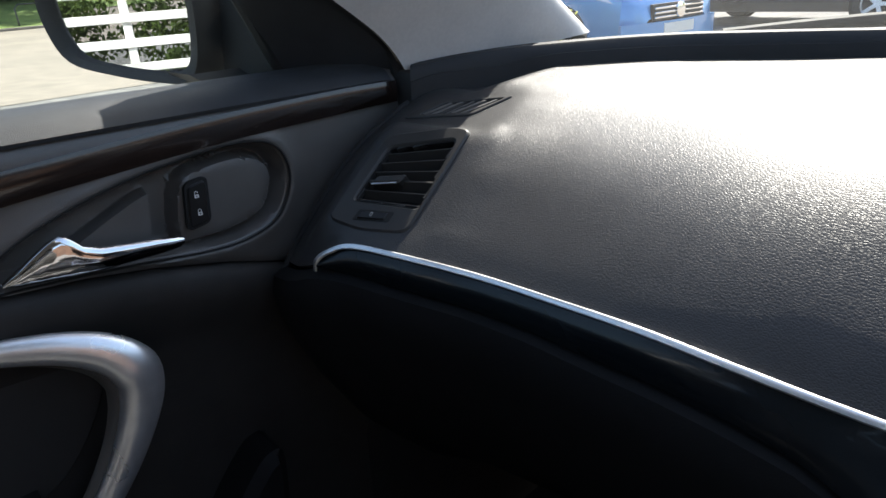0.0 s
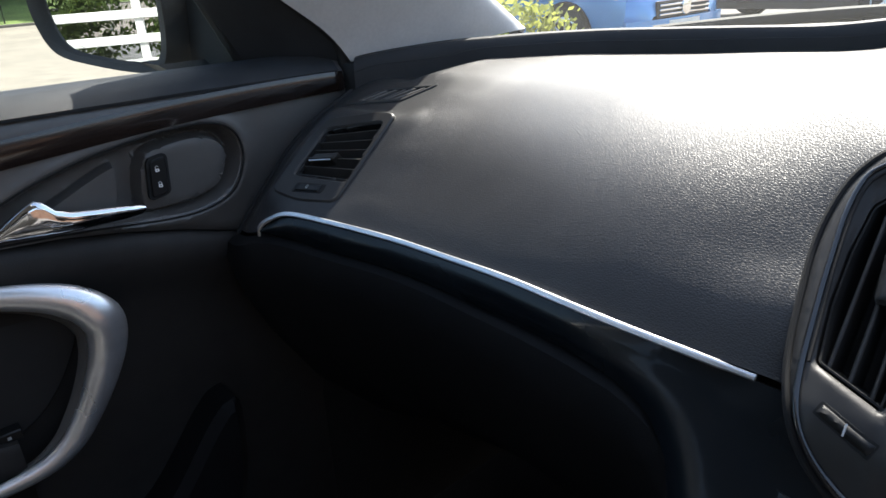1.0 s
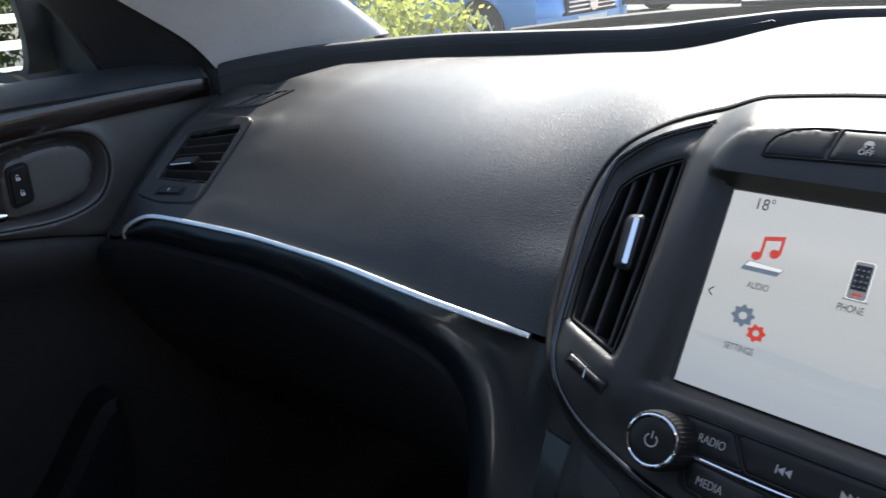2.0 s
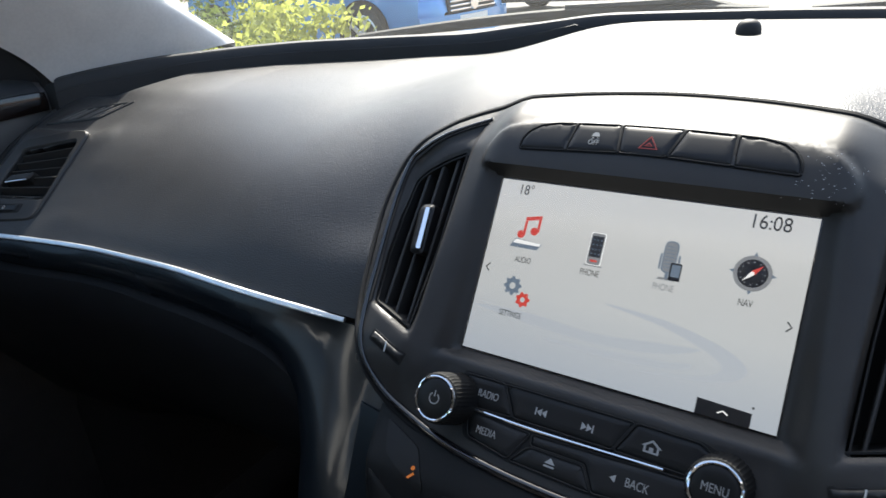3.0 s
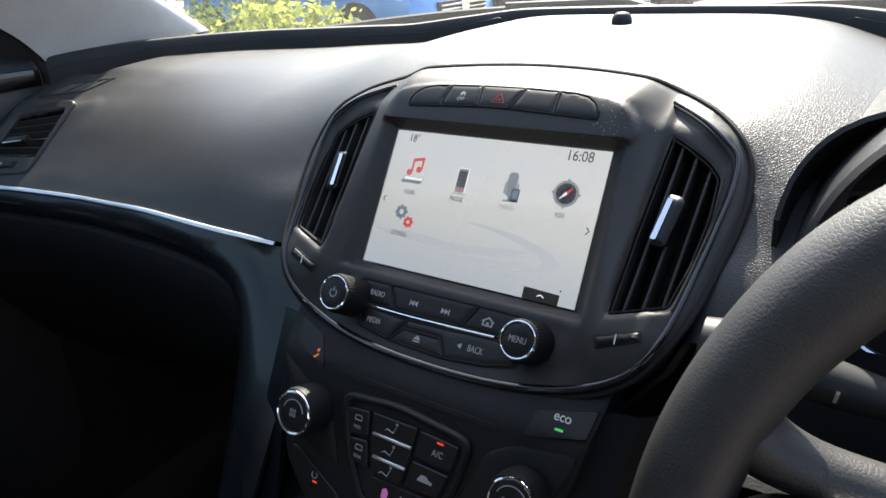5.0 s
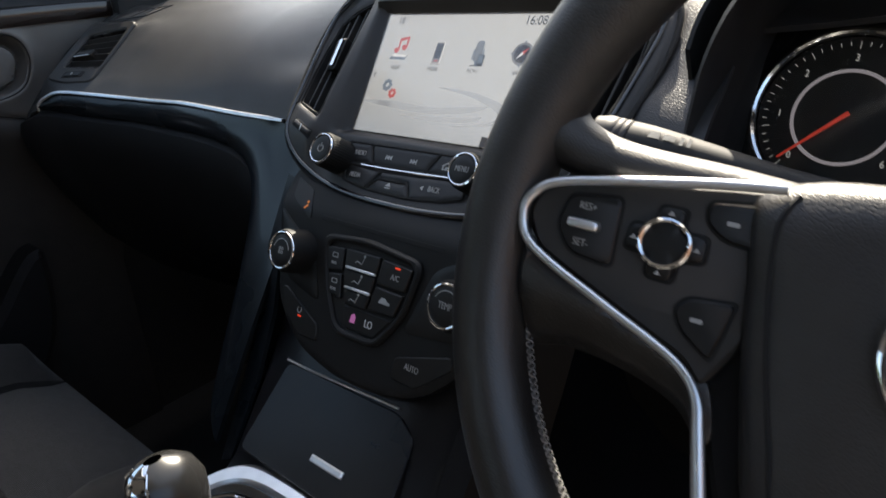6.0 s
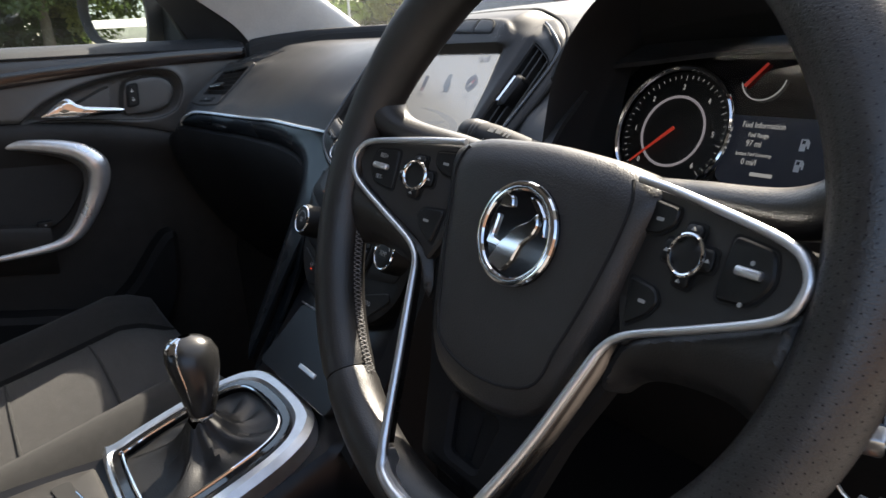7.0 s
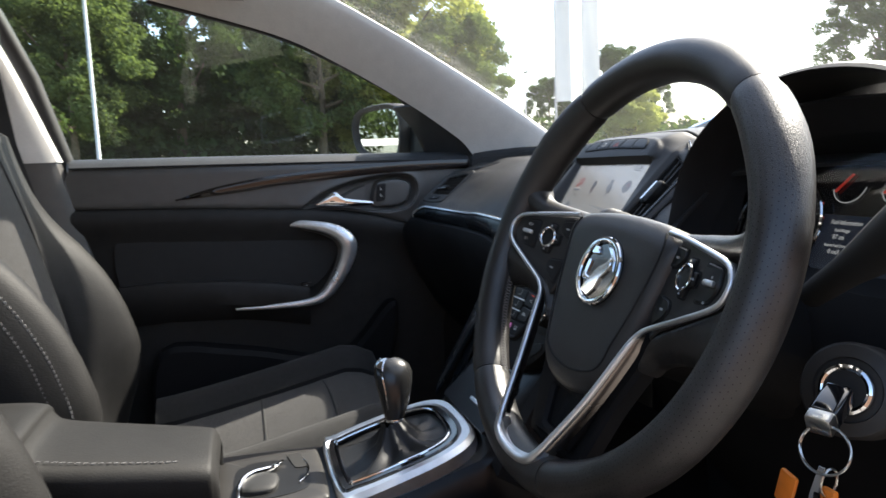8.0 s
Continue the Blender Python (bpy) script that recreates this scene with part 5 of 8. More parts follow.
for k, c in enumerate(CK):
    key = part("key", flat(rounded(inset(mm(*c), 0.0005), 0.002), (), 0.0, 0.0038 if k < 7 else 0.002, 0.0009), 'button', clim)
    cu, cv = sum(p[0] for p in c) / 4000, sum(p[1] for p in c) / 4000
    top = 0.0040
    if k in (2, 3):
        part("silver_lip", box(c[3][0] / 1000 + 0.002, c[2][0] / 1000 - 0.001, c[3][1] / 1000 - 0.0012, c[3][1] / 1000 + 0.0008, 0.002, 0.0048, 0.0004, 1), 'silver', key, "silver lip")
    if k in (2, 3, 4):
        part("mark", flat(circle(cu + 0.003, cv + 0.004, 0.0012, 10), (), 0.0036, top, 0), 'dim', key)
        part("mark", tube([(cu + 0.003, cv + 0.0022, top), (cu + 0.001, cv - 0.0025, top), (cu - 0.004, cv - 0.001, top), (cu - 0.006, cv - 0.0025, top)], 0.00045, 6), 'dim', key)
    if k in (0, 1):
        part("mark", flat(rounded(mm((cu * 1000 - 3.4, cv * 1000 + 1), (cu * 1000 + 3.4, cv * 1000 + 1), (cu * 1000 + 3, cv * 1000 + 5), (cu * 1000 - 3, cv * 1000 + 5)), 0.001), [rounded(mm((cu * 1000 - 2.7, cv * 1000 + 1.7), (cu * 1000 + 2.7, cv * 1000 + 1.7), (cu * 1000 + 2.4, cv * 1000 + 4.4), (cu * 1000 - 2.4, cv * 1000 + 4.4)), 0.0008)], 0.0036, top, 0), 'dim', key)
        writing("legend", "MAX" if k == 0 else "REAR", 0.0034, 'dim', key, cu, cv - 0.0035, top)
    if k == 5:
        writing("legend", "A/C", 0.0062, 'dim', key, cu + 0.002, cv - 0.001, top)
        part("lamp", flat(rect(cu + 0.003, cv + 0.0065, 0.005, 0.0012), (), 0.0036, 0.0041, 0), 'red_led', key, "red lamp")
    if k == 6:
        part("mark", flat(rounded(mm((cu * 1000 - 6, cv * 1000 - 1.5), (cu * 1000 + 6, cv * 1000 - 1.5), (cu * 1000 + 6, cv * 1000 + 0.5), (cu * 1000 + 3, cv * 1000 + 1), (cu * 1000 + 1, cv * 1000 + 3), (cu * 1000 - 3, cv * 1000 + 3), (cu * 1000 - 4.5, cv * 1000 + 1)), 0.0006), (), 0.0036, top, 0), 'dim', key)
    if k == 7:
        writing("legend", "LO", 0.0085, 'white', key, 0.0105, -0.0680, 0.0022, squeeze=0.8)
        part("lamp", flat(mm((-9.5, -71), (-4.5, -71), (-4, -66), (-6, -63.5), (-9, -65)), (), 0.0018, 0.0023, 0), 'pink_led', key, "violet seat heater lamp")
pw = part("power_key", flat(rounded(mm((-97, -63), (-92, -62), (-46, -84), (-44, -97), (-66, -98), (-90, -82)), 0.004), (), -0.002, 0.0016, 0.0008), 'button', clim)
part("mark", tube([(-0.070 + 0.0025 * math.sin(a), -0.0775 + 0.0025 * math.cos(a), 0.0018) for a in np.linspace(0.6, 5.68, 14)], 0.0004, 6), 'dim', pw)
part("lamp", flat(rect(-0.069, -0.0825, 0.004, 0.0012), (), 0.0012, 0.0019, 0), 'red_led', pw, "red lamp")
au = part("auto_key", flat(rounded(mm((42, -83), (92, -68), (96, -76), (66, -100), (40, -99)), 0.004), (), -0.002, 0.0016, 0.0008), 'button', clim)
writing("legend", "AUTO", 0.0065, 'dim', au, 0.060, -0.0865, 0.0018, squeeze=0.75)

# ---- steering wheel ----
W = Matrix(((0.9989, 0.0344, 0.0308, 0.3621), (0.0154, 0.3795, -0.9251, -0.1714), (-0.0435, 0.9246, 0.3785, 0.9031), (0, 0, 0, 1)))
wheel = thing("steering_wheel", "black leather steering wheel with silver spoke trim and badge", "steering wheel", W)
RIM, GRIP = 0.1645, 0.0156


def ring_point(deg, r=0.0, out=0.0, up=0.0):
    a = radians(deg)
    return Vector(((RIM + out) * math.cos(a), (RIM + out) * math.sin(a), up))


def rim_arc(a0, a1, swell, steps):
    bm = bmesh.new()
    rings = []
    for i in range(steps + 1):
        d = lerp(a0, a1, i / steps)
        a = radians(d)
        c = Vector((math.cos(a), math.sin(a), 0))
        g = GRIP + swell(d)
        pin = 0.0010 if i in (0, steps) else 0.0
        rings.append([bm.verts.new(c * (RIM + (g - pin) * math.cos(b)) + Vector((0, 0, (g - pin) * 1.08 * math.sin(b)))) for b in np.linspace(0, 2 * math.pi, 20, endpoint=False)])
    for p, q in zip(rings, rings[1:]):
        for j in range(20):
            bm.faces.new((p[j], p[(j + 1) % 20], q[(j + 1) % 20], q[j]))
    bm.faces.new(rings[0][::-1]); bm.faces.new(rings[-1])
    return bm


def swell(d):
    d %= 360
    return 0.0016 * (math.exp(-((d - 38) / 12) ** 2) + math.exp(-((d - 142) / 12) ** 2)) + 0.0005


part("rim_top", rim_arc(52.15, 124.85, swell, 30), 'leather', wheel, "smooth black leather")
part("rim_left", rim_arc(125.15, 230.85, swell, 44), 'leather', wheel, "worn black leather")
part("rim_foot", rim_arc(231.15, 285.85, swell, 24), 'leather', wheel, "smooth black leather")
part("rim_right", rim_arc(-73.85, 51.85, swell, 52), 'perf', wheel, "perforated black leather")
# rows of pin holes in the right grip
bm = bmesh.new()
for d in np.arange(-66, 48, 1.5):
    for j, b in enumerate(np.arange(18, 152, 11)):
        a, q = radians(d + (0.75 if j % 2 else 0)), radians(b)
        c = Vector((math.cos(a), math.sin(a), 0))
        g = GRIP + swell(d) + 0.00005
        nrm = c * math.cos(q) + Vector((0, 0, math.sin(q)))
        p = c * (RIM + g * math.cos(q)) + Vector((0, 0, g * 1.08 * math.sin(q)))
        s, w = nrm.orthogonal().normalized(), None
        w = nrm.cross(s)
        bm.faces.new([bm.verts.new(p + (s * math.cos(k) + w * math.sin(k)) * 0.00036) for k in np.arange(0, 6.28, 1.05)])
tagged(part("perforation", bm, 'void', wheel, "fine pin holes"), kind="stuff")
# cross stitching on the inner side of the left grip
bm = bmesh.new()
for k, d in enumerate(np.arange(188, 233, 1.15)):
    for s in (-1, 1):
        a0, a1 = d - 0.45 * s, d + 0.45 * s
        p = [ring_point(a0, out=-(GRIP + 0.0010), up=-0.0065), ring_point((a0 + a1) / 2, out=-(GRIP + 0.0014), up=-0.0035), ring_point(a1, out=-(GRIP + 0.0012), up=-0.0005)]
        tube(p, 0.00027, 5, bm=bm)
tagged(part("stitching", bm, 'thread', wheel, "grey cross stitching"), kind="stuff")


def dish_depth(x):
    return -0.0050 + 0.23 * (abs(x) - 0.096)


def hub(bm):
    """The hub lies behind the rim."""
    for v in bm.verts:
        v.co.z -= 0.0088
    return bm


def dish(bm):
    """The key pods rise from the hub to the rim."""
    for v in bm.verts:
        v.co.z += dish_depth(v.co.x)
    return bm


# leather arms that run from the rim to the hub
for s in (-1, 1):
    bar = ((160, 68, 5), (159, 60, 9.5), (156, 51.5, 12), (150, 43, 12.5), (141, 37.8, 11.2), (128, 34.5, 10), (110, 33, 9.5), (86, 32.5, 9), (64, 32, 7.5), (46, 31, 6))
    way = smooth3([(s * a / 1000, b / 1000, -0.014) for a, b, _ in bar], 4)
    size = [p[2] / 1000 for p in smooth3([(a, b, c) for a, b, c in bar], 4)]
    part("arm", tube([(x, y, -0.014 + max(-0.0088, dish_depth(x))) for x, y, _ in way], size, 20, up=(0, 0, 1), flatten=1.25), 'leather', wheel, "black leather spoke arm")
    under = [(s * a / 1000, b / 1000) for a, b in ((152, 22), (152, -20), (126, -16), (84, -38), (74, -48), (54, -98), (40, -150), (0, -152), (0, 30))]
    part("spoke_back", hub(flat(rounded(under, 0.006), (), -0.022, -0.008, 0.003)), 'dash_low', wheel)
    web = crom([(s * a / 1000, b / 1000) for a, b in ((151, 4), (143, -3), (112, -17), (88, -27), (76, -34), (70, -44), (67, -58), (73, -62), (83, -52), (102, -45), (126, -42), (140, -45), (146, -44), (151, -20))], 4)
    part("web", skin(web, (), lambda u, v: dish_depth(u) + 0.001 - 0.011 * ease((-0.012 - v - 0.0004 / max(0.004, abs(u) - 0.06)) / 0.034) - 0.005 * (1 - ease(away(web, u, v) / 0.006)), 0.008, 0.004, inset(web, 0.002) + inset(web, 0.005)), 'leather', wheel, "black leather web below the key pod")
well = mm((-52, -70), (52, -70), (40, -112), (29, -143), (-29, -143), (-40, -112))
part("foot_spoke", hub(flat(rounded(well, 0.008), [rounded(mm((-18, -103), (18, -103), (12, -134), (-12, -134)), 0.004)], -0.016, -0.002, 0.003)), 'dash_low', wheel)
part("foot_slot", hub(flat(mm((-20, -101), (20, -101), (14, -136), (-14, -136)), (), -0.016, -0.012, 0)), 'gloss', wheel)

# silver strip round each key pod and down to the foot
for s in (-1, 1):
    way = [(s * u / 1000, v / 1000, n / 1000) for u, v, n in ((62, 35.5, -6), (80, 33.5, -4), (100, 30.2, 0), (136, 23.2, 7.5), (147, 16.5, 10), (149.5, 7, 10.5), (142.5, -4.5, 9), (112, -18.5, 3.5), (88, -28.5, -0.5), (77.5, -34.5, -1), (71.5, -42, -0.5), (67.5, -54, 1), (54, -97, 6), (39, -136, 13), (33.5, -147, 15), (29, -153.5, 16), (17, -158, 16.3), (0, -159.5, 16.4))]
    way = smooth3(way, 5)
    k = len(way)
    strip = tube(way, [0.0020 + 0.0016 * min(1, max(0, (i - k * 0.55) / (k * 0.3))) for i in range(k)], 10, flatten=1.0, up=(0, 0, 1))
    part("silver_strip", strip, 'silver', wheel, "satin silver strip")
    leg = way[38:67]
    grow = [ease(i / 20) for i in range(len(leg))]
    flank = loft([[(p[0] + s * 0.0034 * g * math.sin(a), p[1] - 0.0028 * g * math.sin(a), p[2] - 0.0005 - 0.009 * g * (1 - math.cos(a))) for p, g in zip(leg, grow)] for a in np.linspace(0, math.pi / 2, 6)], 0.001)
    part("strip_flank", flank, 'gunmetal', wheel, "dark brushed metal flank")
foot = crom(mm((-36, -143), (-35, -152), (-24, -161), (0, -166), (24, -161), (35, -152), (36, -143), (30, -146), (20, -152), (0, -155), (-20, -152), (-30, -146)), 4)
part("foot_clip", skin(foot, (), lambda u, v: 0.0168 - 0.0025 * (1 - ease(away(foot, u, v) / 0.003)) - 0.05 * max(0.0, -0.155 - v), 0.008, 0.003), 'silver', wheel, "satin silver clip")

# airbag cover
cover = [(26, 43.5), (52, 41), (70, 35), (75, 27), (70, 6), (65.5, -20), (59, -48), (51, -76), (39, -92), (20, -100)]
cover = [(0, 44.5)] + cover + [(0, -102)] + [(-u, v) for u, v in cover[::-1]]
bm = bmesh.new()
oc = crom(mm(*cover), 3)
rings = []
for t, h in ((0, -0.022), (0, -0.006), (0.03, -0.001), (0.10, 0.0035), (0.25, 0.0055), (0.5, 0.006), (0.75, 0.006), (0.97, 0.006)):
    rings.append([bm.verts.new((x * (1 - t), -0.025 + (y + 0.025) * (1 - t), h)) for x, y in oc])
for a, b in zip(rings, rings[1:]):
    for j in range(len(a)):
        bm.faces.new((a[j], a[(j + 1) % len(a)], b[(j + 1) % len(a)], b[j]))
bm.faces.new(rings[-1])
pad = part("airbag_cover", hub(bm), 'pad', wheel, "grained black airbag cover")
seam = smooth3([(0.058, 0.034, 0), (0.062, 0.020, 0), (0.056, -0.015, 0), (0.046, -0.050, 0), (0.036, -0.075, 0), (0.0, -0.084, 0), (-0.036, -0.075, 0), (-0.046, -0.050, 0), (-0.056, -0.015, 0), (-0.062, 0.020, 0), (-0.058, 0.034, 0)], 5)
def cover_height(x, y):
    """The cover's face over a point of its plan."""
    d = Vector((x, y + 0.025))
    near = max(oc, key=lambda q: d.normalized().dot(Vector((q[0], q[1] + 0.025)).normalized()))
    t = 1 - d.length / Vector((near[0], near[1] + 0.025)).length
    return along([(0.0, -0.003), (0.03, -0.001), (0.10, 0.0035), (0.25, 0.0055), (0.5, 0.006), (1.0, 0.006)], max(0.0, t))[0]


part("crease", hub(tube([(x, y, cover_height(x, y) + 0.0001) for x, y, _ in seam], 0.0009, 6)), 'void', pad)

# round badge: a chrome ring with a plain finned shape
badge = part("badge", hub(lathe([(0.0278, 0.004), (0.0278, 0.0075), (0.0262, 0.0090), (0.0225, 0.0085), (0.0222, 0.0072), (0.001, 0.0070)], Matrix.Translation((0.002, -0.0055, 0)), 40)), 'gloss', wheel, "round chrome badge")
part("badge_ring", hub(tube([(0.002 + 0.0252 * math.cos(a), -0.0055 + 0.0252 * math.sin(a), 0.0088) for a in np.linspace(0, 2 * math.pi, 48, endpoint=False)], 0.0025, 8, True, flatten=0.6)), 'chrome', badge, "chrome ring")
for shape in (((-15, -24), (-9, -12), (-1, -2), (8, 3), (11, 8), (14, 2), (12, -4), (6, -10), (3, -20), (-3, -27)), ((-17, 6), (-6, 7), (-8, 13), (-14, 14)), ((-19, -15), (-17, 2), (-14, 2), (-15, -11), (-8, -12), (-9, -15)), ((2, 15), (10, 14), (18, 6), (20, -4), (15, 4), (9, 9))):
    part("badge_shape", hub(flat(rounded(mm(*[(a + 2, b) for a, b in shape]), 0.002), (), 0.0066, 0.0092, 0.0008)), 'chrome', badge)

# key pods
def key_pod(s):
    pts = [(s * a / 1000, b / 1000) for a, b in ((60, 35), (80, 33), (100, 30), (118, 27), (138, 24), (147, 18), (149.5, 8.5), (143, -4), (126, -12), (110, -19), (94, -26), (82, -31), (74, -40), (64, -20), (61, 5))]
    pod = part("key_pod", dish(flat(rounded(pts, 0.004), (), -0.012, 0.000, 0.0015)), 'panel', wheel, "black key pod")
    cx, cy = s * 0.0964, 0.0085
    bx = 0.1262
    cross = [(3.9, 4.6), (4.5, 13), (-4.5, 13), (-4.8, 4.8), (-13, 5), (-14, -4.5), (-4.8, -4.8), (-4.5, -13), (4.5, -13.5), (4.8, -4.8), (13.5, -4.2), (13, 5)]
    part("cross_gap", dish(flat(rounded(inset([(cx + a / 1000, cy + b / 1000) for a, b in cross], -0.0012), 0.003), (), -0.002, 0.0006, 0)), 'void', pod)
    part("cross_key", dish(dome(rounded([(cx + a / 1000, cy + b / 1000) for a, b in cross], 0.003), -0.001, 0.0022, 0.0012, 3)), 'button', pod)
    part("key_ring", dish(tube([(cx + 0.0086 * math.cos(a), cy + 0.0086 * math.sin(a), 0.0036) for a in np.linspace(0, 2 * math.pi, 32, endpoint=False)], 0.0011, 8, True)), 'chrome', pod, "chrome ring")
    part("centre_key", dish(dome(circle(cx, cy, 0.0078, 24), 0, 0.002, 0.0012, 3)), 'gloss', pod)
    for du, dv in ((0, 11), (0, -11), (11, 0), (-11, 0)):
        part("mark", dish(flat(rounded([(cx + (du + a) / 1000, cy + (dv + b) / 1000) for a, b in ((-1.2, -0.7), (1.2, -0.7), (0, 1.0))], 0.0003), (), 0.0022, 0.0037, 0)), 'dim', pod)
    for c in (((67, 13), (78, 14), (85, 19), (85.5, 26.5), (66.5, 29)), ((69, -7), (85, -9), (88.5, -14), (84.5, -21), (73, -29))):
        q = [(s * a / 1000, b / 1000) for a, b in c]
        part("key_gap", dish(flat(rounded(inset(q, -0.0010), 0.003), (), -0.002, 0.0006, 0)), 'void', pod)
        part("key", dish(flat(rounded(q, 0.003), (), -0.001, 0.0020, 0.0008)), 'button', pod)
        mu, mv = sum(p[0] for p in q) / 5, sum(p[1] for p in q) / 5
        part("mark", dish(flat(rect(mu, mv, 0.0042, 0.0016, 0.0005), (), 0.0018, 0.0023, 0)), 'dim', pod)
    q = [(s * a / 1000, b / 1000) for a, b in ((115, 21.5), (134, 19), (137, 7), (130, -3), (114, -5))]
    part("rocker_gap", dish(flat(rounded(inset(q, -0.0010), 0.004), (), -0.002, 0.0006, 0)), 'void', pod)
    part("rocker", dish(flat(rounded(q, 0.004), (), -0.001, 0.0018, 0.0009)), 'button', pod)
    part("roller", dish(box(s * bx - 0.006, s * bx + 0.006, 0.0066, 0.0106, 0.0, 0.0048, 0.0014, 2)), 'silver', pod, "silver roller")
    if s < 0:
        for txt, v in (("RES+", 0.0155), ("SET-", 0.0015)):
            writing("legend", txt, 0.0040, 'dim', pod, -0.1262, v, 0.0021 + dish_depth(0.1262), squeeze=0.8, turn=Matrix.Rotation(radians(13), 4, 'Y'))
    else:
        for v in (0.0125, -0.0035):
            part("mark", dish(flat(circle(bx, v, 0.0010, 10), (), 0.0014, 0.0021, 0)), 'dim', pod)
key_pod(-1)
key_pod(1)
# arrow rings and column
column = thing("steering_column", "black plastic steering column shroud", "steering column", plane_frame(0.363, -0.172, 0.905, 22.5, 0.0))
bm = loft([[(0.052 * math.cos(a) * k, -0.018 + 0.050 * math.sin(a) * k, z) for a in np.linspace(0, 2 * math.pi, 28)] for k, z in ((0.55, -0.018), (0.95, -0.030), (1.0, -0.05), (1.05, -0.11), (1.15, -0.20))], 0.003)
part("shroud", bm, 'dash_low', column)


def stalk(tip, root, r, label, marks, arrows=()):
    """A column stalk with a ringed end cap."""
    tip, root = Vector(tip), Vector(root)
    d = (tip - root)
    n = d.normalized()
    x = n.orthogonal().normalized() if abs(n.z) > 0.9 else n.cross(Vector((0, 0, 1))).normalized()
    y = n.cross(x)
    m = Matrix(((x.x, y.x, n.x, root.x), (x.y, y.y, n.y, root.y), (x.z, y.z, n.z, root.z), (0, 0, 0, 1)))
    L = d.length
    st = thing("column_stalk", label, "column stalk", m, "column stalks")
    part("lever", lathe([(r * 0.55, 0), (r * 0.62, L * 0.3), (r * 0.78, L * 0.50), (r * 0.92, L * 0.66), (r, L * 0.78), (r, L * 0.855)], n=28), 'rubber', st)
    part("collar", lathe([(r * 0.97, L * 0.86), (r * 1.02, L * 0.866), (r * 1.02, L * 0.88), (r * 0.97, L * 0.886), (r * 1.02, L * 0.894), (r * 1.02, L * 0.908), (r * 0.97, L * 0.914), (r * 1.02, L * 0.922), (r * 1.02, L * 0.95), (r * 0.9, L), (r * 0.72, L), (r * 0.70, L - 0.002), (r * 0.1, L - 0.002)], n=28), 'panel', st, "ribbed end collar")
    part("end_button", dome(circle(0, 0, r * 0.62, 24), L - 0.004, L - 0.0015, 0.0006, 3), 'button', st, "grey end button")
    for a, h, w, t in marks:
        q = radians(a)
        rr = r * 1.005
        pts = [(rr * math.cos(q + dq / r), rr * math.sin(q + dq / r), h + dh) for dh, dq in ((-w, -t), (w, -t), (w, t), (-w, t))]
        bm = bmesh.new(); bm.faces.new([bm.verts.new(p) for p in pts])
        bmesh.ops.solidify(bm, geom=bm.faces[:], thickness=0.0004)
        part("mark", bm, 'dim', st)
    for a, h, way in arrows:
        shape = ((0.0042, 0.0), (0.0004, 0.0030), (0.0004, 0.0014), (-0.0038, 0.0014), (-0.0038, -0.0014), (0.0004, -0.0014), (0.0004, -0.0030))
        part("arrow_mark", tube([(rr * math.cos(radians(a) + v / r), rr * math.sin(radians(a) + v / r), h + way * u) for u, v in shape], 0.0003, 5, True), 'dim', st, "turn signal arrow")
    return st
stalk((0.177, -0.056, 0.919), (0.315, -0.045, 0.898), 0.0132, "black indicator stalk behind the steering wheel", [(238, 0.106, 0.0030, 0.0022), (238, 0.098, 0.0030, 0.0018), (238, 0.0915, 0.0009, 0.0028), (238, 0.0875, 0.0009, 0.0028), (186, 0.0795, 0.0008, 0.0030)], ((188, 0.108, 1), (188, 0.094, -1)))
stalk((0.612, -0.135, 0.967), (0.452, -0.055, 0.884), 0.0165, "black wiper stalk behind the steering wheel", [(200, 0.10, 0.004, 0.0010), (185, 0.11, 0.004, 0.0010), (215, 0.09, 0.003, 0.0012), (170, 0.095, 0.004, 0.0008)])

# ---- instrument cluster ----
C = plane_frame(0.369, 0.085, 0.907, 22)
clus = thing("instrument_cluster", "black instrument cluster with two dials, red needles and a trip display", "instrument cluster", C)
face = crom(mm((-166, -40), (-172, 0), (-165, 40), (-140, 66), (-90, 78), (0, 84), (90, 78), (140, 66), (165, 40), (172, 0), (166, -40), (100, -62), (0, -66), (-100, -62)), 4)
part("face", flat(face, (), -0.01, -0.002, 0), 'gloss', clus)
rows = []
for k in range(5):
    t = k / 4
    rows.append([(x * lerp(1.0, 1.03, t), lerp(y, y * 1.05 + 0.012, t) if y > 0 else y, lerp(-0.002, 0.075 if y > 0 else 0.05, t)) for x, y in face + face[:1]])
part("shroud", loft(rows, 0.003), 'rubber', clus, "black cowl round the dials")


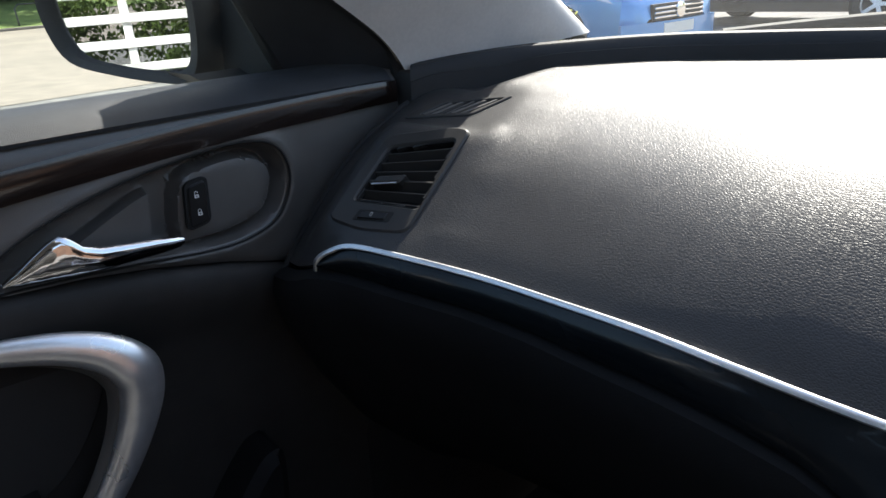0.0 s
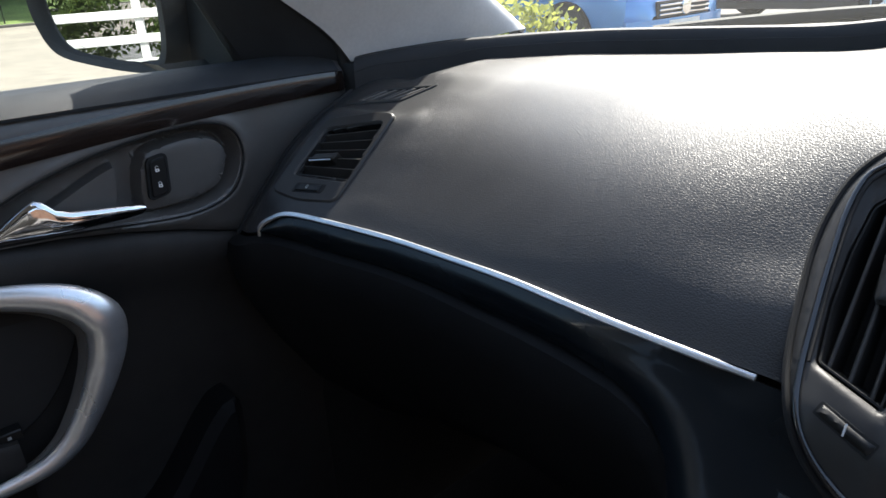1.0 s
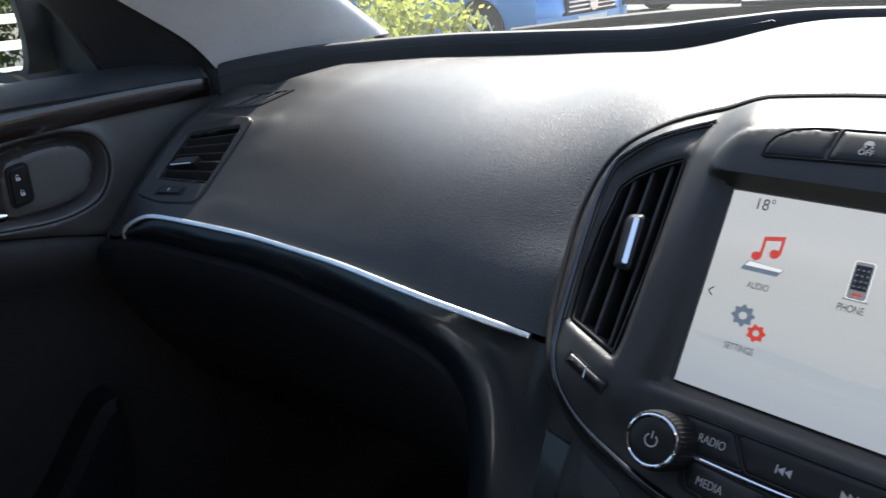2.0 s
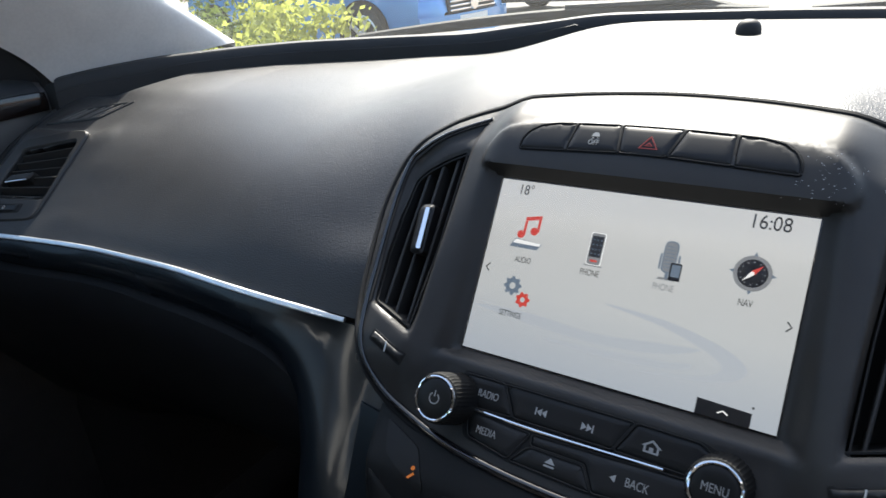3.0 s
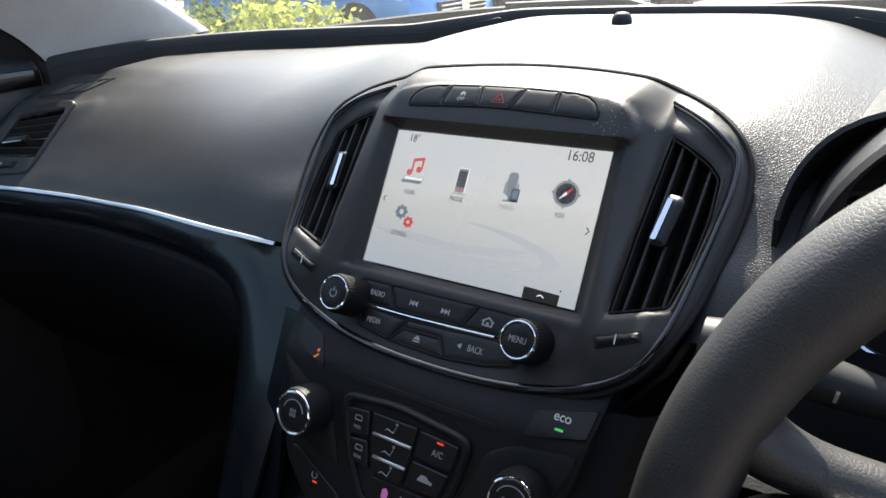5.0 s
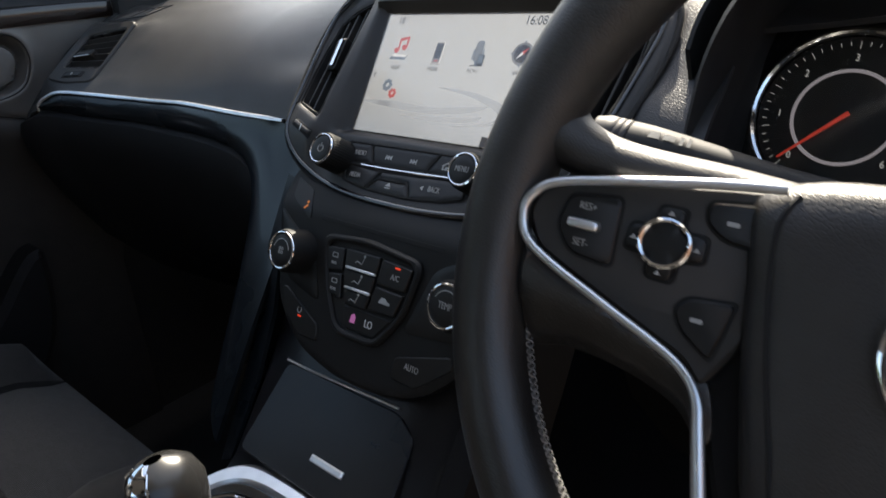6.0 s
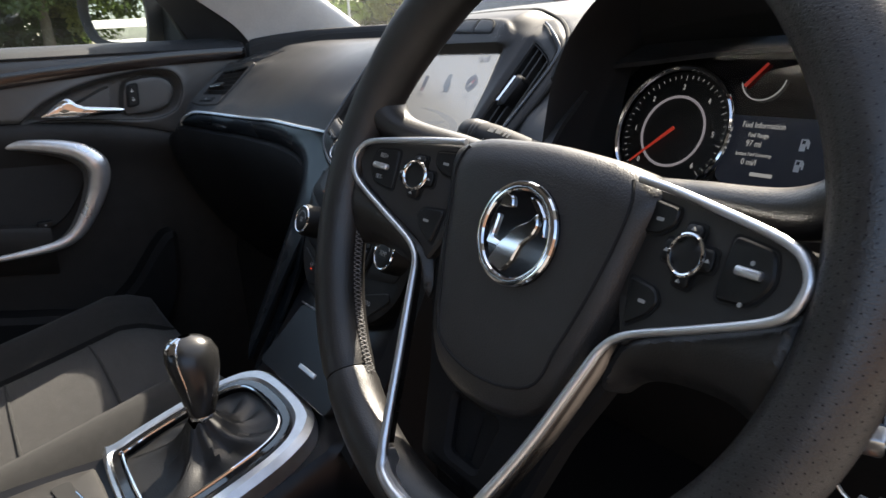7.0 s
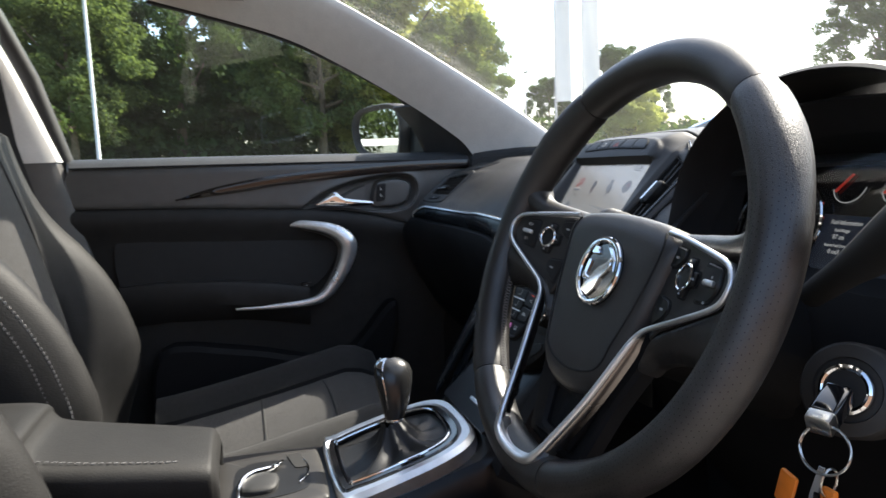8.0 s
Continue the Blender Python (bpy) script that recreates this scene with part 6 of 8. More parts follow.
def dial(cx, cy, labels, needle, tick0):
    d = part("dial", flat(circle(cx, cy, 0.050, 48), (), -0.003, -0.0005, 0), 'button', clus)
    part("rim", tube([(cx + 0.0525 * math.cos(a), cy + 0.0525 * math.sin(a), 0.004) for a in np.linspace(0, 2 * math.pi, 56, endpoint=False)], 0.0024, 8, True), 'chrome', d, "chrome dial rim")
    part("inner_ring", tube([(cx + 0.029 * math.cos(a), cy + 0.029 * math.sin(a), 0.0008) for a in np.linspace(0, 2 * math.pi, 48, endpoint=False)], 0.0011, 6, True), emit("pale_ring", (0.45, 0.43, 0.50), 0.35), d, "lit pale ring")
    k = len(labels)
    for i, t in enumerate(labels):
        a = radians(225 - 270 * i / (k - 1))
        writing("legend", t, 0.0062, 'lit', d, cx + 0.037 * math.cos(a), cy + 0.037 * math.sin(a), 0.0002)
    for i in range(41):
        a = radians(225 - 270 * i / 40)
        c, s = math.cos(a), math.sin(a)
        r0 = 0.0425 if i % 5 == 0 else 0.0445
        part("tick", tube([(cx + c * r0, cy + s * r0, 0), (cx + c * 0.047, cy + s * 0.047, 0)], 0.0002, 4), 'lit', d)
    a = radians(needle)
    c, s = math.cos(a), math.sin(a)
    n = [(cx - c * 0.004 - s * 0.0013, cy - s * 0.004 + c * 0.0013), (cx - c * 0.004 + s * 0.0013, cy - s * 0.004 - c * 0.0013), (cx + c * 0.043 + s * 0.0005, cy + s * 0.043 - c * 0.0005), (cx + c * 0.043 - s * 0.0005, cy + s * 0.043 + c * 0.0005)]
    part("needle", flat(n, (), 0.003, 0.0042, 0), emit("red_needle", (0.75, 0.06, 0.03), 0.25, (0.4, 0.04, 0.03)), d, "red needle")
dial(-0.098, 0.002, ("0", "1", "2", "3", "4", "5", "6"), 222, 0)
dial(0.098, 0.002, ("0", "20", "40", "60", "80", "100", "120", "140"), 225, 0)
M['needle'] = emit("red_pointer", (0.75, 0.05, 0.03), 0.18, (0.35, 0.04, 0.03))
for cx in (-0.032, 0.018):
    g = part("small_gauge", tube([(cx + 0.017 * math.cos(a), 0.048 + 0.017 * math.sin(a), 0.0) for a in np.linspace(3.4, 6.2, 16)], 0.0005, 5), 'lit', clus, "small gauge")
    part("needle", flat([(cx - 0.0005, 0.0592), (cx + 0.0012, 0.0585), (cx - 0.0125, 0.0405), (cx - 0.0145, 0.0418)], (), 0.0, 0.0012, 0), 'needle', g, "red needle")
disp = part("trip_display", flat(rounded(mm((-52, 19), (48, 19), (46, -30), (30, -38), (-36, -38), (-50, -30)), 0.004), (), -0.003, 0.0002, 0.0002), emit("dim_blue_display", (0.008, 0.011, 0.020), 0.45, (0.008, 0.009, 0.012)), clus, "dim trip display with fuel range")
for txt, size, u, v in (("Fuel Information", 0.0062, -22, 12), ("Fuel Range", 0.0046, -24, 4.5), ("97 mi", 0.0068, -26, -2), ("Instant Fuel Economy", 0.0040, -24, -10), ("0 mi/l", 0.0066, -26, -16)):
    writing("legend", txt, size, 'lit', disp, u / 1000, v / 1000, 0.0004, squeeze=0.8)
part("bar", flat(rect(-0.014, -0.0245, 0.017, 0.0028), (), 0.0001, 0.0005, 0), 'lit', disp)
for v in (0, -15):
    part("mark", flat(mm((8, v - 4), (12, v - 4), (12, v), (13, v - 0.5), (13.2, v - 2), (14.4, v - 2), (14.4, v + 2.5), (13, v + 4.6), (8, v + 4.6)), [mm((8.9, v + 1.2), (8.9, v + 3.6), (11.3, v + 3.6), (11.3, v + 1.2))], 0.0001, 0.0005, 0), 'white', disp)
cover = flat(inset(face, -0.001), (), 0.030, 0.0315, 0.0)
pane = part("cover_pane", cover, glass("cluster_pane", (0.97, 0.97, 0.97), 0.0, 0.008, 0.25), clus, "clear cover pane")
pane.visible_shadow = False
# cowl over the dials
arch = [(0.212, 0.800), (0.206, 0.850), (0.204, 0.885), (0.207, 0.925), (0.212, 0.955), (0.224, 0.984), (0.246, 1.010), (0.280, 1.032), (0.320, 1.045), (0.369, 1.050)]
arch += [(0.738 - x, z) for x, z in arch[:-1][::-1]]
arch = crom(arch, 4, closed=False)
rows = []
for k, (dy, sc) in enumerate(((0.10, 0.93), (0.05, 0.965), (0.022, 0.985), (0.018, 1.0), (0.022, 1.018), (0.034, 1.03), (0.08, 1.045), (0.16, 1.06), (0.26, 1.05))):
    rows.append([(0.369 + (x - 0.369) * sc, dy + (1.05 - z) * -0.12 + (0.0 if k < 6 else 0.0), 0.90 + (z - 0.90) * (sc if k < 6 else lerp(sc, 0.96, (k - 5) / 4)))for x, z in arch])
cowl = thing("instrument_cowl", "black grained cowl over the instrument cluster", "instrument cowl")
part("lip", loft(rows[:5], 0.003), 'rubber', cowl, "matt black inner lip")
part("hood", loft(rows[4:], 0.003), 'dash', cowl, "grained black hood")

# ---- ignition ----
ign = thing("ignition_lock", "chrome-ringed ignition lock beside the steering column", "ignition lock", basis((0.498, -0.073, 0.832), (0.93, 0.35, 0), (0, 0.30, 0.95)))
part("boss", lathe([(0.031, -0.03), (0.031, -0.006), (0.029, -0.003), (0.021, -0.001), (0.0200, -0.003), (0.001, -0.003)], n=40), 'panel', ign, "black round boss")
part("ring", tube([(0.0142 * math.cos(a), 0.0142 * math.sin(a), 0.001) for a in np.linspace(0, 2 * math.pi, 36, endpoint=False)], 0.0024, 8, True), 'chrome', ign, "chrome ring")
part("barrel", lathe([(0.0132, -0.006), (0.0130, 0.0005), (0.012, 0.002), (0.004, 0.002)], n=32), 'rubber', ign)
KEY_N, KEY_U = Vector((0.42, -0.80, -0.42)).normalized(), Vector((0.93, 0.35, 0)).normalized()
key = thing("car_key", "black folding car key in the ignition lock", "car key", basis((0.501, -0.079, 0.833), KEY_U, KEY_N.cross(KEY_U)))
part("blade", box(-0.003, 0.003, -0.0012, 0.0012, 0.000, 0.018, 0.0004, 1), 'steel', key, "steel blade")
part("fob", box(-0.0085, 0.0085, -0.006, 0.008, 0.002, 0.030, 0.003, 3), 'gloss', key, "black plastic fob")
part("cap", box(-0.0078, 0.0078, -0.0055, 0.0075, 0.018, 0.037, 0.002, 2), 'steel', key, "scratched steel cap")
ring = thing("key_ring", "steel split ring with orange tag, black fob and round metal disc", "key ring", Matrix.Translation((0.518, -0.110, 0.806)))
tilt = Matrix.Rotation(radians(72), 4, 'X') @ Matrix.Rotation(radians(18), 4, 'Y')
part("split_ring", tube([tilt @ Vector((0.0145 * math.cos(a), 0.0145 * math.sin(a), 0.0006 * math.sin(a / 2))) for a in np.linspace(0, 4 * math.pi, 64)], 0.0008, 6), 'steel', ring)
part("small_ring", tube([Vector((0.002 + 0.001 * math.sin(a), 0.002 + 0.006 * math.cos(a), -0.020 + 0.009 * math.sin(a))) for a in np.linspace(0, 2 * math.pi, 28, endpoint=False)], 0.0008, 6, True), 'steel', ring)
part("strap", loft([[(-0.004, 0.0, -0.012), (0.000, 0.0, -0.012)], [(-0.014, 0.004, -0.035), (-0.009, 0.004, -0.037)], [(-0.022, 0.008, -0.062), (-0.016, 0.008, -0.064)]], 0.001), 'dim', ring, "grey strap")
part("orange_tag", box(-0.032, -0.018, 0.006, 0.010, -0.062, -0.038, 0.002, 2), 'orange', ring, "orange plastic tag", Matrix.Rotation(radians(14), 4, 'Y'))
part("orange_clip", box(-0.003, 0.007, 0.000, 0.005, -0.036, -0.024, 0.0015, 2), 'orange', ring, "orange plastic clip")
part("black_fob", box(-0.011, 0.004, 0.002, 0.012, -0.060, -0.030, 0.003, 2), 'gloss', ring, "black plastic fob")
part("disc", lathe([(0.0125, -0.0008), (0.0128, 0), (0.0125, 0.0008), (0.002, 0.0008)], Matrix.Translation((0.006, -0.004, -0.042)) @ Matrix.Rotation(radians(80), 4, 'X'), 32), 'steel', ring, "round metal disc")

pedal = thing("brake_pedal", "metal-faced brake pedal with rubber studs in the footwell", "pedal", basis((0.30, 0.26, 0.45), (1, 0, 0), (0, 0.55, 0.83)))
part("plate", flat(rounded(mm((-32, -24), (32, -24), (30, 24), (-30, 24)), 0.008), (), -0.006, 0.0, 0.002), 'steel', pedal, "brushed metal plate")
for i in range(4):
    for j in range(3):
        part("stud", dome(circle(-0.0215 + i * 0.0143 + (0.003 if j % 2 else -0.003), -0.014 + j * 0.014, 0.0048, 14), -0.001, 0.0008, 0.0012, 3), 'rubber', pedal)
part("arm", tube([(0, 0.01, -0.006), (0, 0.08, -0.05), (0, 0.22, -0.08)], 0.008, 8), 'rubber', pedal, "black pedal arm")

# ---- passenger's door ----
door = thing("door_1", "closed black passenger door with silver pull and chrome handle", "car door")
struct(door)


def door_edge(z):
    """Rear and front edge of the door's inner skin at a height."""
    rear, = along([(0.22, -0.70), (0.36, -0.70), (0.75, -0.715), (0.935, -0.745), (1.02, -0.760)], z)
    front, = along([(0.22, 0.02), (0.36, 0.02), (0.60, -0.03), (0.80, -0.075), (0.84, -0.073), (0.863, -0.062), (0.882, -0.053), (0.913, -0.030), (0.947, 0.002), (0.963, 0.035), (0.979, 0.075), (1.02, 0.085)], z)
    return rear, front


DF = Matrix(((0, 0, 1, -0.694), (1, 0, 0, 0), (0, 1, 0, 0), (0, 0, 0, 1)))   # u along y, v up, n into the cabin
SEAM = [(-0.78, 0.920), (-0.72, 0.918), (-0.55, 0.912), (-0.40, 0.904), (-0.28, 0.898), (-0.22, 0.892), (-0.17, 0.883), (-0.11, 0.868), (-0.053, 0.850), (0.10, 0.800)]
OVAL = crom([(-0.305, 0.898), (-0.262, 0.930), (-0.20, 0.953), (-0.13, 0.966), (-0.075, 0.968), (-0.047, 0.957), (-0.039, 0.930), (-0.053, 0.899), (-0.080, 0.886), (-0.12, 0.884), (-0.20, 0.894), (-0.27, 0.899)], 6)


def door_skin(y, z):
    """How far the upper trim stands into the cabin: a soft rim round the oval recess, and rolled edges."""
    d = away(OVAL, y, z)
    n = 0.0035 * math.exp(-(d / 0.009) ** 2) - 0.0020 * (1 - ease(d / 0.002))
    n -= 0.0045 * (1 - ease((z - flow(SEAM, y)[0] + 0.0005) / 0.006))
    return n - 0.020 * ease((z - 0.990) / 0.03)


def door_lower(y, z):
    """The lower trim: a padded roll below the seam that falls back towards the map pocket."""
    d = flow(SEAM, y)[0] - z
    roll, = flow([(-0.01, -0.006), (0.0, -0.005), (0.004, 0.001), (0.012, 0.0055), (0.024, 0.0070), (0.045, 0.001), (0.075, -0.011), (0.12, -0.018), (0.20, -0.022), (0.40, -0.028), (0.7, -0.034)], d)
    return roll


low = [(y, z - 0.0016) for y, z in dense(SEAM, 0.01)[:90] if y < 0.06]
top = [(y, z + 0.0016) for y, z in low]
upper = top + [(0.06, 0.90), (0.10, 0.96), (0.11, 1.006), (-0.40, 1.012), (-0.765, 1.016)]
fine = inset(dense(OVAL, 0.004), -0.001) + inset(dense(OVAL, 0.004), -0.003) + inset(dense(OVAL, 0.005), -0.007) + [(y, z + q) for y, z in top for q in (0.001, 0.003, 0.006)]
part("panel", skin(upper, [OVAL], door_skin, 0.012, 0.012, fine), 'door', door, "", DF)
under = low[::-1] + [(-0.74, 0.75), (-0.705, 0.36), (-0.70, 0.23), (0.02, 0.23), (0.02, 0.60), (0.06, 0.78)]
# darker than the upper trim to stand in for shade low on the door
part("lower_panel", skin(under, (), door_lower, 0.006, 0.015, [(y, z - q) for y, z in low for q in (0.002, 0.005, 0.010, 0.016, 0.024)]), 'door_shaded', door, "soft lower door trim, colour darkened for shade", DF)
part("seam_backing", skin([(y, z + 0.004) for y, z in low] + [(y, z - 0.004) for y, z in low[::-1]], (), lambda y, z: -0.0085, 0.002, 0.02), 'void', door, "", DF)
rows = []
for z, x in ((1.0175, -0.765), (1.0205, -0.738), (1.0180, -0.714), (1.0100, -0.700), (1.0030, -0.6925), (1.0000, -0.6935)):
    r, f = door_edge(1.02)
    rows.append([(x, lerp(r, f, t), z - 0.006 * t * t) for t in np.linspace(0, 1, 24)])
part("belt_pad", loft(rows, 0.003), 'belt', door, "grained belt line pad")
# dark gloss inlay that tapers to the rear
top = smooth3([(-0.565, 0.930), (-0.50, 0.950), (-0.42, 0.966), (-0.36, 0.974), (-0.28, 0.982), (-0.20, 0.988), (-0.09, 0.9945), (0.02, 0.9965), (0.088, 0.9955)], 4)
low = smooth3([(-0.565, 0.929), (-0.50, 0.935), (-0.42, 0.943), (-0.36, 0.951), (-0.28, 0.959), (-0.20, 0.965), (-0.09, 0.972), (0.02, 0.9745), (0.088, 0.9755)], 4)
part("inlay", loft([[(-0.6905, a, b) for a, b in top], [(-0.6875, lerp(a[0], c[0], .5), lerp(a[1], c[1], .5)) for a, c in zip(top, low)], [(-0.6905, a, b) for a, b in low]], 0.003), 'woodgloss', door, "dark brown gloss inlay")
def bowl(y, z):
    """The oval recess: a dished floor with a raised plate behind the handle and another under the switch."""
    d = away(OVAL, y, z)
    plate = max(ease(away(PLATE_A, y, z) / 0.003) if inside(PLATE_A, np.array([(y, z)]))[0] else 0.0, ease(away(PLATE_B, y, z) / 0.007) if inside(PLATE_B, np.array([(y, z)]))[0] else 0.0)
    return -0.002 - 0.020 * ease(d / 0.010) + 0.0165 * plate


PLATE_A = crom([(-0.228, 0.914), (-0.205, 0.928), (-0.165, 0.945), (-0.158, 0.940), (-0.162, 0.912), (-0.170, 0.905), (-0.20, 0.904)], 4)
PLATE_B = crom([(-0.147, 0.896), (-0.140, 0.945), (-0.120, 0.957), (-0.080, 0.960), (-0.056, 0.950), (-0.049, 0.930), (-0.060, 0.904), (-0.082, 0.893), (-0.115, 0.890)], 4)
part("handle_recess", skin(inset(OVAL, -0.0006), (), bowl, 0.002, 0.006, [q for d in (0.0015, 0.004, 0.008) for q in inset(dense(OVAL, 0.004), d)] + [q for d in (-0.0005, 0.0004, 0.0015, 0.003, 0.006) for q in inset(dense(PLATE_A, 0.002), d) + inset(dense(PLATE_B, 0.004), d)]), 'door', door, "oval recess behind the handle", DF)
part("recess_line", tube([(y, z, door_skin(y, z) + 0.0002) for y, z in inset(OVAL, -0.0004)], 0.0011, 6, True, up=(0, 0, 1)), 'void', door, "dark line round the recess", DF)
rows = []
for y, z0, z1, x in ((-0.273, 0.9050, 0.9075, 0.002), (-0.262, 0.9030, 0.9150, 0.004), (-0.250, 0.9020, 0.9235, 0.006), (-0.240, 0.9015, 0.9300, 0.008), (-0.232, 0.9010, 0.9335, 0.010), (-0.226, 0.9008, 0.9310, 0.011), (-0.219, 0.9005, 0.9230, 0.012), (-0.208, 0.9000, 0.9180, 0.013), (-0.185, 0.8995, 0.9145, 0.013), (-0.163, 0.8990, 0.9115, 0.013), (-0.151, 0.8995, 0.9095, 0.012), (-0.147, 0.9020, 0.9075, 0.011)):
    rows.append([(-0.694 + x + 0.0045 * math.cos(a), y, (z0 + z1) / 2 + (z1 - z0) / 2 * math.copysign(abs(math.sin(a)) ** 0.7, math.sin(a))) for a in np.linspace(0, 2 * math.pi, 18, endpoint=False)])
part("release_handle", loft(rows, 0, close=True), 'chrome', door, "chrome release handle")
part("switch_bed", flat(rounded([(-0.1385, 0.9055), (-0.117, 0.909), (-0.1138, 0.9485), (-0.134, 0.9455)], 0.006), (), -0.002, 0.0022, 0.0002), 'void', door, "", DF)
sw = part("lock_switch", flat(rounded([(-0.136, 0.908), (-0.119, 0.911), (-0.116, 0.946), (-0.132, 0.943)], 0.005), (), -0.002, 0.004, 0.0012), 'button', door, "lock and unlock switch", DF)
for v in (0.919, 0.934):
    part("mark", flat(rect(-0.1262, v, 0.0036, 0.0028, 0.0004), [rect(-0.1262, v, 0.0016, 0.0010)], 0.0038, 0.0044, 0), 'white', sw)
    part("mark", tube([(-0.1274, v + 0.0015, 0.0042), (-0.1274, v + 0.0034, 0.0042), (-0.1262, v + 0.0042, 0.0042), (-0.1250, v + 0.0034, 0.0042), (-0.1250, v + (0.0026 if v > 0.925 else 0.0015), 0.0042)], 0.0003, 5), 'white', sw)
# armrest with silver pull
rows = []
for y, z, w in ((-0.69, 0.752, 0.020), (-0.60, 0.757, 0.034), (-0.50, 0.752, 0.040), (-0.44, 0.748, 0.040), (-0.36, 0.735, 0.036), (-0.30, 0.722, 0.030)):
    rows.append([(-0.714, y, z + 0.002), (-0.714 + w, y, z), (-0.714 + w + 0.004, y, z - 0.008), (-0.714 + w, y, z - 0.05), (-0.714, y, z - 0.09)])
part("armrest", loft(rows, 0.003), 'door_shaded', door, "soft armrest in the shade-darkened trim")
pull = smooth3([(-0.700, -0.356, 0.866), (-0.688, -0.31, 0.865), (-0.676, -0.26, 0.856), (-0.668, -0.228, 0.842), (-0.664, -0.211, 0.822), (-0.665, -0.210, 0.80), (-0.668, -0.220, 0.77), (-0.670, -0.240, 0.735), (-0.671, -0.265, 0.706), (-0.672, -0.30, 0.692), (-0.676, -0.37, 0.688), (-0.684, -0.46, 0.688)], 5)
k = len(pull)
wide = [along([(0, 0.004), (0.10, 0.009), (0.25, 0.015), (0.36, 0.0185), (0.45, 0.0175), (0.6, 0.0135), (0.75, 0.010), (0.9, 0.006), (1, 0.003)], i / (k - 1))[0] for i in range(k)]
part("pull_handle", tube(pull, wide, 16, flatten=0.62, up=(1, 0, 0)), 'satin', door, "satin silver pull handle")
part("pull_back", tube([(p[0] - 0.012, p[1] - 0.008, p[2] - 0.004) for p in pull], [q * 0.9 for q in wide], 10, flatten=0.8, up=(1, 0, 0)), 'door', door)
bowl = crom([(-0.68, 0.862), (-0.50, 0.858), (-0.36, 0.850), (-0.26, 0.838), (-0.225, 0.815), (-0.240, 0.77), (-0.28, 0.725), (-0.34, 0.708), (-0.44, 0.708), (-0.60, 0.715), (-0.68, 0.72)], 4)
part("pull_recess", flat(bowl, (), -0.02, -0.010, 0.002), 'rubber', door, "dark recess behind the pull", DF)
part("window_switch", flat(rect(-0.305, 0.727, 0.022, 0.010, 0.002), (), -0.01, 0.004, 0.001), 'button', door, "small window switch", DF)
part("mark", flat(rect(-0.305, 0.727, 0.003, 0.003), (), 0.002, 0.0043, 0), 'dim', door, "", DF)
part("map_pocket", flat(crom([(-0.62, 0.44), (-0.40, 0.44), (-0.20, 0.46), (-0.12, 0.54), (-0.10, 0.66), (-0.115, 0.675), (-0.14, 0.655), (-0.20, 0.585), (-0.26, 0.555), (-0.34, 0.572), (-0.46, 0.600), (-0.62, 0.610)], 4), (), -0.03, 0.028, 0.010), 'dash_low', door, "moulded black map pocket", DF)
# window frame, sail panel and pane
frame_pts = [(-0.776, 0.04, 1.000), (-0.757, -0.03, 1.075), (-0.744, -0.09, 1.135), (-0.728, -0.17, 1.195), (-0.712, -0.27, 1.245), (-0.690, -0.42, 1.292), (-0.672, -0.58, 1.322), (-0.66, -0.80, 1.335)]
part("window_frame", tube(smooth3([(x + 0.022, y + 0.030, z + 0.008) for x, y, z in frame_pts], 5), 0.009, 10), 'rubber', door, "black window frame")
part("window_frame", tube([(-0.742, -0.770, 1.0), (-0.715, -0.815, 1.18), (-0.69, -0.86, 1.30), (-0.67, -0.885, 1.345)], 0.016, 10), 'rubber', door, "black rear window frame")
part("sail_panel", loft([[(-0.770, 0.022, 1.000), (-0.735, 0.060, 1.005), (-0.700, 0.110, 1.004)], [(-0.765, 0.000, 1.040), (-0.735, 0.030, 1.043), (-0.696, 0.066, 1.046)], [(-0.755, -0.030, 1.080), (-0.730, -0.010, 1.083), (-0.692, 0.022, 1.086)], [(-0.744, -0.075, 1.125), (-0.72, -0.060, 1.125), (-0.690, -0.040, 1.124)]], 0.006), 'belt', door, "black corner panel by the mirror")
part("seal", tube(smooth3([(-0.700, 0.100, 0.985), (-0.697, 0.092, 1.022), (-0.693, 0.052, 1.060), (-0.689, -0.045, 1.128), (-0.674, -0.215, 1.214), (-0.658, -0.345, 1.267), (-0.630, -0.58, 1.320)], 5), 0.0075, 8), 'rubber', door, "black door seal")
part("window_post", tube([(-0.774, 0.020, 0.995), (-0.763, -0.030, 1.090)], 0.007, 8), 'rubber', door)
rows = []
for t in np.linspace(0, 1, 8):
    z = lerp(0.99, 1.345, t)
    yf, = along([(0.99, 0.05), (1.075, -0.025), (1.195, -0.165), (1.292, -0.41), (1.345, -0.72)], z)
    rows.append([(lerp(-0.778, -0.665, t), lerp(yf, -0.88 if z > 1.2 else -0.80, s), z) for s in np.linspace(0, 1, 5)])
pn = part("pane", loft(rows, 0.003), 'sideglass', door, "clear side window pane")
pn.visible_shadow = False

# door mirror
mir = thing("door_mirror", "black door mirror with a clear reflecting glass", "door mirror", Matrix.Translation((-0.915, -0.080, 1.070)))
housing = crom([(-0.116, 0.030), (-0.112, -0.012), (-0.088, -0.046), (-0.03, -0.060), (0.04, -0.068), (0.085, -0.066), (0.104, -0.03), (0.104, 0.04), (0.07, 0.072), (-0.04, 0.074), (-0.095, 0.062)], 4)
MU, MW = Vector((0.914, 0.406, 0)), Vector((-0.406, 0.914, 0))


def mirror_point(x, y, n):
    return MU * x + Vector((0, 0, y)) + MW * n


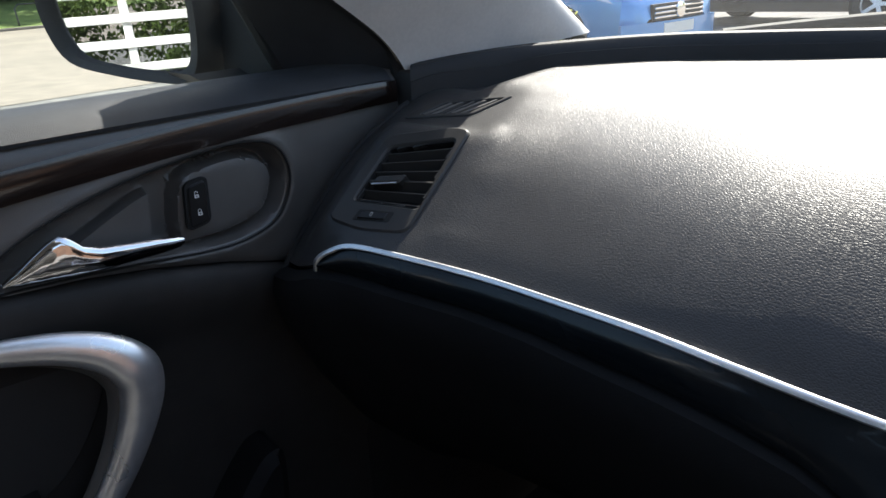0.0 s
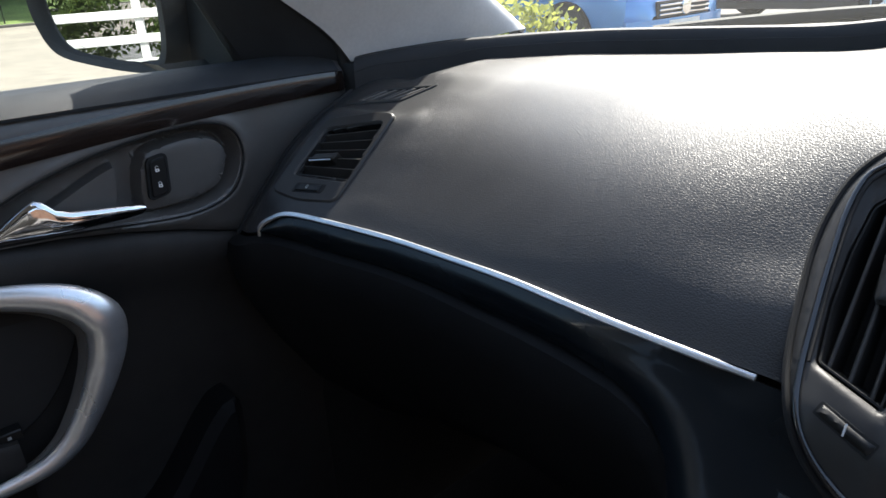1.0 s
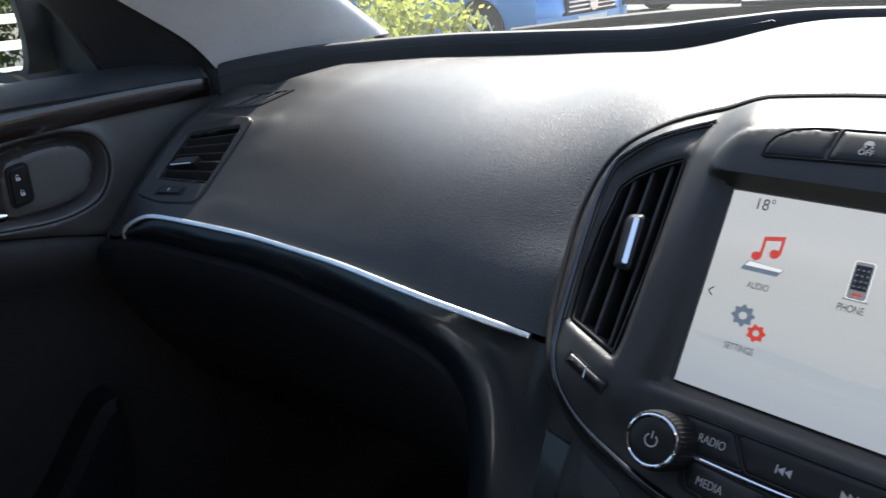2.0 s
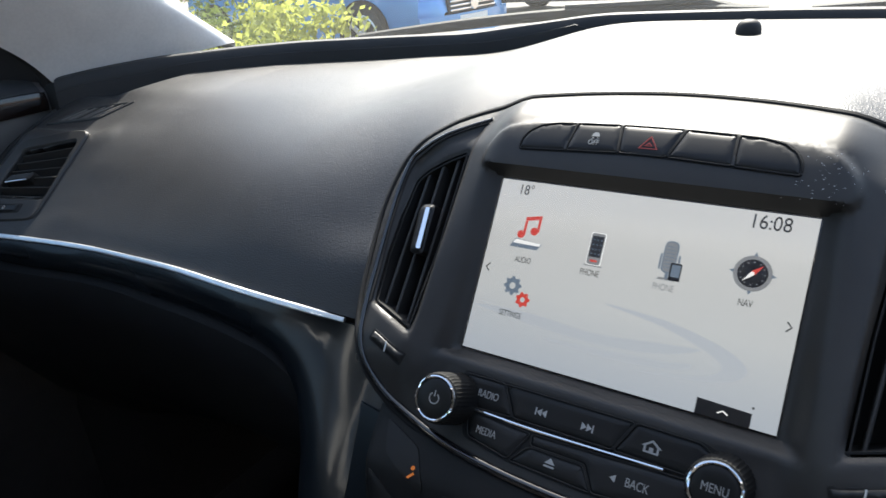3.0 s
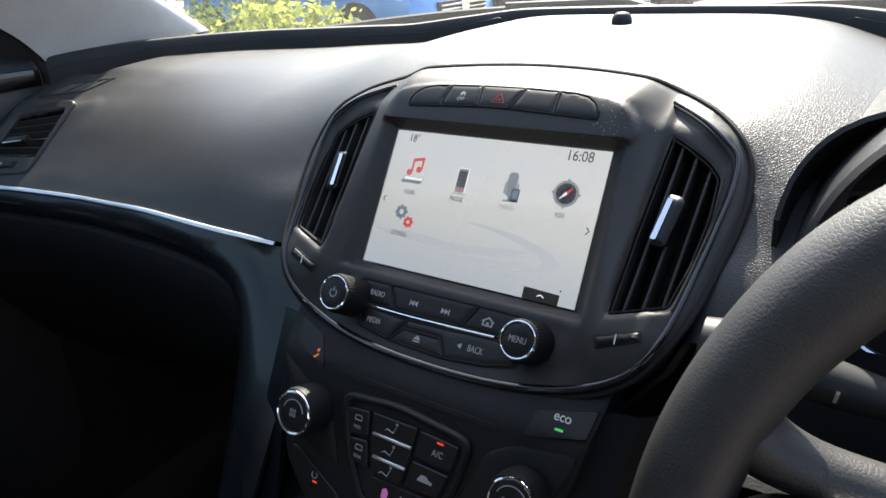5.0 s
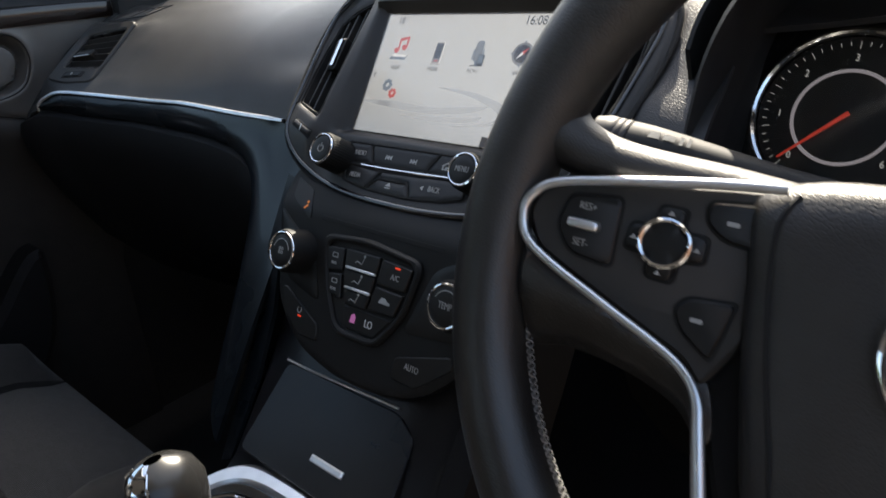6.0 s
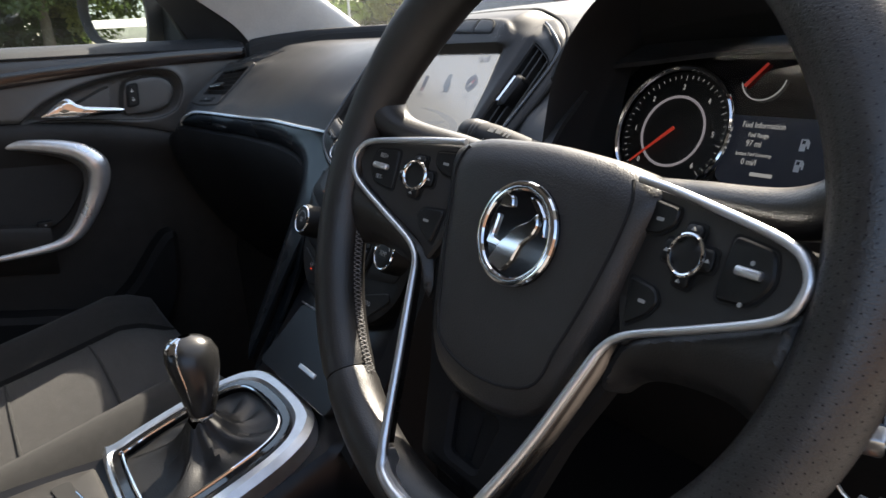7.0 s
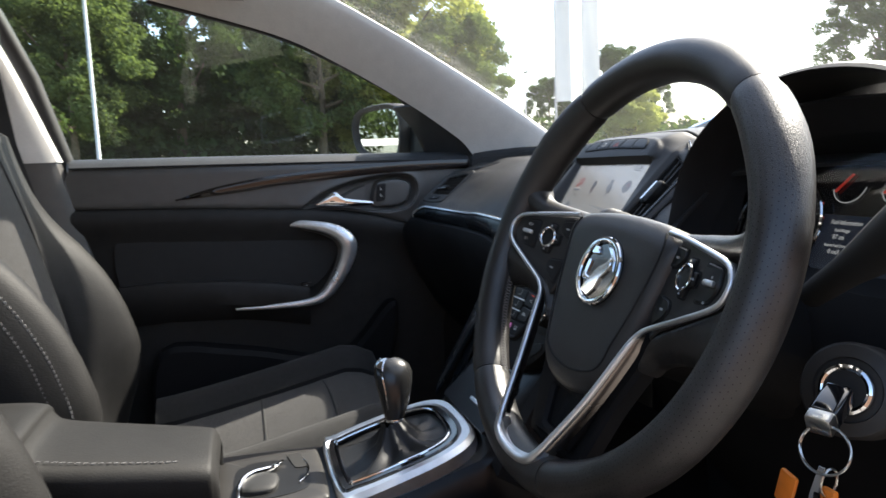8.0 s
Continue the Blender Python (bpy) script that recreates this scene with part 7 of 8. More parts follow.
part("housing", loft([[mirror_point(x * k, y * k, n) for x, y in housing] for n, k in ((0.004, 0.80), (-0.004, 0.85), (-0.008, 0.96), (0.0, 1.0), (0.03, 1.0), (0.06, 0.93), (0.085, 0.75), (0.098, 0.45), (0.102, 0.1))], 0, close=True), 'rubber', mir, "black plastic housing")
bm = bmesh.new()
bm.faces.new([bm.verts.new(mirror_point(x * 0.815, y * 0.81, 0.0025)) for x, y in housing])
bmesh.ops.solidify(bm, geom=bm.faces[:], thickness=0.002)
part("reflector", bm, 'mirror', mir, "clear mirror glass")
part("neck", loft([[(0.085, 0.060, -0.062), (0.085, 0.090, -0.062), (0.085, 0.085, 0.030), (0.085, 0.065, 0.030)], [(0.112, 0.068, -0.066), (0.112, 0.095, -0.066), (0.112, 0.090, 0.015), (0.112, 0.072, 0.015)], [(0.138, 0.085, -0.066), (0.140, 0.105, -0.066), (0.138, 0.100, -0.010), (0.136, 0.086, -0.010)]], 0, close=True), 'rubber', mir, "black mirror neck")
part("foot", loft([[Vector((0.075, 0.05, -0.055)) + Vector((a * 0.03, b * 0.035, 0)) for a, b in ((-1, -1), (1, -1), (1, 1), (-1, 1))], [Vector((0.10, 0.07, -0.065)) + Vector((a * 0.03, b * 0.04, -0.005)) for a, b in ((-1, -1), (1, -1), (1, 1), (-1, 1))], [Vector((0.145, 0.085, -0.065)) + Vector((a * 0.02, b * 0.05, -0.02)) for a, b in ((-1, -1), (1, -1), (1, 1), (-1, 1))]], 0, close=True), 'rubber', mir, "black mirror foot")

# ---- centre console ----
con = thing("centre_console", "black centre console with gloss lid and silver gear surround", "centre console")
side = [(0.066, -0.085, 0.735, 0.120), (-0.10, -0.105, 0.715, 0.112), (0, -0.125, 0.695, 0.106), (0, -0.150, 0.666, 0.104), (0, -0.165, 0.646, 0.104), (0, -0.18, 0.633, 0.105), (0, -0.26, 0.612, 0.108), (0, -0.34, 0.596, 0.110), (0, -0.42, 0.600, 0.110), (0, -0.55, 0.602, 0.110), (0, -0.75, 0.600, 0.110)]
rows = []
for _, y, z, w in side:
    rows.append([(-w - 0.02, y + 0.02, 0.32), (-w - 0.004, y, z - 0.05), (-w, y, z - 0.012), (-w + 0.008, y, z - 0.002), (-w * 0.5, y, z), (0, y, z), (w * 0.5, y, z), (w - 0.008, y, z - 0.002), (w, y, z - 0.012), (w + 0.004, y, z - 0.05), (w + 0.02, y + 0.02, 0.32)])
part("body", loft(rows, 0.004), 'lid', con, "satin black console body")
for s in (-1, 1):
    wing = [[(s * 0.119, -0.040, 0.845), (s * 0.146, -0.035, 0.845), (s * 0.170, -0.01, 0.84)], [(s * 0.114, -0.080, 0.79), (s * 0.138, -0.075, 0.79), (s * 0.160, -0.04, 0.78)], [(s * 0.110, -0.10, 0.74), (s * 0.132, -0.097, 0.74), (s * 0.152, -0.05, 0.73)], [(s * 0.106, -0.13, 0.69), (s * 0.126, -0.128, 0.69), (s * 0.145, -0.07, 0.67)], [(s * 0.106, -0.17, 0.63), (s * 0.124, -0.17, 0.62), (s * 0.14, -0.10, 0.58)]]
    part("flank", loft(wing, 0.004), 'bluegloss' if s < 0 else 'dash_low', con, "dark gloss console flank")
lid = plane_frame(0, -0.140, 0.680, 48)
tray = part("tray_lid", flat(rounded(mm((-78, 40), (52, 42), (74, 30), (82, -40), (-82, -40)), 0.008), (), -0.004, 0.0035, 0.001), 'lid', con, "black tray lid", lid)
part("grip", flat(rect(0.013, -0.0165, 0.036, 0.0055, 0.001), (), 0.003, 0.006, 0.0012), 'silver', tray, "silver grip")
part("lid_line", tube([lid @ Vector((x / 1000, (43 + 2 * math.sin(x / 40)) / 1000, 0.004)) for x in range(-80, 60, 10)], 0.0012, 6), 'silver', con, "thin silver line")
# silver surround of the gear gaiter
GS = plane_frame(0, -0.258, 0.622, 75)
ring_o = crom(mm((-97, -70), (-99, -10), (-94, 44), (-77, 78), (-42, 93), (42, 93), (77, 78), (94, 44), (99, -10), (97, -70), (84, -92), (-84, -92)), 6)
ring_m = crom(mm((-75, -66), (-78, -15), (-74, 38), (-58, 64), (-28, 74), (28, 74), (58, 64), (74, 38), (78, -15), (75, -66), (60, -84), (-60, -84)), 6)
part("gaiter_surround", flat(ring_o, [ring_m], -0.012, 0.010, 0.006), 'silver', con, "satin silver gear surround", GS)
part("inner_lip", flat(inset(ring_m, -0.001), [inset(ring_m, 0.008)], -0.006, 0.011, 0.001), 'gloss', con, "gloss black lip", GS)
part("chrome_line", tube([(x, y, 0.011) for x, y in inset(ring_m, 0.0105)], 0.0019, 8, True), 'chrome', con, "thin chrome line", GS)
gl = inset(ring_m, 0.011)
rows = []
for k, (sc, h) in enumerate(((1.0, 0.004), (0.90, 0.0045), (0.70, 0.005), (0.50, 0.007), (0.38, 0.013), (0.27, 0.024), (0.17, 0.036))):
    rows.append([((x - 0.0) * sc, (y - 0.005) * sc + 0.005, h + (0.004 * math.sin(9 * math.atan2(y, x) + k) * sc * (1 - sc) * 4)) for x, y in gl])
part("gaiter", loft(rows, 0.0, close=True), 'gaiter', con, "folded black leather gaiter", GS)
# switch bank behind the lever
bank = plane_frame(0.0, -0.415, 0.602, 90)
part("switch_plate", dome(crom(mm((-70, -62), (-60, -70), (60, -70), (70, -62), (76, 0), (72, 48), (56, 58), (-56, 58), (-72, 48), (-76, 0)), 4), -0.006, 0.002, 0.006, 6), 'panel', con, "satin black switch plate", bank)
part("switch_pit", dome(crom(mm((-34, -44), (44, -48), (58, -20), (50, 30), (20, 40), (-30, 36), (-44, 0)), 4), 0.002, 0.0074, 0.0006, 3), 'button', con, "dark switch pit", bank)
# flat black plate imitates the shade of an opening; nothing is cut out
part("cup_recess", flat(rounded(mm((-52, 16), (-8, 24), (-8, 40), (-54, 34)), 0.006), (), 0.002, 0.0092, 0.0004), 'void', con, "black plate for the shade of a tray opening", bank)
part("brake_switch", dome(crom(mm((4, -38), (40, -40), (48, -22), (42, -2), (10, 2), (-2, -16)), 4), 0.006, 0.011, 0.005, 4), 'rubber', con, "parking brake switch", bank)
part("brake_trim", tube([tuple(bank @ Vector((x / 1000, y / 1000, h / 1000))) for x, y, h in smooth3([(-34, 10, 10), (-20, 4, 12), (-6, -8, 14), (2, -26, 15), (16, -38, 15), (36, -44, 13), (54, -44, 10)], 4)], [0.0015 + 0.0022 * math.sin(math.pi * i / 24) for i in range(25)], 8), 'chrome', con, "chrome switch lip")
part("plate_line", tube([tuple(bank @ Vector((x / 1000, y / 1000, h / 1000))) for x, y, h in smooth3([(-30, 36, 9), (-10, 40, 9), (14, 38, 9), (34, 26, 9)], 4)], 0.0010, 8), 'chrome', con, "thin chrome line")

lever = thing("gear_lever", "black gear lever with chrome-topped knob", "gear lever", Matrix.Translation((0.0, -0.262, 0.640)))
part("stick", lathe([(0.007, 0), (0.007, 0.03)], n=16), 'steel', lever, "steel stick")
part("collar", lathe([(0.0105, 0.014), (0.0120, 0.017), (0.0120, 0.022), (0.0105, 0.025)], n=24), 'chrome', lever, "chrome collar")
rows = []
for h, rx, ry, dx, dy in ((0.022, 0.012, 0.013, 0, 0), (0.032, 0.0135, 0.016, -0.001, 0.001), (0.048, 0.016, 0.020, -0.004, 0.002), (0.064, 0.0185, 0.0240, -0.009, 0.003), (0.077, 0.0185, 0.0255, -0.013, 0.003), (0.087, 0.0160, 0.0225, -0.016, 0.002), (0.093, 0.0112, 0.0155, -0.018, 0.001), (0.096, 0.004, 0.006, -0.019, 0.001)):
    rows.append([(dx + rx * math.cos(a), dy + ry * math.sin(a), h) for a in np.linspace(0, 2 * math.pi, 24, endpoint=False)])
part("knob", loft(rows, 0, close=True), 'knobskin', lever, "black leather and gloss knob")
def knob_side(a, h):
    """A place on the knob's skin."""
    rx, ry, dx, dy = flow([(0.022, 0.012, 0.013, 0, 0), (0.048, 0.016, 0.020, -0.004, 0.002), (0.064, 0.0185, 0.0240, -0.009, 0.003), (0.077, 0.0185, 0.0255, -0.013, 0.003), (0.087, 0.0160, 0.0225, -0.016, 0.002), (0.093, 0.0112, 0.0155, -0.018, 0.001), (0.096, 0.004, 0.006, -0.019, 0.001)], h)
    return (dx + rx * math.cos(a), dy + ry * math.sin(a), h)
for a0 in (-2.25, -0.70):
    part("inlay", tube([knob_side(a0, h) for h in np.linspace(0.036, 0.094, 14)], [0.0006 + 0.0007 * i / 13 for i in range(14)], 8), 'chrome', lever, "chrome inlay line")
part("cap", loft([[knob_side(a, h) for a in np.linspace(-2.2, -0.75, 10)] for h in np.linspace(0.0865, 0.0962, 6)], 0.0008), 'chrome', lever, "chrome cap plate")

box_ = thing("armrest_box", "dark stitched armrest box between the seats", "armrest")
rows = []
for y, z, w in ((-0.478, 0.644, 0.060), (-0.484, 0.658, 0.066), (-0.500, 0.664, 0.070), (-0.60, 0.682, 0.076), (-0.655, 0.694, 0.078), (-0.668, 0.704, 0.079), (-0.685, 0.718, 0.08), (-0.80, 0.726, 0.08), (-0.95, 0.726, 0.08)):
    side = [(w, -0.05), (w + 0.0015, -0.030), (w + 0.002, -0.016), (w - 0.001, -0.009), (w - 0.006, -0.004), (w - 0.014, -0.0008), (w * 0.55, 0.002)]
    rows.append([(-x, y, z + h) for x, h in side] + [(0, y, z + 0.003)] + [(x, y, z + h) for x, h in side[::-1]])
rows = [[tuple(v) for v in c] for c in zip(*[smooth3(list(r), 4) for r in zip(*rows)])]
part("lid", loft(rows, 0.004), 'vinyl', box_, "dark vinyl lid")
rows = [[(-w + 0.004, y, 0.60), (-w + 0.004, y, z - 0.045), (0, y, z - 0.03), (w - 0.004, y, z - 0.045), (w - 0.004, y, 0.60)] for y, z, w in ((-0.481, 0.654, 0.06), (-0.60, 0.680, 0.074), (-0.95, 0.726, 0.078))]
part("base", loft(rows, 0.004), 'vinyl', box_)
bm = bmesh.new()
for row in (0.0,):
    for k in range(60):
        y = -0.52 - k * 0.0072
        z, = along([(-0.95, 0.726), (-0.80, 0.726), (-0.685, 0.718), (-0.668, 0.704), (-0.655, 0.694), (-0.60, 0.682), (-0.500, 0.664), (-0.484, 0.658)], y)
        w, = along([(-0.95, 0.08), (-0.70, 0.079), (-0.62, 0.076), (-0.53, 0.070), (-0.50, 0.062)], y)
        box(w - 0.012 - row, w - 0.0112 - row, y - 0.0046, y, z + 0.0004, z + 0.0014, 0, 1, bm)
tagged(part("stitching", bm, 'thread', box_, "pale seam stitching"), kind="stuff")

# ---- seats ----
def seat(name, label, cx, slide):
    """cx: middle of the seat; slide: how far it is set forward. Cushion with side bolsters, a leaning back and its stitching."""
    st = thing(name, label, "car seat", Matrix.Translation((cx, slide, 0)), "front seats")
    def cushion(x0, x1, bulge, lift, lo=-0.62, hi=-0.185):
        rows = []
        for y in np.linspace(lo, hi, 14):
            t = (y - lo) / (hi - lo)
            zc = lerp(0.500, 0.585, t ** 1.2) - 0.10 * max(0, t - 0.88) ** 1.0 * 3
            row = [(x0, y, 0.36)]
            for s in np.linspace(0, 1, 9):
                row.append((lerp(x0, x1, s), y, zc + lift + bulge * math.sin(math.pi * s)))
            row.append((x1, y, 0.36))
            rows.append(row)
        rows.append([(p[0], hi + 0.018, min(p[2], 0.545)) for p in rows[-1]])
        rows.append([(p[0], hi + 0.010, 0.36) for p in rows[-1]])
        return loft(rows, 0.003)
    part("cushion", cushion(-0.135, 0.135, 0.016, 0.0), 'fabric_mid', st, "ribbed grey cushion fabric")
    for s in (-1, 1):
        part("bolster", cushion(s * 0.137, s * 0.245, 0.034, 0.008), 'fabric', st, "charcoal side bolster")
    bm = bmesh.new()
    for y in (-0.30, -0.42):
        t = (y + 0.62) / 0.435
        tube([(x, y, lerp(0.500, 0.585, t ** 1.2) + 0.016 * math.sin(math.pi * (x + 0.135) / 0.27) + 0.0005) for x in np.linspace(-0.13, 0.13, 14)], 0.0022, 6, bm=bm)
    part("cushion_seam", bm, 'fabric', st, "sewn cross seams")
    CREST = [(0.46, -0.690), (0.54, -0.668), (0.607, -0.648), (0.66, -0.643), (0.70, -0.652), (0.74, -0.664), (0.80, -0.692), (0.865, -0.737), (0.90, -0.768), (0.963, -0.803), (1.046, -0.828), (1.15, -0.85)]
    def middle(z):
        return -0.710 - (z - 0.50) * 0.24 + 0.018 * math.sin((z - 0.5) * 5.0)
    def back(x0, x1, side, top=1.10):
        rows = []
        for z in np.linspace(0.48, top, 24):
            crest, yb = flow(CREST, z)[0], middle(z)
            row = [(x0, yb - 0.10, z)] if side == 0 else [(x0, yb - 0.01, z)]
            for s in np.linspace(0, 1, 13):
                if side == 0:
                    y = yb + 0.012 * math.sin(math.pi * s)
                else:
                    y = lerp(yb, crest, math.sin(math.pi / 2 * min(1, s / 0.60)) ** 1.2) if s < 0.60 else crest - 0.11 * ((s - 0.60) / 0.40) ** 2
                row.append((lerp(x0, x1, s), y, z))
            row.append((x1, yb - 0.10, z))
            rows.append(row)
        rows.append([(p[0], p[1] - 0.03, top + 0.02) for p in rows[-1]])
        rows.append([(p[0], middle(top) - 0.10, top + 0.022) for p in rows[-1]])
        return loft(rows, 0.003)
    part("backrest", back(-0.12, 0.12, 0), 'fabric_mid', st, "ribbed grey backrest fabric")
    for s in (-1, 1):
        part("back_bolster", back(s * 0.121, s * 0.245, s, 1.06), 'vinyl', st, "dark side bolster")
        bm = bmesh.new()
        for z in np.arange(0.55, 1.0, 0.0065):
            crest, yb = flow(CREST, z)[0], middle(z)
            for u in (0.221, 0.229):
                f = (u - 0.121) / 0.124
                y1 = crest - 0.11 * ((f - 0.60) / 0.40) ** 2 + 0.0006
                box(s * (u - 0.0005), s * (u + 0.0022), y1 - 0.0012, y1 + 0.0012, z, z + 0.0046, 0, 1, bm)
        tagged(part("stitching", bm, 'thread', st, "pale double stitching"), kind="stuff")
    part("seat_shell", box(-0.22, 0.22, -1.06, -0.84, 0.40, 0.98, 0.04, 3), 'dash_low', st, "black seat shell")
    head = part("headrest", box(-0.13, 0.13, -0.97, -0.87, 1.16, 1.32, 0.04, 4), 'fabric', st, "charcoal headrest")
    for s in (-1, 1):
        part("headrest_post", lathe([(0.006, 1.08), (0.006, 1.16)], Matrix.Translation((s * 0.06, -0.92, 0)), 12), 'chrome', st, "chrome headrest post")
    part("seat_base", box(-0.22, 0.22, -0.62, -0.22, 0.30, 0.40, 0.02, 2), 'dash_low', st)
    return st
seat("passenger_seat", "charcoal and ribbed grey fabric passenger seat", -0.385, 0.0)
seat("driver_seat", "charcoal and ribbed grey fabric driver seat", 0.385, 0.042)

belt = thing("seat_belt", "black seat belt hanging from the door pillar", "seat belt")
part("webbing", loft([[(-0.628, -0.850, 1.24), (-0.616, -0.892, 1.24)], [(-0.640, -0.832, 1.05), (-0.632, -0.874, 1.05)], [(-0.655, -0.79, 0.85), (-0.650, -0.832, 0.85)], [(-0.672, -0.755, 0.60), (-0.668, -0.797, 0.60)], [(-0.69, -0.73, 0.36), (-0.686, -0.77, 0.36)]], 0.0015), 'belt_web', belt, "black webbing")
part("anchor", box(-0.648, -0.610, -0.90, -0.84, 1.23, 1.275, 0.008, 2), 'rubber', belt, "black plastic anchor")

# ---- outside ----
def sheet(name, x0, x1, y0, y1, z, material, nx=2, ny=2, hill=None):
    rows = [[(x, y, z + (hill(x, y) if hill else 0)) for x in np.linspace(x0, x1, nx)] for y in np.linspace(y0, y1, ny)]
    return part(name, loft(rows), material)


struct(sheet("ground", -600, 600, -600, 600, 0.0, 'asphalt', 3, 3), "worn grey car park surface", "ground")
struct(sheet("road", -34, -9.3, -120, 160, 0.006, 'road', 6, 40), "pale sunlit road beyond the car park", "road")
struct(sheet("pavement", -3.2, 9, 7.5, 40, 0.005, 'road', 6, 12), "pale sunlit paving ahead of the car", "paving")
verge = sheet("verge", -90, -34, -140, 170, 0.012, 'grass', 12, 40, lambda x, y: 1.3 * min(1, (-34 - x) / 12) + 0.08 * math.sin(x * 0.7 + y * 0.4))
struct(verge, "mown green grass verge", "grass verge")
struct(part("kerb", box(-34.1, -33.9, -120, 160, 0.0, 0.12, 0.02, 1), 'road'), "pale concrete kerb", "kerb")


# added wall, out of view; it blocks and tints light from the right
struct(part("wall_right", box(3.6, 3.9, -8, 6, 0, 1.75, 0.02, 1), 'brickwall'), "unseen brown brick wall added on the driver's side", "wall")


def leaf_mesh(name, centres, radii, per, size, seed, squash=0.75):
    """Many small leaf blades gathered in clumps."""
    r = np.random.RandomState(seed)
    c = np.repeat(np.asarray(centres, float), per, 0)
    q = np.repeat(np.asarray(radii, float), per)
    d = r.normal(size=c.shape)
    d /= np.linalg.norm(d, axis=1)[:, None]
    p = c + d * (q * r.uniform(0.45, 1.05, len(q)))[:, None] * (1, 1, squash)
    a = r.normal(size=c.shape); a /= np.linalg.norm(a, axis=1)[:, None]
    b = np.cross(a, r.normal(size=c.shape)); b /= np.linalg.norm(b, axis=1)[:, None]
    s = size * r.uniform(0.6, 1.3, len(q))[:, None]
    v = np.stack([p - a * s, p + b * s * 0.55, p + a * s, p - b * s * 0.55], 1).reshape(-1, 3)
    f = np.arange(len(v)).reshape(-1, 4)
    me = bpy.data.meshes.new(name)
    me.from_pydata(v.tolist(), [], f.tolist())
    return me


def leafy(name, me, material, parent, label=""):
    me.materials.append(M[material])
    ob = new(name, me)
    ob.parent = parent
    return tagged(ob, label, kind="stuff") if label else ob


def tree(label, height, spread, seed, material, m, low=0.22):
    r = random.Random(seed)
    t = thing("tree", label, "tree", m, "trees beyond the road")
    bm = tube([(0, 0, -0.3), (0.05, 0, height * 0.15), (0.1, 0.08, height * 0.35), (0.05, -0.05, height * 0.6), (0, 0, height * 0.85)], [height * 0.026, height * 0.021, height * 0.017, height * 0.010, height * 0.003], 10)
    part("trunk", bm, 'bark', t, "grey bark trunk")
    centres, radii = [], []
    for k in range(7):
        a, h = r.uniform(0, 6.28), height * r.uniform(0.22, 0.6)
        e = Vector((math.cos(a), math.sin(a), 0)) * spread * r.uniform(0.45, 0.8) + Vector((0, 0, h + height * r.uniform(0.08, 0.22)))
        b = Vector((0.05, 0, h))
        part("limb", tube([b, b.lerp(e, 0.5) + Vector((0, 0, -0.02 * height)), e], [height * 0.010, height * 0.006, height * 0.002], 6), 'bark', t)
    for k in range(110):
        z = r.uniform(low, 1.0)
        w = spread * (math.sin(math.pi * min(1, max(0.03, (z - low * 0.6) / (1.06 - low * 0.6)))) ** 0.6)
        a, q = r.uniform(0, 6.28), math.sqrt(r.uniform(0.10, 1.0))
        centres.append((w * q * math.cos(a), w * q * math.sin(a), height * z))
        radii.append(r.uniform(0.09, 0.19) * spread + 0.25)
    me = leaf_mesh("crown", centres, radii, 330, 0.15, seed)
    leafy("crown", me, material, t, "leafy uneven crown")
    return t


TREES = [tree("broad leafy tree with sunlit crown beyond the road", 13.0, 5.2, 3, 'leaf', pose(-44, 5, 1.0)), tree("tall dark leafy tree beyond the road", 16.0, 4.6, 8, 'leaf_dark', pose(-49, -4, 1.2)), tree("spreading yellow-green tree beyond the road", 10.5, 4.6, 15, 'leaf_gold', pose(-47.5, 9.0, 1.0), 0.15)]
PLACES = [(0, -46, -16, 1.1, 40), (2, -48, 11.5, 1.45, 80), (1, -62, 30, 0.53, 130), (1, -60, 36.5, 0.7, 30), (0, -43, -9.5, 0.85, 100), (1, -52, -24, 1.05, 200), (0, -41.5, 13.5, 0.72, 250), (2, -45, 29, 0.52, 20), (1, -54, 36, 0.5, 300), (0, -52, 46, 0.5, 10), (1, -58, 68, 1.25, 75), (1, -57, 4, 1.2, 33), (0, -58, -12, 1.15, 77), 
          (2, -62, 60, 0.75, 111), (0, -58, 74, 0.7, 210), (1, -50, 84, 0.75, 12), (0, -40, 88, 0.7, 95), (2, -30, 92, 0.7, 140), (1, -20, 84, 0.95, 60), (1, -13, 78, 1.05, 190), (0, -5, 84, 0.9, 220), (0, 8, 88, 0.9, 310), (1, 24, 84, 0.9, 45), (0, 42, 80, 0.9, 70), (1, -60, -38, 1.0, 20), (0, -52, -34, 1.0, 260)]
for k, x, y, s, a in PLACES:
    t = copy_thing(TREES[k], pose(x, y, 1.0 if x < -34 else 0, 0, 0, a) @ Matrix.Scale(s, 4))
    t.matrix_basis = pose(x, y, 1.0 if x < -34 else 0, 0, 0, a) @ Matrix.Scale(s, 4)
# dark undergrowth between the trunks
r = random.Random(5)
cs = [(r.uniform(-60, -47), y, 1.2 + r.uniform(0.2, 9.0 if y < 12 else 2.2)) for y in [r.uniform(-55, 70) for _ in range(1900)]]
under = thing("undergrowth", "dark dense undergrowth below the trees", "undergrowth")
leafy("thicket", leaf_mesh("thicket", cs, [r.uniform(0.9, 1.8) for _ in cs], 75, 0.34, 9), 'leaf_dark', under, "dense dark leaves")
tagged(under, kind="stuff")


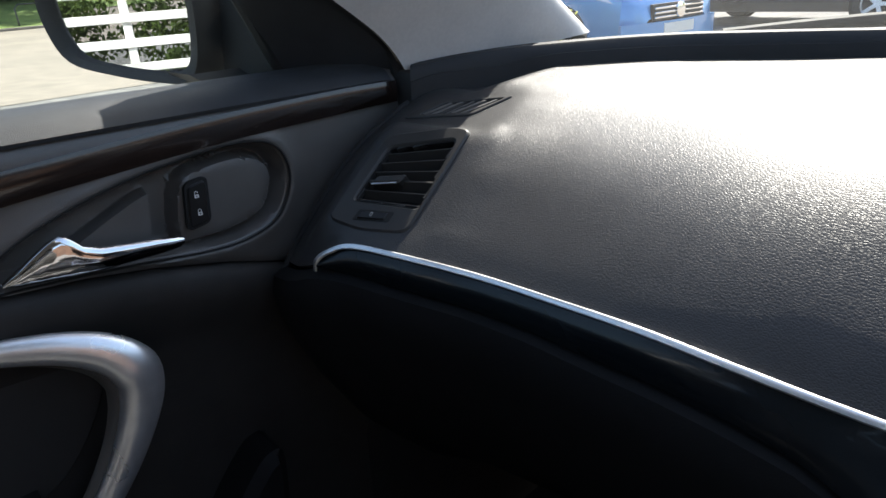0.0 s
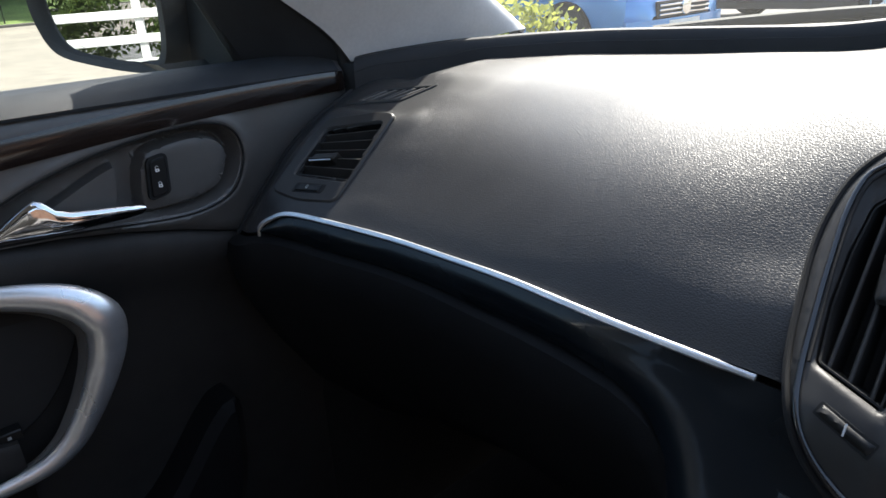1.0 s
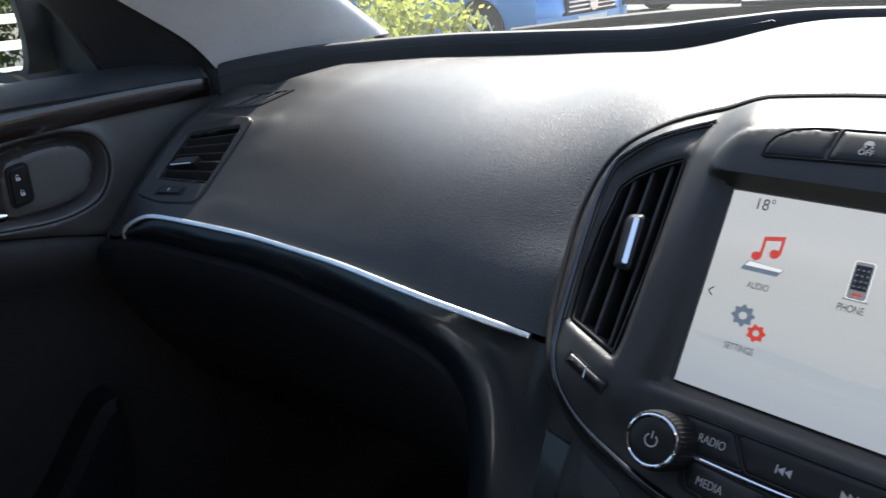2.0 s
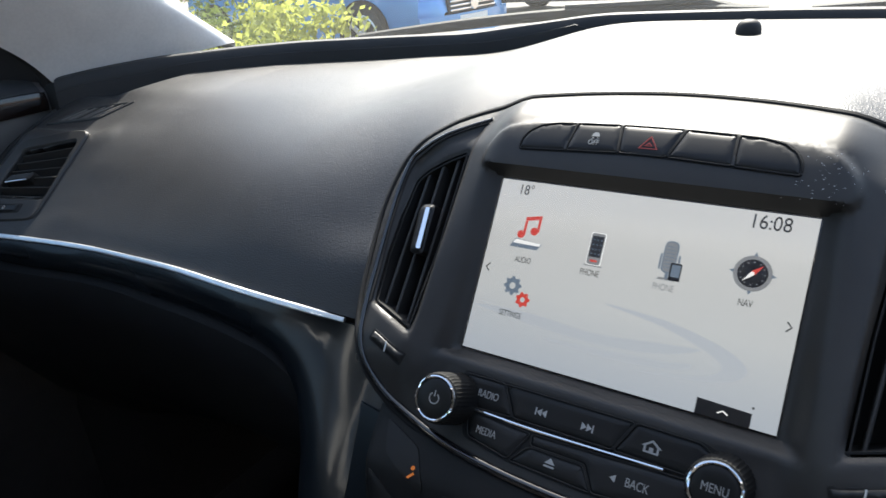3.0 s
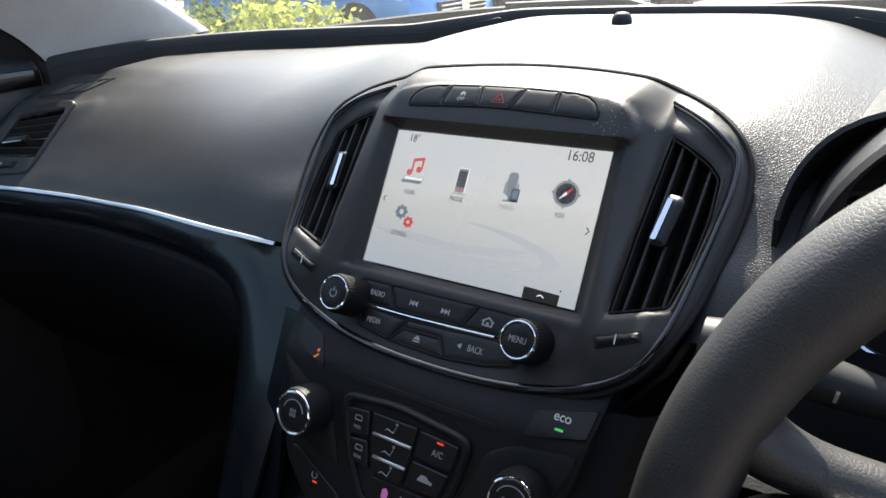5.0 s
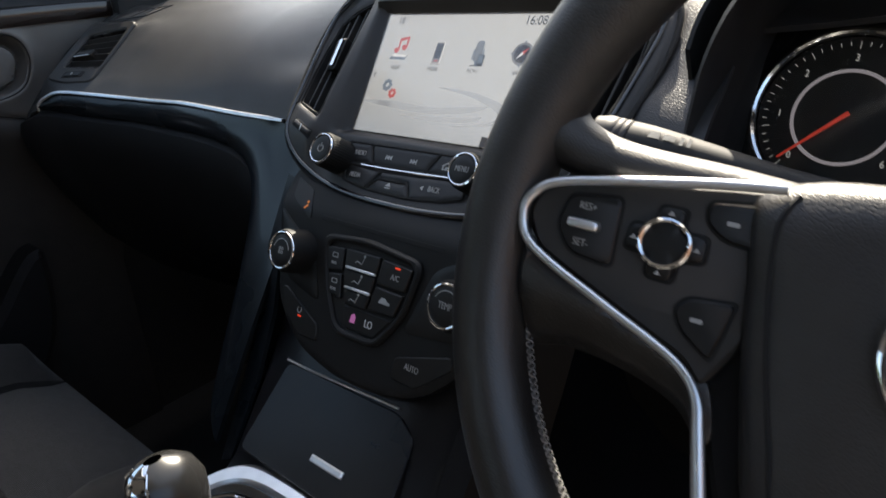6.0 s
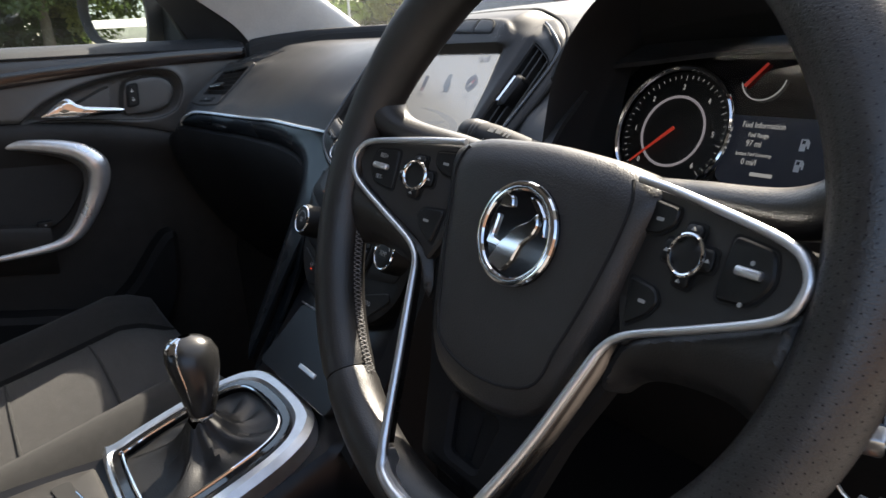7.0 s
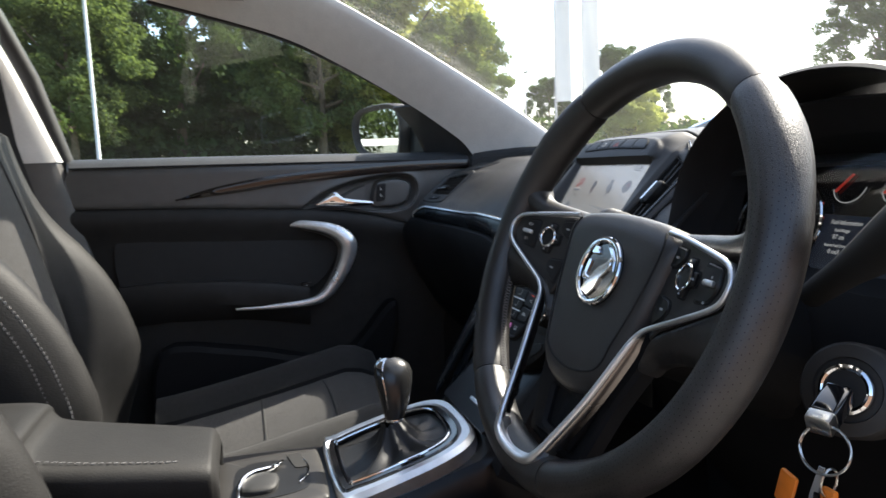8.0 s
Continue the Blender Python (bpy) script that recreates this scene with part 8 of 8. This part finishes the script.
def bush(label, x, y, rx, rz, material, seed, count=46):
    r = random.Random(seed)
    b = thing("shrub", label, "shrub", Matrix.Translation((x, y, 0)))
    cs = [(r.uniform(-rx, rx), r.uniform(-rx, rx), r.uniform(0.15, 1.0) * rz) for _ in range(count)]
    for k in range(6):
        a = k * 1.05
        part("stem", tube([(0, 0, 0), (0.2 * math.cos(a), 0.2 * math.sin(a), rz * 0.7)], [0.02, 0.006], 6), 'bark', b)
    leafy("foliage", leaf_mesh("foliage", cs, [r.uniform(0.16, 0.30) for _ in cs], 90, 0.035, seed), material, b, "small leaves")
    return b
bush("yellow-green sunlit shrub beside the parked cars", -4.35, 3.35, 0.75, 0.80, 'leaf_gold', 21)
bush("green sunlit shrub beside the parked cars", -5.6, 4.0, 0.7, 0.78, 'leaf', 22)

# white rail fence with a hedge behind, seen in the mirror
FX, FY = Vector((-4.3, -7.6, 0)), Vector((0.914, -0.406, 0))
fence = thing("rail_fence", "white painted rail fence before a hedge", "fence")
for k in range(-5, 6):
    p = FX + FY * (k * 1.9)
    part("post", box(-0.05, 0.05, -0.05, 0.05, 0, 1.42, 0.008, 1), 'whitepaint', fence, "", Matrix.Translation(p) @ Matrix.Rotation(math.atan2(FY.y, FY.x), 4, 'Z'))
for z in (0.28, 0.56, 0.84, 1.12, 1.36):
    part("rail", box(-10, 10, -0.022, 0.022, z - 0.05, z + 0.05, 0.006, 1), 'whitepaint', fence, "", Matrix.Translation(FX + Vector((0.406, 0.914, 0)) * 0.06) @ Matrix.Rotation(math.atan2(FY.y, FY.x), 4, 'Z'))
hedge = thing("hedge", "dense green hedge behind the white fence", "hedge")
r = random.Random(11)
back = Vector((-0.406, -0.914, 0))
cs = [FX + back * r.uniform(0.7, 1.6) + FY * r.uniform(-11, 11) + Vector((0, 0, r.uniform(0.1, 2.3))) for _ in range(520)]
leafy("foliage", leaf_mesh("foliage", [tuple(c) for c in cs], [r.uniform(0.25, 0.42) for _ in cs], 210, 0.045, 4), 'hedge', hedge, "dense small leaves")
tagged(hedge, kind="stuff")

# hoop barriers on the verge
for y in (4.2, 7.6, 11.0):
    hoop = thing("hoop_barrier", "dark metal hoop barrier on the grass verge", "barrier", Matrix.Translation((-35.2, y, 0.1)), "hoop barriers")
    part("hoop", tube([(0, -1.1, 0), (0, -1.1, 0.75), (0, -0.95, 0.9), (0, 0.95, 0.9), (0, 1.1, 0.75), (0, 1.1, 0)], 0.04, 8), 'blackpaint', hoop)

# lamp posts and banners
def lamp_post(x, y, h, label):
    p = thing("lamp_post", label, "lamp post", Matrix.Translation((x, y, 0)), "lamp posts")
    part("column", lathe([(0.075, 0), (0.075, 1.0), (0.05, 1.05), (0.035, h)], n=14), 'pole', p, "galvanised column")
    part("lantern", box(-0.12, 0.35, -0.08, 0.08, h - 0.05, h + 0.06, 0.03, 2), 'pole', p)
lamp_post(-17.8, -3.75, 8.5, "pale galvanised lamp post beside the road")
lamp_post(-38, 16.8, 6.5, "pale galvanised lamp post by the trees")
for x, y in ((-21.3, 10.55), (-20.6, 11.25)):
    b = thing("banner", "white cloth banner on a tall pole", "banner", pose(x, y, 0, 0, 0, 28), "banners")
    part("pole", lathe([(0.045, 0), (0.03, 7.6)], n=12), 'pole', b, "galvanised pole")
    rows = [[(0.04 + 0.62 * t, 0.05 * math.sin(5 * t + z), z) for t in np.linspace(0, 1, 7)] for z in np.linspace(3.1, 7.5, 16)]
    part("cloth", loft(rows, 0.004), 'flag', b, "white banner cloth")


# parked cars, nose along +x of their own frame
def parked_car(label, paint, m, tall=1.55, long=4.3, group="parked cars"):
    car = thing("parked_car", label, "car", m, group)
    half = 0.89
    def ring(x, w, sill, belt, k=0.0):
        return [(x, -w, sill), (x, -w * 1.0, sill + 0.12), (x, -w * 1.01, (sill + belt) / 2), (x, -w * 0.97, belt - 0.04), (x, -w * 0.90, belt), (x, 0, belt + 0.03), (x, w * 0.90, belt), (x, w * 0.97, belt - 0.04), (x, w * 1.01, (sill + belt) / 2), (x, w, sill + 0.12), (x, w, sill)]
    rows = [ring(x, w, s, b) for x, w, s, b in ((0.0, half * 0.60, 0.34, 0.52), (-0.03, half * 0.74, 0.27, 0.66), (-0.12, half * 0.88, 0.24, 0.76), (-0.40, half * 0.96, 0.22, 0.85), (-0.80, half, 0.22, 0.93), (-1.20, half, 0.22, 0.98), (-2.2, half, 0.22, 1.0), (-3.3, half, 0.22, 1.0), (-long + 0.35, half * 0.97, 0.24, 1.0), (-long + 0.06, half * 0.88, 0.30, 0.92), (-long, half * 0.75, 0.36, 0.80))]
    part("body", loft(rows, 0.02), paint, car)
    roof = []
    for x, w, z in ((-1.02, 0.76, 0.97), (-1.45, 0.70, tall - 0.18), (-1.85, 0.64, tall - 0.02), (-2.5, 0.63, tall), (-3.3, 0.62, tall - 0.03), (-long + 0.42, 0.60, tall - 0.14), (-long + 0.12, 0.68, 0.99)):
        roof.append([(x, -w, z - 0.05), (x, -w * 0.9, z), (x, -w * 0.4, z + 0.02), (x, w * 0.4, z + 0.02), (x, w * 0.9, z), (x, w, z - 0.05)])
    part("roof", loft(roof[2:6], 0.02), paint, car)
    part("windscreen", loft(roof[:3], 0.01), 'darkglass', car, "tinted windscreen")
    part("rear_window", loft(roof[5:], 0.01), 'darkglass', car, "tinted rear window")
    for s in (-1, 1):
        part("side_window", loft([[(-1.15, s * 0.80, 0.99), (-2.0, s * 0.82, 1.0), (-3.2, s * 0.82, 1.0), (-long + 0.35, s * 0.80, 1.0)], [(-1.75, s * 0.655, tall - 0.09), (-2.1, s * 0.65, tall - 0.07), (-3.1, s * 0.645, tall - 0.09), (-long + 0.55, s * 0.63, tall - 0.16)]], 0.01), 'darkglass', car, "tinted side window")
        part("headlamp", loft([[(-0.05, s * 0.52, 0.62), (-0.10, s * 0.74, 0.66), (-0.36, s * 0.862, 0.74)], [(-0.07, s * 0.52, 0.74), (-0.14, s * 0.74, 0.80), (-0.46, s * 0.850, 0.86)]], 0.03), 'lamp', car, "clear headlamp")
        for x in (-0.82, -long + 0.80):
            arch = part("wheel_arch", lathe([(0.37, -0.01), (0.37, 0.02), (0.30, 0.02)], Matrix.Translation((x, s * 0.885, 0.33)) @ Matrix.Rotation(radians(-90 * s), 4, 'X'), 32), 'void', car)
            wh = part("wheel", lathe([(0.315, -0.09), (0.325, -0.06), (0.325, 0.06), (0.31, 0.09), (0.225, 0.095), (0.22, 0.07)], Matrix.Translation((x, s * 0.82, 0.325)) @ Matrix.Rotation(radians(-90 * s), 4, 'X'), 36), 'tyre', car, "black tyre")
            part("rim", lathe([(0.222, 0.06), (0.222, 0.088), (0.20, 0.094), (0.19, 0.075), (0.05, 0.085), (0.04, 0.10)], Matrix.Translation((x, s * 0.82, 0.325)) @ Matrix.Rotation(radians(-90 * s), 4, 'X'), 30), 'silver', wh, "silver wheel rim")
            for k in range(5):
                q = Matrix.Translation((x, s * 0.82, 0.325)) @ Matrix.Rotation(radians(-90 * s), 4, 'X') @ Matrix.Rotation(k * 1.2566, 4, 'Z')
                part("spoke", box(0.03, 0.215, -0.028, 0.028, 0.075, 0.098, 0.006, 1), 'silver', wh, "", q)
    part("grille", loft([[(0.012, y, z) for y in np.linspace(-0.44, 0.44, 8)] for z in (0.50, 0.66)], 0.03), 'rubber', car, "dark grille")
    for z in (0.53, 0.575, 0.62):
        part("grille_bar", box(0.01, 0.035, -0.42, 0.42, z - 0.010, z + 0.010, 0.004, 1), 'chrome', car, "chrome grille bar")
    part("emblem", lathe([(0.075, 0), (0.075, 0.02), (0.06, 0.024)], Matrix.Translation((0.028, 0, 0.585)) @ Matrix.Rotation(radians(90), 4, 'Y'), 24), 'chrome', car, "round chrome emblem")
    part("number_plate", box(0.02, 0.035, -0.26, 0.26, 0.36, 0.47, 0.004, 1), 'plate', car, "blank pale number plate")
    part("bumper", loft([[(0.035 - 0.10 * abs(y / 0.8) ** 3, y, z) for y in np.linspace(-0.82, 0.82, 12)] for z in (0.26, 0.36, 0.44, 0.49)], 0.04), paint, car)
    return car
parked_car("parked blue hatchback with chrome grille facing sideways", 'bluepaint', pose(-4.0, 6.4, 0, 0, 0, -4), 1.58)
parked_car("parked black car with silver wheels", 'blackpaint', pose(-2.5, 11.3, 0, 0, 0, -3), 1.50, 4.5)
parked_car("parked pale silver car behind the others", 'silverpaint', pose(-7.0, 10.2, 0, 0, 0, -6), 1.48, 4.4)
parked_car("parked blue saloon further along the row", 'bluepaint', pose(-8.6, 14.8, 0, 0, 0, -3), 1.50, 4.5)

# scuttle and wipers at the foot of the windscreen
scut = thing("scuttle_panel", "matt black scuttle panel below the windscreen", "scuttle panel")
rows = []
for s in np.linspace(-1, 1, 31):
    f = screen_point(s, 0.0)
    rows.append([(f.x, f.y + 0.004, f.z + 0.000), (f.x, f.y + 0.03, f.z - 0.012), (f.x, f.y + 0.10, f.z - 0.020), (f.x, f.y + 0.15, f.z - 0.05), (f.x, f.y + 0.16, f.z - 0.2)])
part("panel", loft(rows, 0.004), 'rubber', scut)
for x0, x1 in ((-0.05, -0.56), (0.52, 0.0)):
    wp = thing("wiper", "black windscreen wiper at rest below the glass", "wiper", None, "wipers")
    a = [screen_point(lerp(x0, x1, t) / 0.665, 0.0) + Vector((0, 0.075, -0.004 + 0.010 * math.sin(math.pi * t))) for t in np.linspace(0, 1, 13)]
    part("blade", tube(a, 0.006, 8, flatten=1.3), 'rubber', wp, "black rubber blade")
    b = screen_point(x0 / 0.665, 0.0) + Vector((0, 0.09, -0.015))
    part("arm", tube([b, a[2] + Vector((0, 0.006, 0.010)), a[6] + Vector((0, 0.004, 0.008))], [0.010, 0.008, 0.005], 8), 'rubber', wp, "black wiper arm")
